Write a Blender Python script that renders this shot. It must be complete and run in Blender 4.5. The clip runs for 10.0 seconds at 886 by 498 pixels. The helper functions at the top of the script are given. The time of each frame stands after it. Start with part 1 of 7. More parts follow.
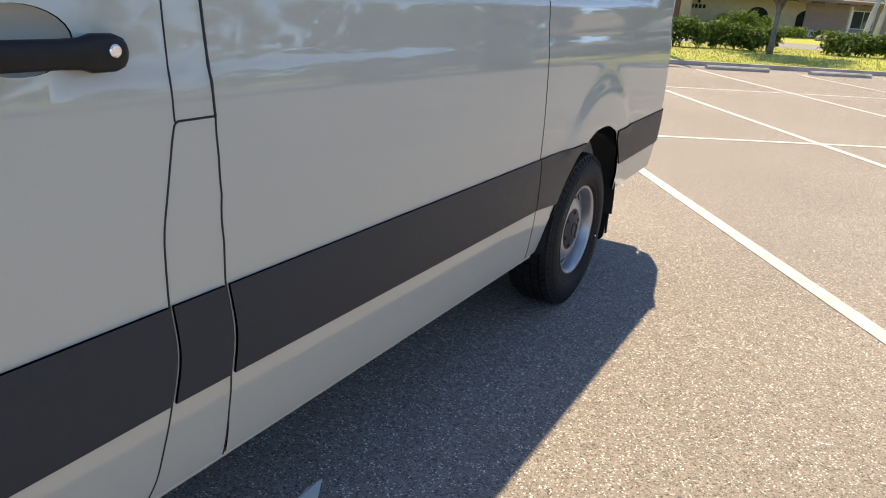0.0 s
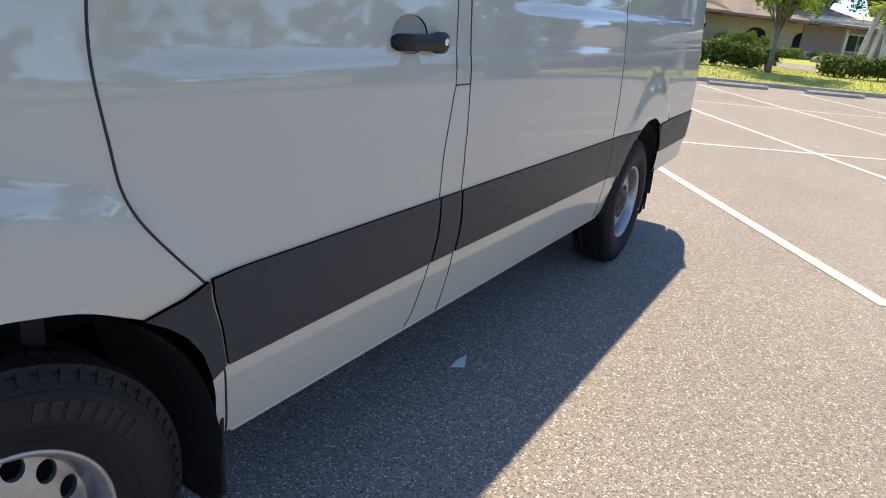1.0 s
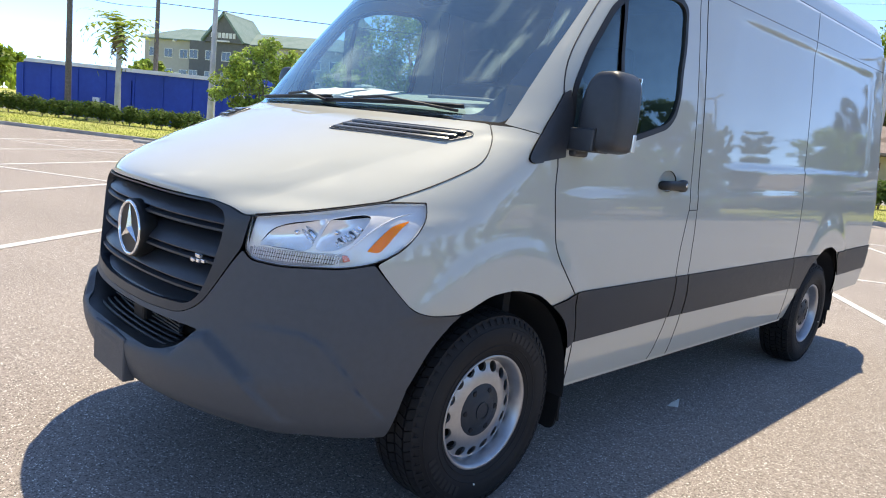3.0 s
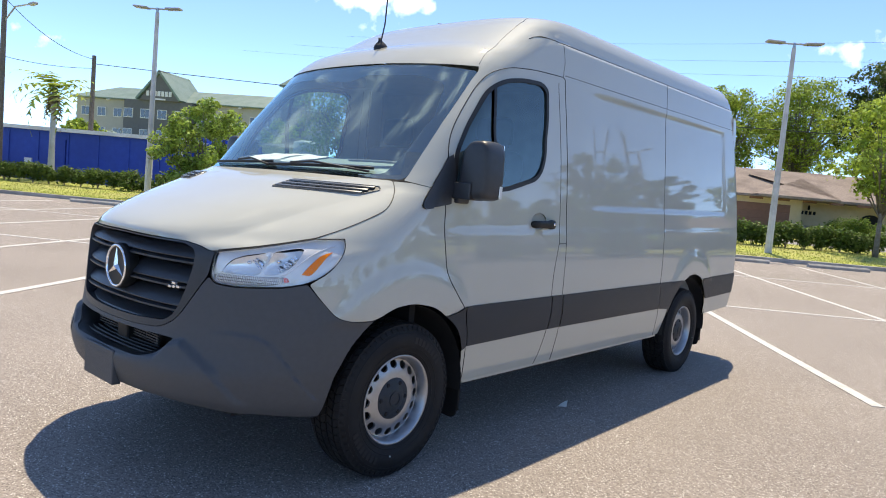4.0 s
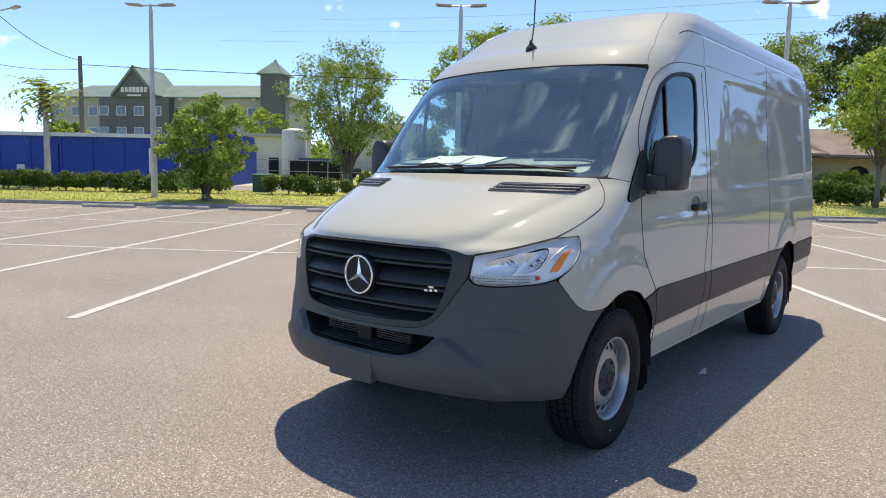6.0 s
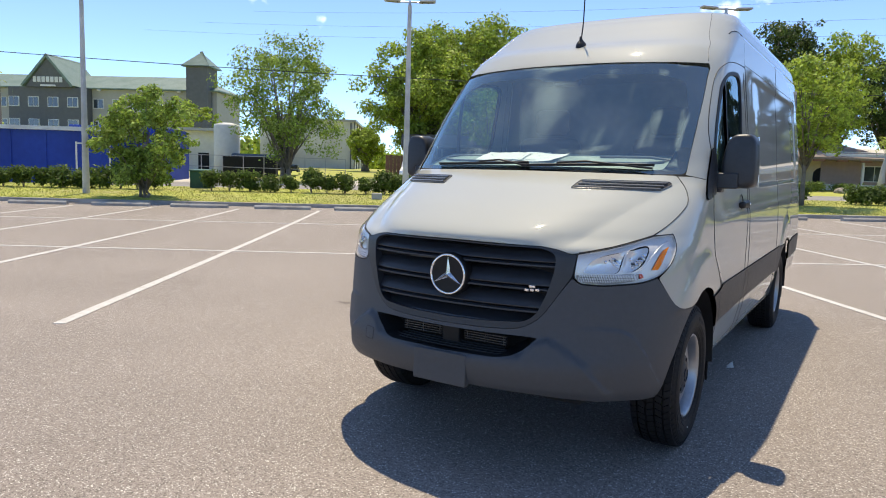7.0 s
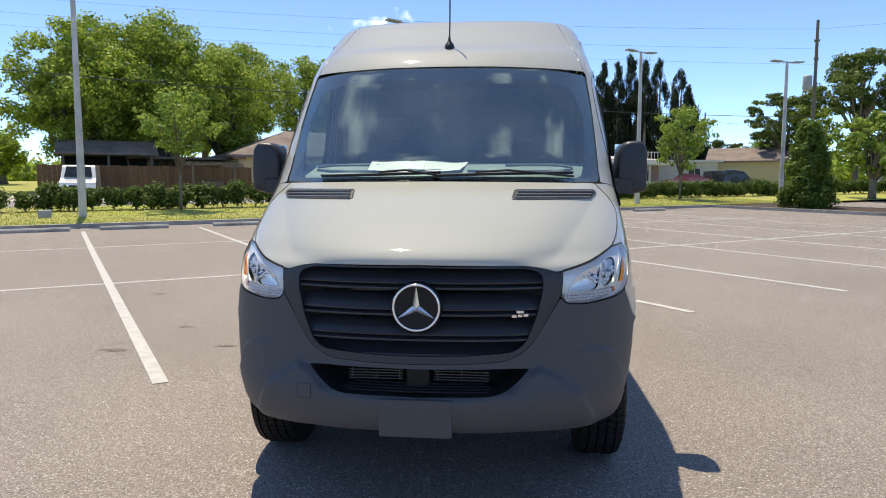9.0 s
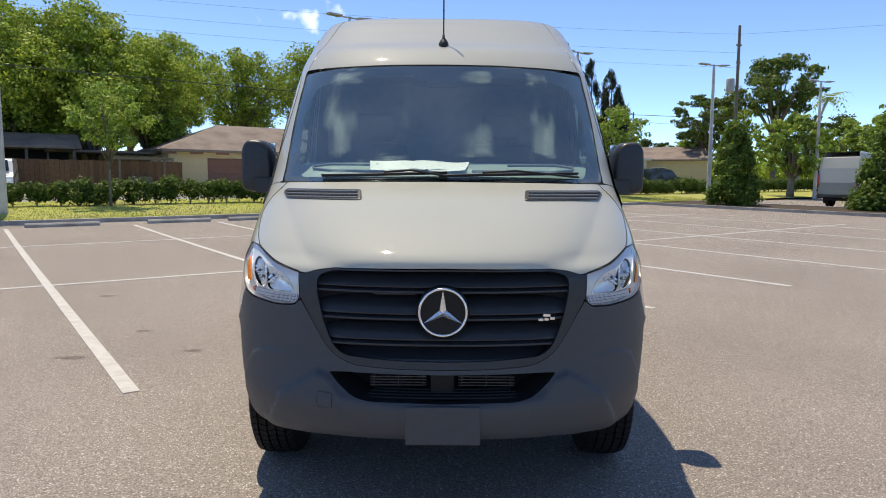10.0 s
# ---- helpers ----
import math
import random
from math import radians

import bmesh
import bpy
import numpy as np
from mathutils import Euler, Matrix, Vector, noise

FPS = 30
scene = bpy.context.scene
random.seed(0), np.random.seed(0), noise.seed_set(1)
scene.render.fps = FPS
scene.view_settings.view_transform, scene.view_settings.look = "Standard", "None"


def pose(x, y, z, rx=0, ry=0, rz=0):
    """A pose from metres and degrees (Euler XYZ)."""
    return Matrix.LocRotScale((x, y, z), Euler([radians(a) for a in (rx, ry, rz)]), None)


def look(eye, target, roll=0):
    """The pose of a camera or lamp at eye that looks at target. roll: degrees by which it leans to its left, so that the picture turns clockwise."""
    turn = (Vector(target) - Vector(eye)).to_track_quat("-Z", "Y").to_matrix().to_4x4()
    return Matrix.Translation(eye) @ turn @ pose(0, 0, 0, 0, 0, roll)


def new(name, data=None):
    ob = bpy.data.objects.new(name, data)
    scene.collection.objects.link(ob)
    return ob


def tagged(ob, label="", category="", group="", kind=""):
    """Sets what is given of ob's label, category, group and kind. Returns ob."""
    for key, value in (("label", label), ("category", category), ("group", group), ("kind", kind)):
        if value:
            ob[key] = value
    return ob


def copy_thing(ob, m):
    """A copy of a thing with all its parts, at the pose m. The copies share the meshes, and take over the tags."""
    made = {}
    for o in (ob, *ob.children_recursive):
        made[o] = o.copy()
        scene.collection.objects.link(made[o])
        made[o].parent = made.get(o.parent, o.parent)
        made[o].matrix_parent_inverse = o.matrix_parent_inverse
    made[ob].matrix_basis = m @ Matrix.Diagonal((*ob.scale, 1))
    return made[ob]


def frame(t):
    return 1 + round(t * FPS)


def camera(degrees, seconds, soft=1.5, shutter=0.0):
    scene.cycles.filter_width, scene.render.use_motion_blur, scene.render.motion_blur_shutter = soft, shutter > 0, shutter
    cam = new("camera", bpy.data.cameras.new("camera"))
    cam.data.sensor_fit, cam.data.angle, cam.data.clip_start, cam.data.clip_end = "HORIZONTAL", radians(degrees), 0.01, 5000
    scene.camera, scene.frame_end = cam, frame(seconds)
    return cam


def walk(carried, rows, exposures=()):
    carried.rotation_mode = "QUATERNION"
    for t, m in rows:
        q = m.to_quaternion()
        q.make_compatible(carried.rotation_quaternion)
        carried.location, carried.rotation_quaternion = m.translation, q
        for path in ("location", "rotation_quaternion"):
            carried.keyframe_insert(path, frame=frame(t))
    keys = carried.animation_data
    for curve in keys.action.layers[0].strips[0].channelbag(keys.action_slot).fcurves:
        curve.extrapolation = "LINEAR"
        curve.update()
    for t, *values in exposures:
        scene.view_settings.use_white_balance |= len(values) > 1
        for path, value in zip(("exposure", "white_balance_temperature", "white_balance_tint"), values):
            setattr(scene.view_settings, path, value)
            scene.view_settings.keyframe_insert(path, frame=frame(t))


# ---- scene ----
cam = camera(66.3, 10.0, soft=1.0)
PATH = [
    (0, (1.959, 1.549, 1.378), (1.028, 3.187, 0.707), 4.1),
    (0.5, (1.981, 1.059, 1.362), (1.086, 2.743, 0.758), 6.8),
    (1, (1.964, 0.566, 1.349), (1.048, 2.222, 0.701), 6.2),
    (1.5, (1.964, 0.088, 1.36), (0.926, 1.669, 0.71), 3.1),
    (2, (1.941, -0.348, 1.348), (0.765, 1.128, 0.685), 3.6),
    (2.5, (2.102, -0.674, 1.365), (0.749, 0.715, 0.873), 6.7),
    (3, (2.467, -0.888, 1.374), (1.087, 0.524, 1.054), 6.5),
    (3.2, (2.634, -0.966, 1.371), (1.236, 0.445, 1.141), 4.3),
    (4.3, (3.248, -1.533, 1.405), (1.982, 0.007, 1.252), 5.7),
    (4.5, (3.275, -1.617, 1.417), (1.976, -0.108, 1.231), 5.5),
    (5, (3.129, -1.913, 1.431), (1.837, -0.398, 1.242), 3.4),
    (5.5, (2.812, -2.132, 1.43), (1.498, -0.64, 1.215), 3.3),
    (5.7, (2.645, -2.204, 1.434), (1.349, -0.696, 1.217), 2.4),
    (6.8, (1.862, -2.67, 1.443), (0.781, -1.001, 1.225), 2.0),
    (7, (1.713, -2.712, 1.414), (0.647, -1.034, 1.195), 1.8),
    (7.5, (1.328, -2.786, 1.434), (0.549, -0.96, 1.192), 2.2),
    (8, (0.962, -2.886, 1.431), (0.373, -0.99, 1.189), 2.3),
    (8.5, (0.642, -2.853, 1.417), (0.238, -0.904, 1.216), 0.7),
    (9, (0.364, -2.657, 1.431), (0.176, -0.674, 1.244), 0.1),
    (9.5, (0.157, -2.594, 1.434), (0.094, -0.605, 1.235), 0.8),
    (10, (-0.012, -2.61, 1.451), (-0.004, -0.62, 1.254), 0.4),
]
walk(cam, [(t, look(eye, target, roll)) for t, eye, target, roll in PATH], exposures=[(0, 1.44, 9100, 7), (0.5, 1.43, 8600, 7), (1.0, 1.43, 8100, 7), (1.5, 1.54, 7750, 7), (2.0, 1.68, 7700, 7), (2.5, 1.7, 7700, 7), (3.0, 1.52, 7750, 7), (4.5, 1.26, 7900, 7), (5.5, 1.12, 8000, 7), (7, 1.09, 7900, 7), (8.5, 1.05, 7800, 7), (10, 0.85, 7850, 7)])

# ---- light ----
SUN = Vector((-0.19, 0.322, 1.0)).normalized()          # towards the sun
sun_up = math.asin(SUN.z)
world = bpy.data.worlds.new("sky")
scene.world = world
world.use_nodes = True
wn, wl = world.node_tree.nodes, world.node_tree.links
wn.clear()
sky = wn.new("ShaderNodeTexSky")
sky.sky_type, sky.sun_disc = "NISHITA", False
sky.sun_elevation, sky.sun_rotation = sun_up, math.atan2(SUN.x, SUN.y)
sky.air_density, sky.dust_density, sky.ozone_density, sky.altitude = 0.5, 0.0, 3.0, 1500
wb = wn.new("ShaderNodeBackground")
wb.inputs["Strength"].default_value = 0.185
# a few small white clouds, each a ragged puff about a direction (compass angle, height, radius in degrees)
tc = wn.new("ShaderNodeTexCoord")
def cloud_group(spots, scale, detail, sharp, most):
    """How much cloud covers each direction: ragged puffs about the given spots."""
    noise = wn.new("ShaderNodeTexNoise")
    noise.inputs["Scale"].default_value, noise.inputs["Detail"].default_value = scale, detail
    wl.new(tc.outputs["Generated"], noise.inputs["Vector"])
    total = None
    for az, el, rad in spots:
        a, e = radians(az), radians(el)
        dist = wn.new("ShaderNodeVectorMath")
        dist.operation = "DISTANCE"
        dist.inputs[1].default_value = (math.sin(a) * math.cos(e), math.cos(a) * math.cos(e), math.sin(e))
        wl.new(tc.outputs["Generated"], dist.inputs[0])
        mr = wn.new("ShaderNodeMapRange")
        mr.inputs["From Min"].default_value, mr.inputs["From Max"].default_value = radians(rad), 0.0
        wl.new(dist.outputs["Value"], mr.inputs["Value"])
        if total is None:
            total = mr.outputs["Result"]
        else:
            mx = wn.new("ShaderNodeMath")
            mx.operation = "MAXIMUM"
            wl.new(total, mx.inputs[0])
            wl.new(mr.outputs["Result"], mx.inputs[1])
            total = mx.outputs[0]
    sh = wn.new("ShaderNodeMath")
    sh.operation = "MULTIPLY_ADD"
    sh.inputs[1].default_value, sh.inputs[2].default_value = 1.7, -1.22
    wl.new(noise.outputs["Fac"], sh.inputs[0])
    ad = wn.new("ShaderNodeMath")
    ad.operation = "MULTIPLY_ADD"
    ad.inputs[1].default_value = 0.62
    wl.new(total, ad.inputs[0])
    wl.new(sh.outputs[0], ad.inputs[2])
    fac = wn.new("ShaderNodeMapRange")
    fac.inputs["From Min"].default_value, fac.inputs["From Max"].default_value = 0.02, sharp
    fac.inputs["To Max"].default_value = most
    wl.new(ad.outputs[0], fac.inputs["Value"])
    return fac.outputs["Result"]


puffs = cloud_group(((-47.5, 14.6, 3.2), (-44.5, 14.9, 2.8), (-50.0, 15.0, 2.4), (-42.6, 12.0, 1.6), (-71.0, 8.6, 1.7), (-73.0, 8.9, 1.3), (-10.6, 12.6, 1.6), (-8.4, 13.7, 1.8), (-14.6, 12.4, 1.2), (-12.6, 12.9, 1.3)), 24, 10, .62, .8)
# broad banks out of view, for reflections on the van and added shade fill
unseen_banks = cloud_group(((140, 80, 9), (99, 66, 12), (70, 74, 12), (-95, 66, 16), (-60, 80, 12), (-140, 72, 14), (-97, 50, 10), (-92, 34, 10), (180, 62, 16), (120, 50, 12), (30, 24, 6), (60, 32, 8), (-100, 28, 8), (150, 30, 9), (200, 26, 8)), 8, 8, .75, .6)
fac = wn.new("ShaderNodeMath")
fac.operation = "MAXIMUM"
wl.new(puffs, fac.inputs[0])
wl.new(unseen_banks, fac.inputs[1])
cm = wn.new("ShaderNodeMixRGB")
cm.inputs["Color2"].default_value = (7.6, 7.8, 8.2, 1)
hue = wn.new("ShaderNodeMixRGB")                        # a clear, deep blue summer sky
hue.blend_type = "MULTIPLY"
hue.inputs["Fac"].default_value = 1.0
hue.inputs["Color2"].default_value = (.76, .86, .98, 1)
wl.new(sky.outputs["Color"], hue.inputs["Color1"])
wl.new(fac.outputs[0], cm.inputs["Fac"])
wl.new(hue.outputs["Color"], cm.inputs["Color1"])
wl.new(cm.outputs["Color"], wb.inputs["Color"])
wo = wn.new("ShaderNodeOutputWorld")
wl.new(wb.outputs["Background"], wo.inputs["Surface"])
sun = new("sun", bpy.data.lights.new("sun", "SUN"))
sun.data.energy, sun.data.angle, sun.data.color = 2.55, radians(0.55), (1.0, 0.94, 0.84)
sun.matrix_world = look(SUN * 60, (0, 0, 0))


# ---- materials ----
def material(name, color, color2=None, scale=8.0, rough=0.5, metal=0.0, bump=0.0, bump_scale=60.0, coat=0.0,
             mix=0.5, detail=4.0, rough2=None, scale2=None, dirt=None, random_tint=0.0, island_tint=0.0, spec=0.5, soft=0.18, coat_ior=1.5):
    """A surface of two tones in noise, with a second, larger stain, relief and gloss."""
    m = bpy.data.materials.new(name)
    m.use_nodes = True
    n, l = m.node_tree.nodes, m.node_tree.links
    b = n["Principled BSDF"]
    b.inputs["Metallic"].default_value = metal
    b.inputs["Roughness"].default_value = rough
    b.inputs["Coat Weight"].default_value = coat
    b.inputs["Coat Roughness"].default_value = 0.03
    b.inputs["Coat IOR"].default_value = coat_ior
    b.inputs["Specular IOR Level"].default_value = spec
    co = n.new("ShaderNodeTexCoord")
    out = None
    t1 = n.new("ShaderNodeTexNoise")
    t1.inputs["Scale"].default_value, t1.inputs["Detail"].default_value = scale, detail
    l.new(co.outputs["Object"], t1.inputs["Vector"])
    r1 = n.new("ShaderNodeValToRGB")
    r1.color_ramp.elements[0].position, r1.color_ramp.elements[1].position = mix - soft, mix + soft
    r1.color_ramp.elements[0].color = (*color, 1)
    r1.color_ramp.elements[1].color = (*(color2 or color), 1)
    l.new(t1.outputs["Fac"], r1.inputs["Fac"])
    out = r1.outputs["Color"]
    if dirt:
        t2 = n.new("ShaderNodeTexNoise")
        t2.inputs["Scale"].default_value, t2.inputs["Detail"].default_value = scale2 or scale / 7, 5
        l.new(co.outputs["Object"], t2.inputs["Vector"])
        r2 = n.new("ShaderNodeValToRGB")
        r2.color_ramp.elements[0].position, r2.color_ramp.elements[1].position = 0.42, 0.72
        r2.color_ramp.elements[0].color, r2.color_ramp.elements[1].color = (0, 0, 0, 1), (0.75, 0.75, 0.75, 1)
        l.new(t2.outputs["Fac"], r2.inputs["Fac"])
        mx = n.new("ShaderNodeMixRGB")
        mx.inputs["Color2"].default_value = (*dirt, 1)
        l.new(r2.outputs["Color"], mx.inputs["Fac"])
        l.new(out, mx.inputs["Color1"])
        out = mx.outputs["Color"]
    if random_tint or island_tint:
        if random_tint:
            src = n.new("ShaderNodeObjectInfo").outputs["Random"]
        else:
            src = n.new("ShaderNodeNewGeometry").outputs["Random Per Island"]
        mr = n.new("ShaderNodeMapRange")
        k = random_tint or island_tint
        mr.inputs["To Min"].default_value, mr.inputs["To Max"].default_value = 1 - k, 1 + k
        l.new(src, mr.inputs["Value"])
        hs = n.new("ShaderNodeHueSaturation")
        l.new(mr.outputs["Result"], hs.inputs["Value"])
        l.new(out, hs.inputs["Color"])
        out = hs.outputs["Color"]
    l.new(out, b.inputs["Base Color"])
    if rough2 is not None:
        mr = n.new("ShaderNodeMapRange")
        mr.inputs["From Min"].default_value, mr.inputs["From Max"].default_value = 0.3, 0.7
        mr.inputs["To Min"].default_value, mr.inputs["To Max"].default_value = rough, rough2
        l.new(t1.outputs["Fac"], mr.inputs["Value"])
        l.new(mr.outputs["Result"], b.inputs["Roughness"])
    if bump:
        t3 = n.new("ShaderNodeTexNoise")
        t3.inputs["Scale"].default_value, t3.inputs["Detail"].default_value = bump_scale, 4
        l.new(co.outputs["Object"], t3.inputs["Vector"])
        bp = n.new("ShaderNodeBump")
        bp.inputs["Strength"].default_value, bp.inputs["Distance"].default_value = bump, 0.01
        l.new(t3.outputs["Fac"], bp.inputs["Height"])
        l.new(bp.outputs["Normal"], b.inputs["Normal"])
    return m


def asphalt_material(name, base, light, dark, tone):
    """Worn asphalt: pale and dark stones in a grey binder, over broad patches."""
    m = bpy.data.materials.new(name)
    m.use_nodes = True
    n, l = m.node_tree.nodes, m.node_tree.links
    b = n["Principled BSDF"]
    b.inputs["Roughness"].default_value = 0.82
    b.inputs["Specular IOR Level"].default_value = 0.35
    co = n.new("ShaderNodeTexCoord")
    v = n.new("ShaderNodeTexVoronoi")
    v.inputs["Scale"].default_value = 205
    l.new(co.outputs["Object"], v.inputs["Vector"])
    bw = n.new("ShaderNodeSeparateColor")
    l.new(v.outputs["Color"], bw.inputs["Color"])
    r = n.new("ShaderNodeValToRGB")
    e = r.color_ramp.elements
    e[0].position, e[0].color = 0.0, (*dark, 1)
    e[1].position, e[1].color = 1.0, (*light, 1)
    mid = tuple(.80 * q + .20 * w for q, w in zip(base, light))
    for p, c in ((0.10, dark), (0.22, base), (0.72, base), (0.88, mid), (0.955, mid), (0.965, light)):
        x = e.new(p)
        x.color = (*c, 1)
    l.new(bw.outputs[0], r.inputs["Fac"])
    t = n.new("ShaderNodeTexNoise")
    t.inputs["Scale"].default_value, t.inputs["Detail"].default_value = 0.45, 7
    l.new(co.outputs["Object"], t.inputs["Vector"])
    mr = n.new("ShaderNodeMapRange")
    mr.inputs["From Min"].default_value, mr.inputs["From Max"].default_value = 0.3, 0.7
    mr.inputs["To Min"].default_value, mr.inputs["To Max"].default_value = 1 - tone, 1 + tone
    l.new(t.outputs["Fac"], mr.inputs["Value"])
    t2 = n.new("ShaderNodeTexNoise")
    t2.inputs["Scale"].default_value, t2.inputs["Detail"].default_value = 55, 4
    l.new(co.outputs["Object"], t2.inputs["Vector"])
    mr2 = n.new("ShaderNodeMapRange")
    mr2.inputs["From Min"].default_value, mr2.inputs["From Max"].default_value = 0.3, 0.7
    mr2.inputs["To Min"].default_value, mr2.inputs["To Max"].default_value = 0.80, 1.20
    l.new(t2.outputs["Fac"], mr2.inputs["Value"])
    mu = n.new("ShaderNodeMath")
    mu.operation = "MULTIPLY"
    l.new(mr.outputs["Result"], mu.inputs[0])
    l.new(mr2.outputs["Result"], mu.inputs[1])
    hs = n.new("ShaderNodeHueSaturation")
    l.new(mu.outputs[0], hs.inputs["Value"])
    l.new(r.outputs["Color"], hs.inputs["Color"])
    l.new(hs.outputs["Color"], b.inputs["Base Color"])
    bp = n.new("ShaderNodeBump")
    bp.inputs["Strength"].default_value, bp.inputs["Distance"].default_value = 0.26, 0.006
    l.new(v.outputs["Distance"], bp.inputs["Height"])
    bp.invert = True
    l.new(bp.outputs["Normal"], b.inputs["Normal"])
    return m


def glass_material(name, tint, rough=0.0, ior=1.52, veil=0.0, sheen=(.8, .8, .8)):
    """Clear sheet glass: light passes straight through, with a mirror reflection by the angle and a pale veil for haze.
    """
    m = bpy.data.materials.new(name)
    m.use_nodes = True
    n, l = m.node_tree.nodes, m.node_tree.links
    n.remove(n["Principled BSDF"])
    tr = n.new("ShaderNodeBsdfTransparent")
    tr.inputs["Color"].default_value = (*tint, 1)
    gl = n.new("ShaderNodeBsdfGlossy")
    gl.inputs["Roughness"].default_value = rough
    gl.inputs["Color"].default_value = (*sheen, 1)
    r0 = ((ior - 1) / (ior + 1)) ** 2
    lw = n.new("ShaderNodeLayerWeight")
    lw.inputs["Blend"].default_value = 0.5
    pw = n.new("ShaderNodeMath")
    pw.operation = "POWER"
    pw.inputs[1].default_value = 5.0
    l.new(lw.outputs["Facing"], pw.inputs[0])
    fr = n.new("ShaderNodeMapRange")
    fr.inputs["To Min"].default_value, fr.inputs["To Max"].default_value = r0, 1.0
    l.new(pw.outputs[0], fr.inputs["Value"])
    mx = n.new("ShaderNodeMixShader")
    l.new(fr.outputs["Result"], mx.inputs["Fac"])
    l.new(tr.outputs["BSDF"], mx.inputs[1])
    l.new(gl.outputs["BSDF"], mx.inputs[2])
    out = mx.outputs["Shader"]
    if veil:
        # uneven pale diffuse layer that lightens the pane, painted in for bright haze
        df = n.new("ShaderNodeBsdfDiffuse")
        df.inputs["Color"].default_value = (.78, .80, .80, 1)
        nz = n.new("ShaderNodeTexNoise")
        nz.inputs["Scale"].default_value, nz.inputs["Detail"].default_value = 3.0, 5
        co = n.new("ShaderNodeTexCoord")
        l.new(co.outputs["Object"], nz.inputs["Vector"])
        am = n.new("ShaderNodeMapRange")
        am.inputs["From Min"].default_value, am.inputs["From Max"].default_value = .35, .70
        am.inputs["To Min"].default_value, am.inputs["To Max"].default_value = veil * .6, veil * 1.5
        l.new(nz.outputs["Fac"], am.inputs["Value"])
        film = n.new("ShaderNodeMixShader")
        l.new(am.outputs["Result"], film.inputs["Fac"])
        l.new(out, film.inputs[1])
        l.new(df.outputs["BSDF"], film.inputs[2])
        out = film.outputs["Shader"]
    l.new(out, n["Material Output"].inputs["Surface"])
    return m


PAINT = material("van_paint", (.445, .442, .386), (.452, .449, .392), scale=3, rough=0.5, coat=1.0, spec=.06, coat_ior=1.60)
PLASTIC = material("black_plastic", (.053, .058, .065), (.062, .067, .074), scale=40, rough=.50, rough2=.60, bump=.12, bump_scale=900)
STRIP = material("strip_plastic", (.019, .027, .036), (.024, .032, .041), scale=40, rough=.40, rough2=.48, bump=.1, bump_scale=900, spec=.28)
MARK = material("raised_rubber", (.013, .013, .014), (.017, .017, .018), scale=20, rough=.62, spec=.3)
TRIM = material("satin_trim", (.022, .025, .030), (.028, .031, .037), scale=30, rough=.40, bump=.05, bump_scale=900)
# near-black for dark parts; on closed-off openings it stands in for deep shade
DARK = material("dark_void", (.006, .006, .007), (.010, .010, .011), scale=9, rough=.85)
RUBBER = material("rubber", (.010, .010, .011), (.015, .015, .016), scale=14, rough=.66, bump=.10, bump_scale=260, dirt=(.019, .018, .017), scale2=5, spec=.22)
SEAL = material("rubber_seal", (.008, .008, .009), (.012, .012, .013), scale=20, rough=.55)
STEEL = material("silver_wheel_paint", (.35, .36, .375), (.41, .42, .435), scale=25, rough=.34, metal=.78, bump=.03, bump_scale=200)
CHROME = material("chrome", (.86, .87, .88), (.90, .91, .92), scale=10, rough=.16, metal=.85)
REFLECT = material("lamp_reflector", (.78, .78, .77), (.86, .86, .85), scale=60, rough=.10, metal=.38)
SILVERED = material("silvered_plastic", (.64, .64, .63), (.72, .72, .71), scale=12, rough=.22, metal=.22, spec=.5)
RIBBED = material("ribbed_lens", (.22, .22, .23), (.34, .34, .35), scale=160, rough=.15, coat=.6)
CLEAR_RIB = material("lens_rib", (.62, .63, .65), (.70, .71, .73), scale=50, rough=.1, coat=.5)
VENT = material("vent_plastic", (.10, .102, .105), (.13, .132, .135), scale=40, rough=.26)
COOLER = material("cooler_metal", (.06, .061, .063), (.085, .086, .088), scale=60, rough=.35, metal=.4)
SATIN = material("satin_black", (.009, .010, .011), (.013, .014, .015), scale=30, rough=.42, spec=.25)
LAMP_WHITE = material("lamp_bezel", (.85, .86, .88), (.90, .91, .92), scale=20, rough=.20, metal=.4)
AMBER = material("amber_lens", (1.0, .22, .008), (1.0, .27, .012), scale=60, rough=.6, spec=.1)
RED_LENS = material("red_lens", (.50, .035, .015), (.55, .045, .018), scale=50, rough=.15, coat=1.0)
GLASS = glass_material("window_glass", (.80, .95, .94), ior=3.0, veil=.042, sheen=(.66, .90, .93))
DARK_GLASS = glass_material("tinted_window_glass", (.52, .68, .69), ior=2.1, sheen=(.74, .90, .92))
CLEAR = glass_material("lamp_cover", (.98, .98, .985), ior=1.45)
FRIT = material("black_glass_border", (.006, .006, .007), (.007, .007, .008), scale=9, rough=.06, coat=1.0)
DASH = material("dash_plastic", (.21, .30, .285), (.24, .33, .315), scale=30, rough=.55, bump=.08, bump_scale=500)
SEAT = material("seat_cloth", (.05, .052, .056), (.07, .072, .076), scale=90, rough=.9, bump=.2, bump_scale=400)
LINER = material("cab_liner", (.16, .17, .175), (.19, .20, .205), scale=15, rough=.85)
PAPER = material("paper", (.80, .82, .79), (.84, .86, .83), scale=14, rough=.7)
ASPHALT = asphalt_material("asphalt_lot", (.246, .210, .186), (.72, .68, .63), (.105, .090, .080), .09)
FADED = asphalt_material("faded_paint", (.30, .275, .255), (.85, .82, .77), (.15, .135, .12), .10)
ROAD = asphalt_material("asphalt_road", (.26, .25, .245), (.36, .35, .34), (.17, .165, .16), .10)
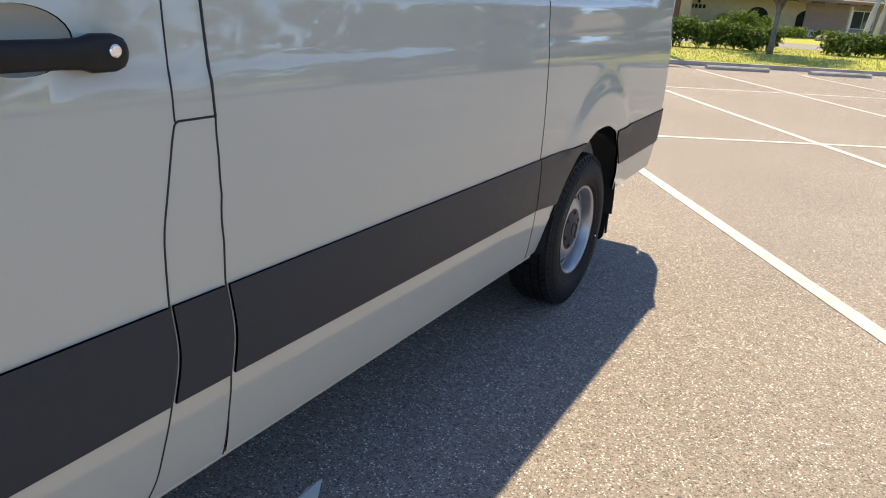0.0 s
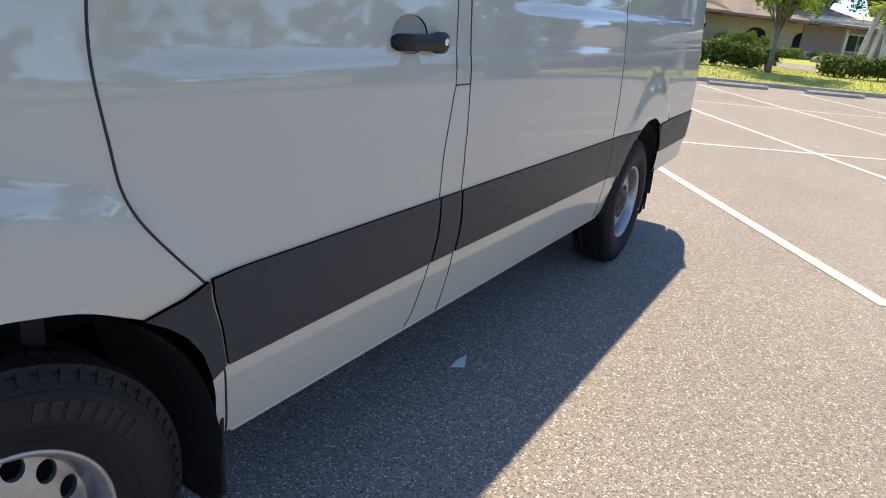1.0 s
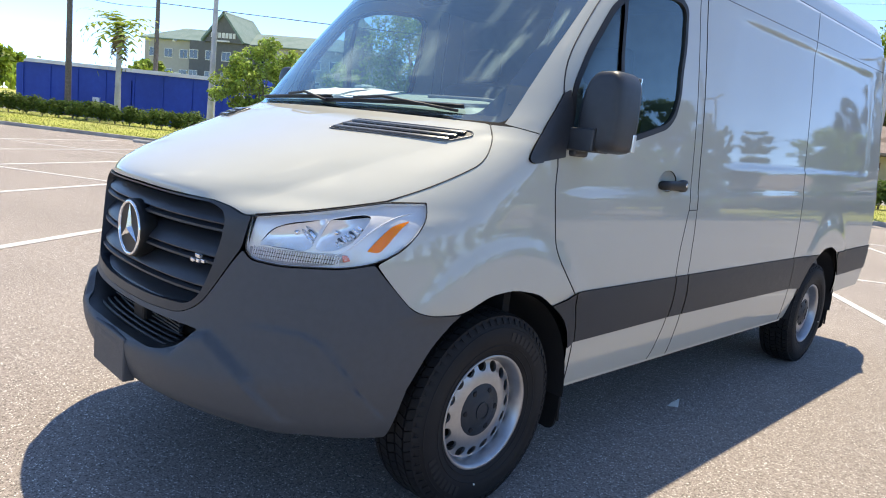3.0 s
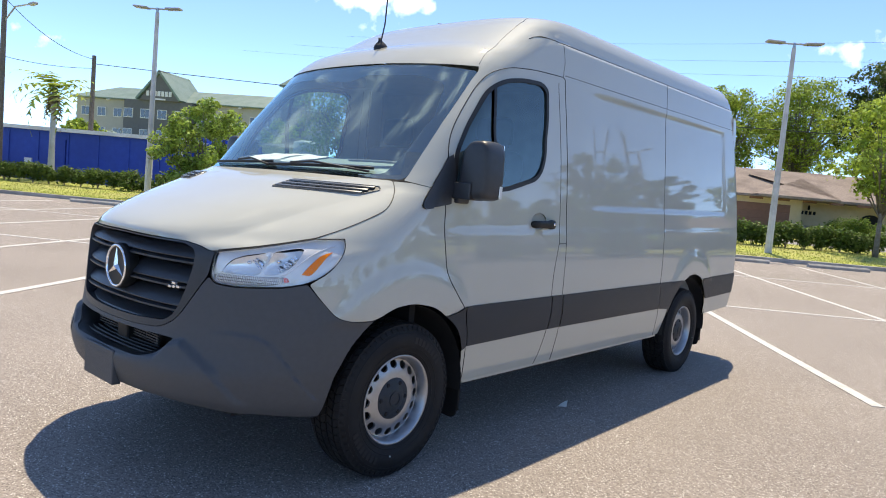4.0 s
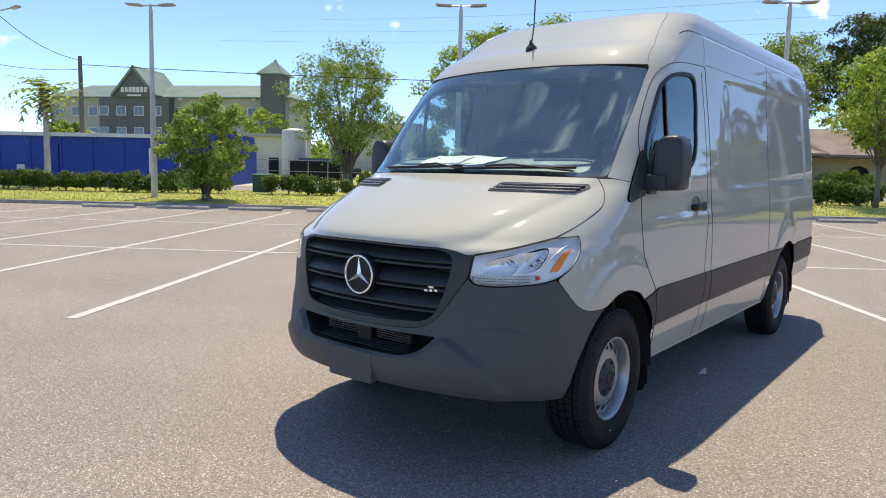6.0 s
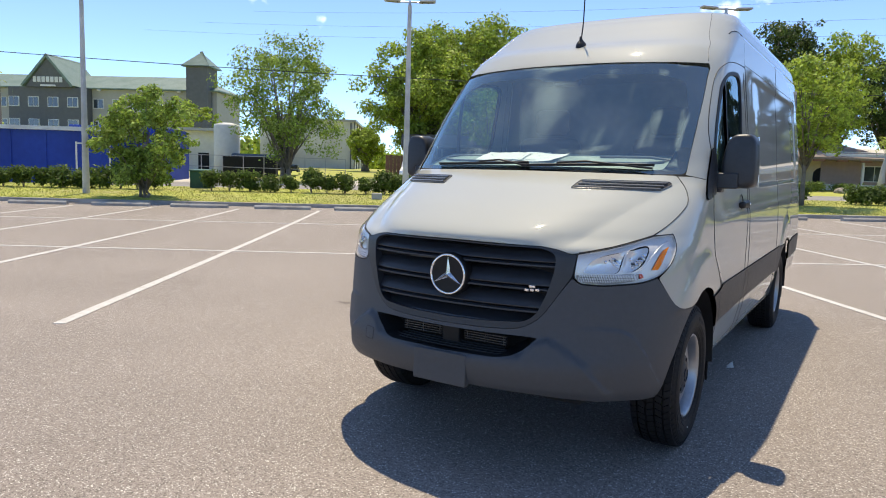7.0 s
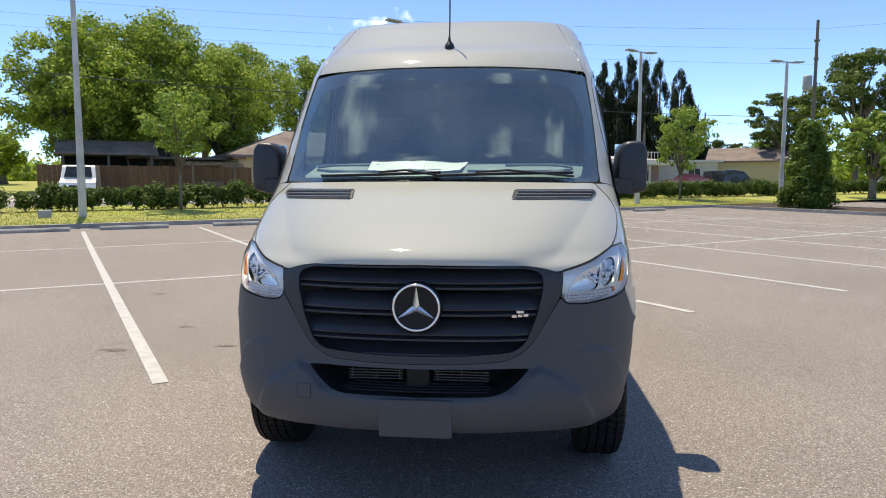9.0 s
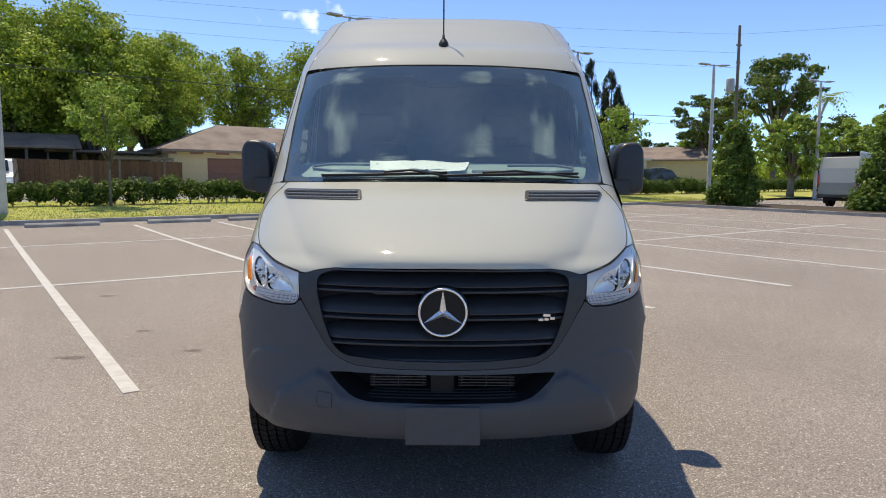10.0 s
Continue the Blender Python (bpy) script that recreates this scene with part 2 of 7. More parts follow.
LINE = material("white_line_paint", (.56, .55, .53), (.50, .485, .46), scale=30, rough=.7, mix=.55, dirt=(.42, .38, .35), scale2=9, bump=.3, bump_scale=220)
CONCRETE = material("concrete", (.36, .34, .31), (.44, .42, .39), scale=6, rough=.9, bump=.3, bump_scale=70, dirt=(.20, .18, .16), scale2=1.6)
DRIVE = material("driveway_concrete", (.50, .47, .42), (.56, .53, .48), scale=3, rough=.9, bump=.15, bump_scale=60, dirt=(.36, .33, .29), scale2=.5)
GRASS = material("lawn", (.26, .31, .045), (.45, .43, .10), scale=2.6, rough=.95, bump=.8, bump_scale=45, dirt=(.33, .29, .12), scale2=.35, detail=8)
BLADE = material("grass_blades", (.32, .39, .055), (.54, .53, .14), scale=1.1, rough=.9, island_tint=.45, dirt=(.38, .33, .14), scale2=.3)
MULCH = material("dark_mulch", (.045, .030, .020), (.08, .055, .035), scale=25, rough=.95, bump=.8, bump_scale=60)
BARK = material("bark", (.16, .135, .11), (.26, .23, .20), scale=9, rough=.95, bump=.7, bump_scale=35, dirt=(.09, .075, .06))
GALV = material("grey_pole_concrete", (.54, .53, .51), (.62, .61, .59), scale=7, rough=.85, bump=.15, bump_scale=90, dirt=(.30, .28, .26), scale2=1.2)
WOODPOLE = material("weathered_pole_wood", (.13, .105, .085), (.20, .17, .145), scale=12, rough=.95, bump=.4, bump_scale=40)
WIRE = material("cable", (.05, .05, .053), (.06, .06, .064), scale=9, rough=.6)


def leaf_material(name, a, b2):
    m = material(name, a, b2, scale=.9, rough=.55, island_tint=.5, spec=.3)
    n, l = m.node_tree.nodes, m.node_tree.links
    p = n["Principled BSDF"]
    tl = n.new("ShaderNodeBsdfTranslucent")
    src = p.inputs["Base Color"].links[0].from_socket
    l.new(src, tl.inputs["Color"])
    mx = n.new("ShaderNodeMixShader")
    mx.inputs["Fac"].default_value = .42
    l.new(p.outputs["BSDF"], mx.inputs[1])
    l.new(tl.outputs["BSDF"], mx.inputs[2])
    l.new(mx.outputs["Shader"], n["Material Output"].inputs["Surface"])
    return m


LEAF_OAK = leaf_material("oak_leaves", (.20, .30, .04), (.40, .48, .085))
LEAF_CONE = leaf_material("cone_shrub_leaves", (.09, .16, .025), (.19, .27, .05))
LEAF_PINE = leaf_material("pine_needles", (.08, .13, .03), (.17, .23, .055))
LEAF_LIGHT = leaf_material("light_leaves", (.19, .30, .05), (.33, .42, .09))
LEAF_DARK = leaf_material("dark_leaves", (.05, .085, .02), (.09, .13, .03))
LEAF_HEDGE = leaf_material("hedge_leaves", (.06, .11, .02), (.15, .22, .045))
LEAF_FEATHER = leaf_material("casuarina_needles", (.030, .046, .024), (.06, .078, .036))
LEAF_PALM = leaf_material("palm_fronds", (.22, .31, .05), (.36, .42, .10))
DEADFROND = leaf_material("dead_palm_fronds", (.20, .16, .09), (.28, .23, .14))


# ---- mesh helpers ----
def mesh_object(name, bm, mat, parent=None, label="", smooth=False):
    me = bpy.data.meshes.new(name)
    bm.to_mesh(me)
    bm.free()
    if smooth:
        for p in me.polygons:
            p.use_smooth = True
    me.materials.append(mat)
    ob = new(name, me)
    if parent is not None:
        ob.parent = parent
    if label:
        ob["label"] = label
    return ob


def part(name, bm, mat, parent, label="", smooth=False):
    return mesh_object(name, bm, mat, parent, label, smooth)


def thing(name, label, category, at=(0, 0, 0), turn=0.0, group="", kind=""):
    e = new(name)
    e.empty_display_size = .2
    e.matrix_basis = pose(*at, 0, 0, turn)
    return tagged(e, label, category, group, kind)


def raw(name, verts, faces, mat, parent=None, label="", smooth=False):
    me = bpy.data.meshes.new(name)
    me.from_pydata([tuple(map(float, v)) for v in verts], [], faces)
    if smooth:
        me.polygons.foreach_set("use_smooth", [True] * len(me.polygons))
    me.materials.append(mat)
    ob = new(name, me)
    if parent is not None:
        ob.parent = parent
    if label:
        ob["label"] = label
    return ob


def box(bm, x0, x1, y0, y1, z0, z1, bevel=0.0, m=None, seg=2):
    r = bmesh.ops.create_cube(bm, size=1.0)
    vs = r["verts"]
    for v in vs:
        v.co = Vector(((x0 + x1) / 2 + v.co.x * (x1 - x0), (y0 + y1) / 2 + v.co.y * (y1 - y0), (z0 + z1) / 2 + v.co.z * (z1 - z0)))
    if bevel:
        es = list({e for v in vs for e in v.link_edges})
        r2 = bmesh.ops.bevel(bm, geom=es, offset=bevel, segments=seg, affect="EDGES", profile=.5)
        vs = list({v for f in r2["faces"] for v in f.verts} | {v for v in vs if v.is_valid})
    if m is not None:
        bmesh.ops.transform(bm, matrix=m, verts=vs)
    return bm


def boxed(x0, x1, y0, y1, z0, z1, bevel=0.0, m=None, seg=2):
    return box(bmesh.new(), x0, x1, y0, y1, z0, z1, bevel, m, seg)


def lathe(bm, profile, axis="z", center=(0, 0, 0), seg=32, start=0.0, m=None):
    """Turns (radius, height) pairs about an axis."""
    rings = []
    for r, h in profile:
        ring = []
        for k in range(seg):
            a = start + 2 * math.pi * k / seg
            c, s = r * math.cos(a), r * math.sin(a)
            p = {"z": (c, s, h), "x": (h, c, s), "y": (c, h, s)}[axis]
            p = Vector(p) + Vector(center)
            ring.append(bm.verts.new(m @ p if m else p))
        rings.append(ring)
    for a, b in zip(rings, rings[1:]):
        for k in range(seg):
            bm.faces.new((a[k], a[(k + 1) % seg], b[(k + 1) % seg], b[k]))
    return rings


def tube(bm, pts, r, seg=6, caps=True, radii=None):
    pts = [Vector(p) for p in pts]
    rings = []
    prev = None
    for i, p in enumerate(pts):
        d = (pts[min(i + 1, len(pts) - 1)] - pts[max(i - 1, 0)]).normalized()
        if prev is None:
            u = d.orthogonal().normalized()
        else:
            u = (prev - d * prev.dot(d)).normalized()
        prev = u
        w = d.cross(u)
        rr = radii[i] if radii else r
        rings.append([bm.verts.new(p + rr * (u * math.cos(2 * math.pi * k / seg) + w * math.sin(2 * math.pi * k / seg))) for k in range(seg)])
    for a, b in zip(rings, rings[1:]):
        for k in range(seg):
            bm.faces.new((a[k], a[(k + 1) % seg], b[(k + 1) % seg], b[k]))
    if caps:
        bm.faces.new(rings[0][::-1])
        bm.faces.new(rings[-1])
    return bm


def rounded(pts, r=0.0, seg=5, closed=True):
    """A polygon whose corners are rounded; a point may carry its own radius as a third number."""
    n = len(pts)
    out = []
    for i, p in enumerate(pts):
        rad = p[2] if len(p) > 2 else r
        b = np.array(p[:2], float)
        if rad <= 0 or (not closed and i in (0, n - 1)):
            out.append(tuple(b))
            continue
        a, c = np.array(pts[i - 1][:2], float), np.array(pts[(i + 1) % n][:2], float)
        u, v = a - b, c - b
        lu, lv = np.hypot(*u), np.hypot(*v)
        k = min(rad, lu * .48, lv * .48)
        p0, p1 = b + u / lu * k, b + v / lv * k
        for j in range(seg + 1):
            t = j / seg
            out.append(tuple((1 - t) ** 2 * p0 + 2 * t * (1 - t) * b + t * t * p1))
    return out


def dense(pts, step, closed=True):
    out = []
    m = len(pts)
    for i in range(m if closed else m - 1):
        a, b = np.array(pts[i]), np.array(pts[(i + 1) % m])
        k = max(1, int(math.ceil(np.hypot(*(b - a)) / step)))
        out += [tuple(a + (b - a) * j / k) for j in range(k)]
    if not closed:
        out.append(tuple(pts[-1]))
    return out


def prism(bm, pts, h0, h1, to):
    """A flat outline drawn out between two heights; to(u, v, h) places a point."""
    a = [bm.verts.new(to(u, v, h0)) for u, v in pts]
    b = [bm.verts.new(to(u, v, h1)) for u, v in pts]
    n = len(pts)
    bm.faces.new(a[::-1])
    bm.faces.new(b)
    for k in range(n):
        bm.faces.new((a[k], a[(k + 1) % n], b[(k + 1) % n], b[k]))
    bmesh.ops.recalc_face_normals(bm, faces=bm.faces)
    return bm


# ---- ground ----
TH = radians(35)                            # the parking rows lie at this angle to the van
CU, SU = math.cos(TH), math.sin(TH)


def soft(v, k):
    return np.logaddexp(0, np.asarray(v, float) / k) * k


def land(x, y):
    """Height of the land: level by the van, then rising gently."""
    s = -SU * np.asarray(x, float) + CU * np.asarray(y, float)
    return .014 * soft(np.minimum(y, 70.0) - 8, 2.5) + .02 * soft(np.minimum(s, 75) - 25, 3)


def uv(u, v, up=0.0):
    x, y = u * CU - v * SU, u * SU + v * CU
    return (x, y, float(land(x, y)) + up)


def sheet(name, u0, u1, v0, v1, mat, up=0.0, du=3.0, dv=1.0, kind="structure", label="", category="", thick=0.0, bend=None):
    nu, nv = max(1, int(math.ceil((u1 - u0) / du))), max(1, int(math.ceil((v1 - v0) / dv)))
    vs, fs = [], []
    for i in range(nu + 1):
        for j in range(nv + 1):
            u, v = u0 + (u1 - u0) * i / nu, v0 + (v1 - v0) * j / nv
            h = up + (bend(u, v) if bend else 0)
            vs.append(uv(u, v, h))
    for i in range(nu):
        for j in range(nv):
            a = i * (nv + 1) + j
            fs.append((a, a + nv + 1, a + nv + 2, a + 1))
    if thick:
        o = len(vs)
        ring = [i * (nv + 1) for i in range(nu + 1)] + [nu * (nv + 1) + j for j in range(1, nv + 1)] + [i * (nv + 1) + nv for i in range(nu - 1, -1, -1)] + [j for j in range(nv - 1, 0, -1)]
        vs += [(vs[r][0], vs[r][1], vs[r][2] - thick) for r in ring]
        n = len(ring)
        fs += [(ring[k], o + k, o + (k + 1) % n, ring[(k + 1) % n]) for k in range(n)]
    ob = raw(name, vs, fs, mat)
    return tagged(ob, label, category, "", kind)


# the land as one sheet to the horizon, finer near the van
ks = np.concatenate([np.geomspace(40, 3000, 26)])
axis = np.concatenate([-ks[::-1], np.linspace(-38, 38, 39), ks])
gv, gf = [], []
for x in axis:
    for y in axis:
        gv.append((x, y, float(land(x, y)) - .03))
N = len(axis)
for i in range(N - 1):
    for j in range(N - 1):
        gf.append((i * N + j, (i + 1) * N + j, (i + 1) * N + j + 1, i * N + j + 1))
ground = tagged(raw("ground", gv, gf, GRASS, smooth=True), "sunlit green lawn reaching to the horizon", "ground", kind="structure")
lot = sheet("parking_lot", -70, 27.5, -45, 20.6, ASPHALT, 0.0, 2.0, 1.0, label="worn grey asphalt parking lot with white lines", category="parking lot")
lot2 = sheet("parking_lot_2", 27.5, 60, -45, 24.0, ASPHALT, 0.0, 2.0, 1.0, label="worn asphalt of the next parking bay", category="parking lot")

def stripe(u0, u1, v0, v1):
    ob = sheet("parking_line", u0, u1, v0, v1, LINE, .006, 1.0, 1.0, kind="", thick=.005)
    ob.parent = lot
    return ob


for u in (-13.8, -11.15, -8.60, -5.87, -3.24, -.635, 2.52, 4.94, 7.97, 11.03, 14.15, 17.25, 20.5):
    stripe(u - .055, u + .055, 3.55 if u == 2.52 else 2.78, 19.2)
for v in (8.35, 14.25):
    stripe(-40, 22.0, v - .05, v + .05)
faded = sheet("faded_marking", -3.2, .1, -1.15, -.69, FADED, .004, .5, .2, kind="", thick=.003)
faded.parent = lot
# kerb, verge, hedge bed, street
kerb = sheet("kerb", -70, 27.4, 20.6, 20.78, CONCRETE, .13, 2.0, .2, label="low concrete kerb along the lot", category="kerb", thick=.16)
verge = sheet("verge", -70, 60, 20.78, 29.5, GRASS, .12, 2.0, .7, label="mown grass verge with dry patches", category="grass", bend=lambda u, v: .10 * math.sin(min(1, max(0, (v - 20.8) / 5)) * math.pi / 2))
rng = np.random.default_rng(5)
bu, bv = rng.uniform(-36, 34, 70000), 20.85 + 8.5 * rng.random(70000) ** 1.5
bx, by = bu * CU - bv * SU, bu * SU + bv * CU
bz = land(bx, by) + .115 + .10 * np.sin(np.clip((bv - 20.8) / 5, 0, 1) * math.pi / 2)
bt, bh = rng.uniform(0, 6.283, 70000), rng.uniform(.02, .06, 70000)
root = np.stack([bx, by, bz], 1)
wide = np.stack([np.cos(bt), np.sin(bt), 0 * bt], 1) * .014
tip = root + np.stack([.5 * bh * np.cos(bt * 3), .5 * bh * np.sin(bt * 3), bh], 1)
blades = bpy.data.meshes.new("grass_blades")
blades.from_pydata(np.stack([root - wide, root + wide, tip], 1).reshape(-1, 3).tolist(), [], np.arange(210000).reshape(-1, 3).tolist())
blades.materials.append(BLADE)
tagged(new("grass_blades", blades), "short yellow-green grass blades on the verge", "grass", kind="stuff")
street = sheet("street", -90, 90, 30.0, 37.0, ROAD, .06, 3.0, 1.0, label="pale asphalt street behind the hedge", category="road")


def wheel_stop(u0, u1, v=19.55):
    bm = bmesh.new()
    prof = ((-.09, 0), (-.09, .075), (-.055, .115), (.055, .115), (.09, .075), (.09, 0))
    rings = [[bm.verts.new(Vector(uv(u, v + a, b))) for a, b in prof] for u in (u0, (u0 + u1) / 2, u1)]
    for a, b in zip(rings, rings[1:]):
        for j in range(5):
            bm.faces.new((a[j], b[j], b[j + 1], a[j + 1]))
    bm.faces.new(rings[0])
    bm.faces.new(rings[-1][::-1])
    bmesh.ops.recalc_face_normals(bm, faces=bm.faces)
    return tagged(mesh_object("wheel_stop", bm, CONCRETE), "weathered grey concrete wheel stop on the asphalt", "wheel stop", "wheel stops along the kerb")


for u in (-13.8, -11.15, -8.60, -5.87, -3.24, -.635, 2.52, 4.94, 7.97, 11.03, 14.15, 17.25, 20.5):
    wheel_stop(u + .45, u + 2.3)


# dark drips on the asphalt
STAIN = asphalt_material("oil_stained_asphalt", (.165, .14, .124), (.45, .41, .37), (.08, .068, .06), .15)
rng = random.Random(31)
for x, y, r in ((-4.12, 5.73, .09), (-4.75, 5.66, .07), (-2.84, 3.80, .06), (-3.02, 2.81, .08), (-2.12, 3.06, .06), (-3.4, 6.6, .06), (-1.9, 5.1, .04)):
    n, k1, k2 = 18, rng.uniform(0, 6), rng.uniform(0, 6)
    pts = [(x + r * (1 + .30 * math.sin(2 * a + k1) + .18 * math.sin(5 * a + k2)) * math.cos(a) * 1.25, y + .6 * r * (1 + .25 * math.sin(3 * a + k2)) * math.sin(a)) for a in np.linspace(0, 2 * math.pi, n, endpoint=False)]
    raw("oil_stain", [(px, py, float(land(px, py)) + .003) for px, py in pts], [tuple(range(n))], STAIN, lot, "dark oil stain")


# ---- the van ----
import functools


def pchip(xs, ys):
    """A smooth curve through the knots that does not overshoot."""
    xs, ys = np.array(xs, float), np.array(ys, float)
    h = np.diff(xs)
    s = np.diff(ys) / h
    m = np.zeros_like(ys)
    m[0], m[-1] = s[0], s[-1]
    for i in range(1, len(xs) - 1):
        if s[i - 1] * s[i] > 0:
            a, b = 2 * h[i] + h[i - 1], h[i] + 2 * h[i - 1]
            m[i] = (a + b) / (a / s[i - 1] + b / s[i])

    def f(v):
        v = np.clip(v, xs[0], xs[-1])
        i = np.clip(np.searchsorted(xs, v, side="right") - 1, 0, len(xs) - 2)
        u = (v - xs[i]) / h[i]
        return ((1 + 2 * u) * (1 - u) ** 2 * ys[i] + u * (1 - u) ** 2 * h[i] * m[i]
                + u * u * (3 - 2 * u) * ys[i + 1] + u * u * (u - 1) * h[i] * m[i + 1])
    return f


# the van's body as level contours: height, front at the middle, where the flank begins, squareness
BODY_Z = (.36, .40, .46, .55, .64, .72, .93, 1.05, 1.09, 1.15, 1.25, 1.375, 1.45, 1.60, 1.80, 2.0, 2.12, 2.18, 2.22, 2.25, 2.28, 2.38, 2.47, 2.535, 2.57)
FRONT = pchip(BODY_Z, (.16, .07, .02, .0, .02, .035, .05, .055, .065, .13, .32, .63, .80, .93, 1.10, 1.27, 1.365, 1.434, 1.492, 1.556, 1.632, 1.825, 1.99, 2.15, 2.5))
FLANK_Y = pchip((.36, .93, 1.1, 1.375, 1.45, 1.8, 2.13, 2.27, 2.38, 2.46, 2.52, 2.57), (.80, .85, .92, 1.15, 1.25, 1.5, 1.82, 2.08, 2.26, 2.40, 2.55, 3.1))
SQUARE = pchip((.36, 1.15, 1.45, 2.13, 2.30, 2.45, 2.57), (2.4, 2.4, 2.4, 2.5, 2.75, 3.1, 3.6))
WIDTH = pchip((.36, .40, .52, .60, .80, .90, 1.15, 1.30, 1.60, 1.90, 2.05, 2.25, 2.38, 2.44, 2.50, 2.535, 2.56, 2.57), (.905, .925, .955, .970, .985, .985, .975, .963, .938, .908, .890, .872, .856, .838, .808, .775, .71, .60))
TAIL = pchip((.36, 1.15, 1.80, 2.30, 2.57), (5.90, 5.90, 5.79, 5.68, 5.52))     # the rear leans forward above the lamps
ARC = 1.3                                   # length given to the rounded front quarter
WHEELS = ((1.0, .385), (4.665, .385))


def step(v, e=.03):
    return 0.5 + 0.5 * np.tanh(v / e * 1.5)


def body(u, z):
    """The place on the van's skin: u runs from the middle of the front round the corner and along the flank."""
    u, z = np.asarray(u, float), np.asarray(z, float)
    sg, a = np.where(u < 0, -1.0, 1.0), np.abs(u)
    y0, yc, n, w = FRONT(z), FLANK_Y(z), SQUARE(z), WIDTH(z)
    ph = np.clip(a / ARC, 0, 1) * math.pi / 2
    s, c = np.sin(ph), np.maximum(np.cos(ph), 0)
    r = ((s / w) ** n + (c / (yc - y0)) ** n) ** (-1 / n)
    x, y = r * s, yc - r * c + np.maximum(a - ARC, 0)
    # rounded rear edge, sunk cargo field, belt line, wheel flares
    t = np.clip((y - (TAIL(z) - .10)) / .10, 0, 1)
    x = x - .07 * (1 - np.sqrt(np.maximum(1 - t * t, 0)))
    x = x - .008 * step(y - 2.80, .22) * step(5.42 - .12 * (z - 1.36) - y, .030) * step(z - 1.36, .012) * step(2.12 - z, .018)
    x = x + .004 * step(1.215 - z, .012) * step(y - 1.3, .2)
    # lower part of the bumper stands out below an arched line
    zc = np.interp(x, (0, .40, .45, .51, .592, .664, .73), (.56, .60, .66, .68, .63, .573, .45))
    y = y - .026 * step(zc - z, .013) * step(.74 - x, .03) * step(z - .30, .02)
    # the corners of the bumper swell below a second arch
    z2 = np.interp(x, (.60, .70, .777, .822, .855, .880, .905), (.735, .742, .735, .705, .65, .58, .45))
    x = x + .012 * step(z2 - z, .012) * step(x - .64, .06) * step(.50 - y, .06)
    # raised middle of the hood
    xc = np.interp(z, (1.08, 1.20, 1.42), (.52, .64, .85))
    rise = np.tanh(.006 * np.logaddexp(0, (xc - x) / .006) / .19)
    y = y - (.085 * rise - .032) * step(z - 1.115, .035) * step(1.43 - z, .04) * (a < ARC)
    x = x - .010 * step(z - 2.37, .006) * step(y - 2.1, .1) * step(2.42 - z, .03)
    for wy, wz in WHEELS:
        d = np.hypot(y - wy, (z - wz) * .92)
        x = x + .016 * step(.60 - d, .05) * step(z - .80, .03) * (a > .5)
    z = z + .025 * np.logaddexp(0, (y - 1.2) / .15) * .15 * np.clip(z - .4, 0, 1.1)
    return np.stack([sg * x, y, z], -1)


def body_normal(u, z, e=.004):
    du = body(u + e, z) - body(u - e, z)
    dz = body(u, np.minimum(z + e, 2.57)) - body(u, z - e)
    n = np.cross(du, dz)
    return n / np.maximum(np.linalg.norm(n, axis=-1, keepdims=True), 1e-9)


@functools.lru_cache(maxsize=None)
def level(z):
    """The rounded front at one height, as a table of u, x and y."""
    us = np.linspace(0, ARC, 900)
    p = body(us, np.full(900, z))
    return us, np.maximum.accumulate(p[:, 0]), np.maximum.accumulate(p[:, 1]), p[:, 1]


def at_x(x, z):
    """u of the skin at a width x on the rounded front."""
    us, xs, _, _ = level(round(float(z), 6))
    return (math.copysign(float(np.interp(abs(x), xs, us)), x), z)


def at_y(y, z):
    """u of the skin at a length y on the corner or flank."""
    yc = float(FLANK_Y(z))
    if y >= yc:
        return (ARC + y - yc, z)
    us, _, ys, _ = level(round(float(z), 6))
    return (float(np.interp(y, ys, us)), z)


def X(*pts):
    return [at_x(p[0], p[1]) + tuple(p[2:]) for p in pts]


def Y(*pts):
    return [at_y(p[0], p[1]) + tuple(p[2:]) for p in pts]


def VY(*pts):
    """As Y, with points added between so that long upright lines stay straight on the skin."""
    out = []
    for p, q in zip(pts, pts[1:]):
        k = max(1, int(abs(q[1] - p[1]) / .035))
        out.append(p)
        out += [(p[0] + (q[0] - p[0]) * j / k, p[1] + (q[1] - p[1]) * j / k) for j in range(1, k)]
    return Y(*out, pts[-1])


def mirror_loop(half):
    """A loop about the middle: the given half from top middle to bottom middle, and its image."""
    return half + [(-p[0],) + tuple(p[1:]) for p in half[::-1] if abs(p[0]) > 1e-6]


def inside_loop(px, py, loop):
    inside = np.zeros(len(px), bool)
    n = len(loop)
    for i in range(n):
        (x0, y0), (x1, y1) = loop[i], loop[(i + 1) % n]
        c = (y0 > py) != (y1 > py)
        with np.errstate(divide="ignore", invalid="ignore"):
            inside ^= c & (px < (x1 - x0) * (py - y0) / (y1 - y0) + x0)
    return inside


def near_loop(px, py, loop, d):
    near = np.zeros(len(px), bool)
    for i in range(len(loop)):
        a, b = np.array(loop[i]), np.array(loop[(i + 1) % len(loop)])
        v = b - a
        k = np.clip(((px - a[0]) * v[0] + (py - a[1]) * v[1]) / max(v @ v, 1e-12), 0, 1)
        near |= (px - a[0] - k * v[0]) ** 2 + (py - a[1] - k * v[1]) ** 2 < d * d
    return near


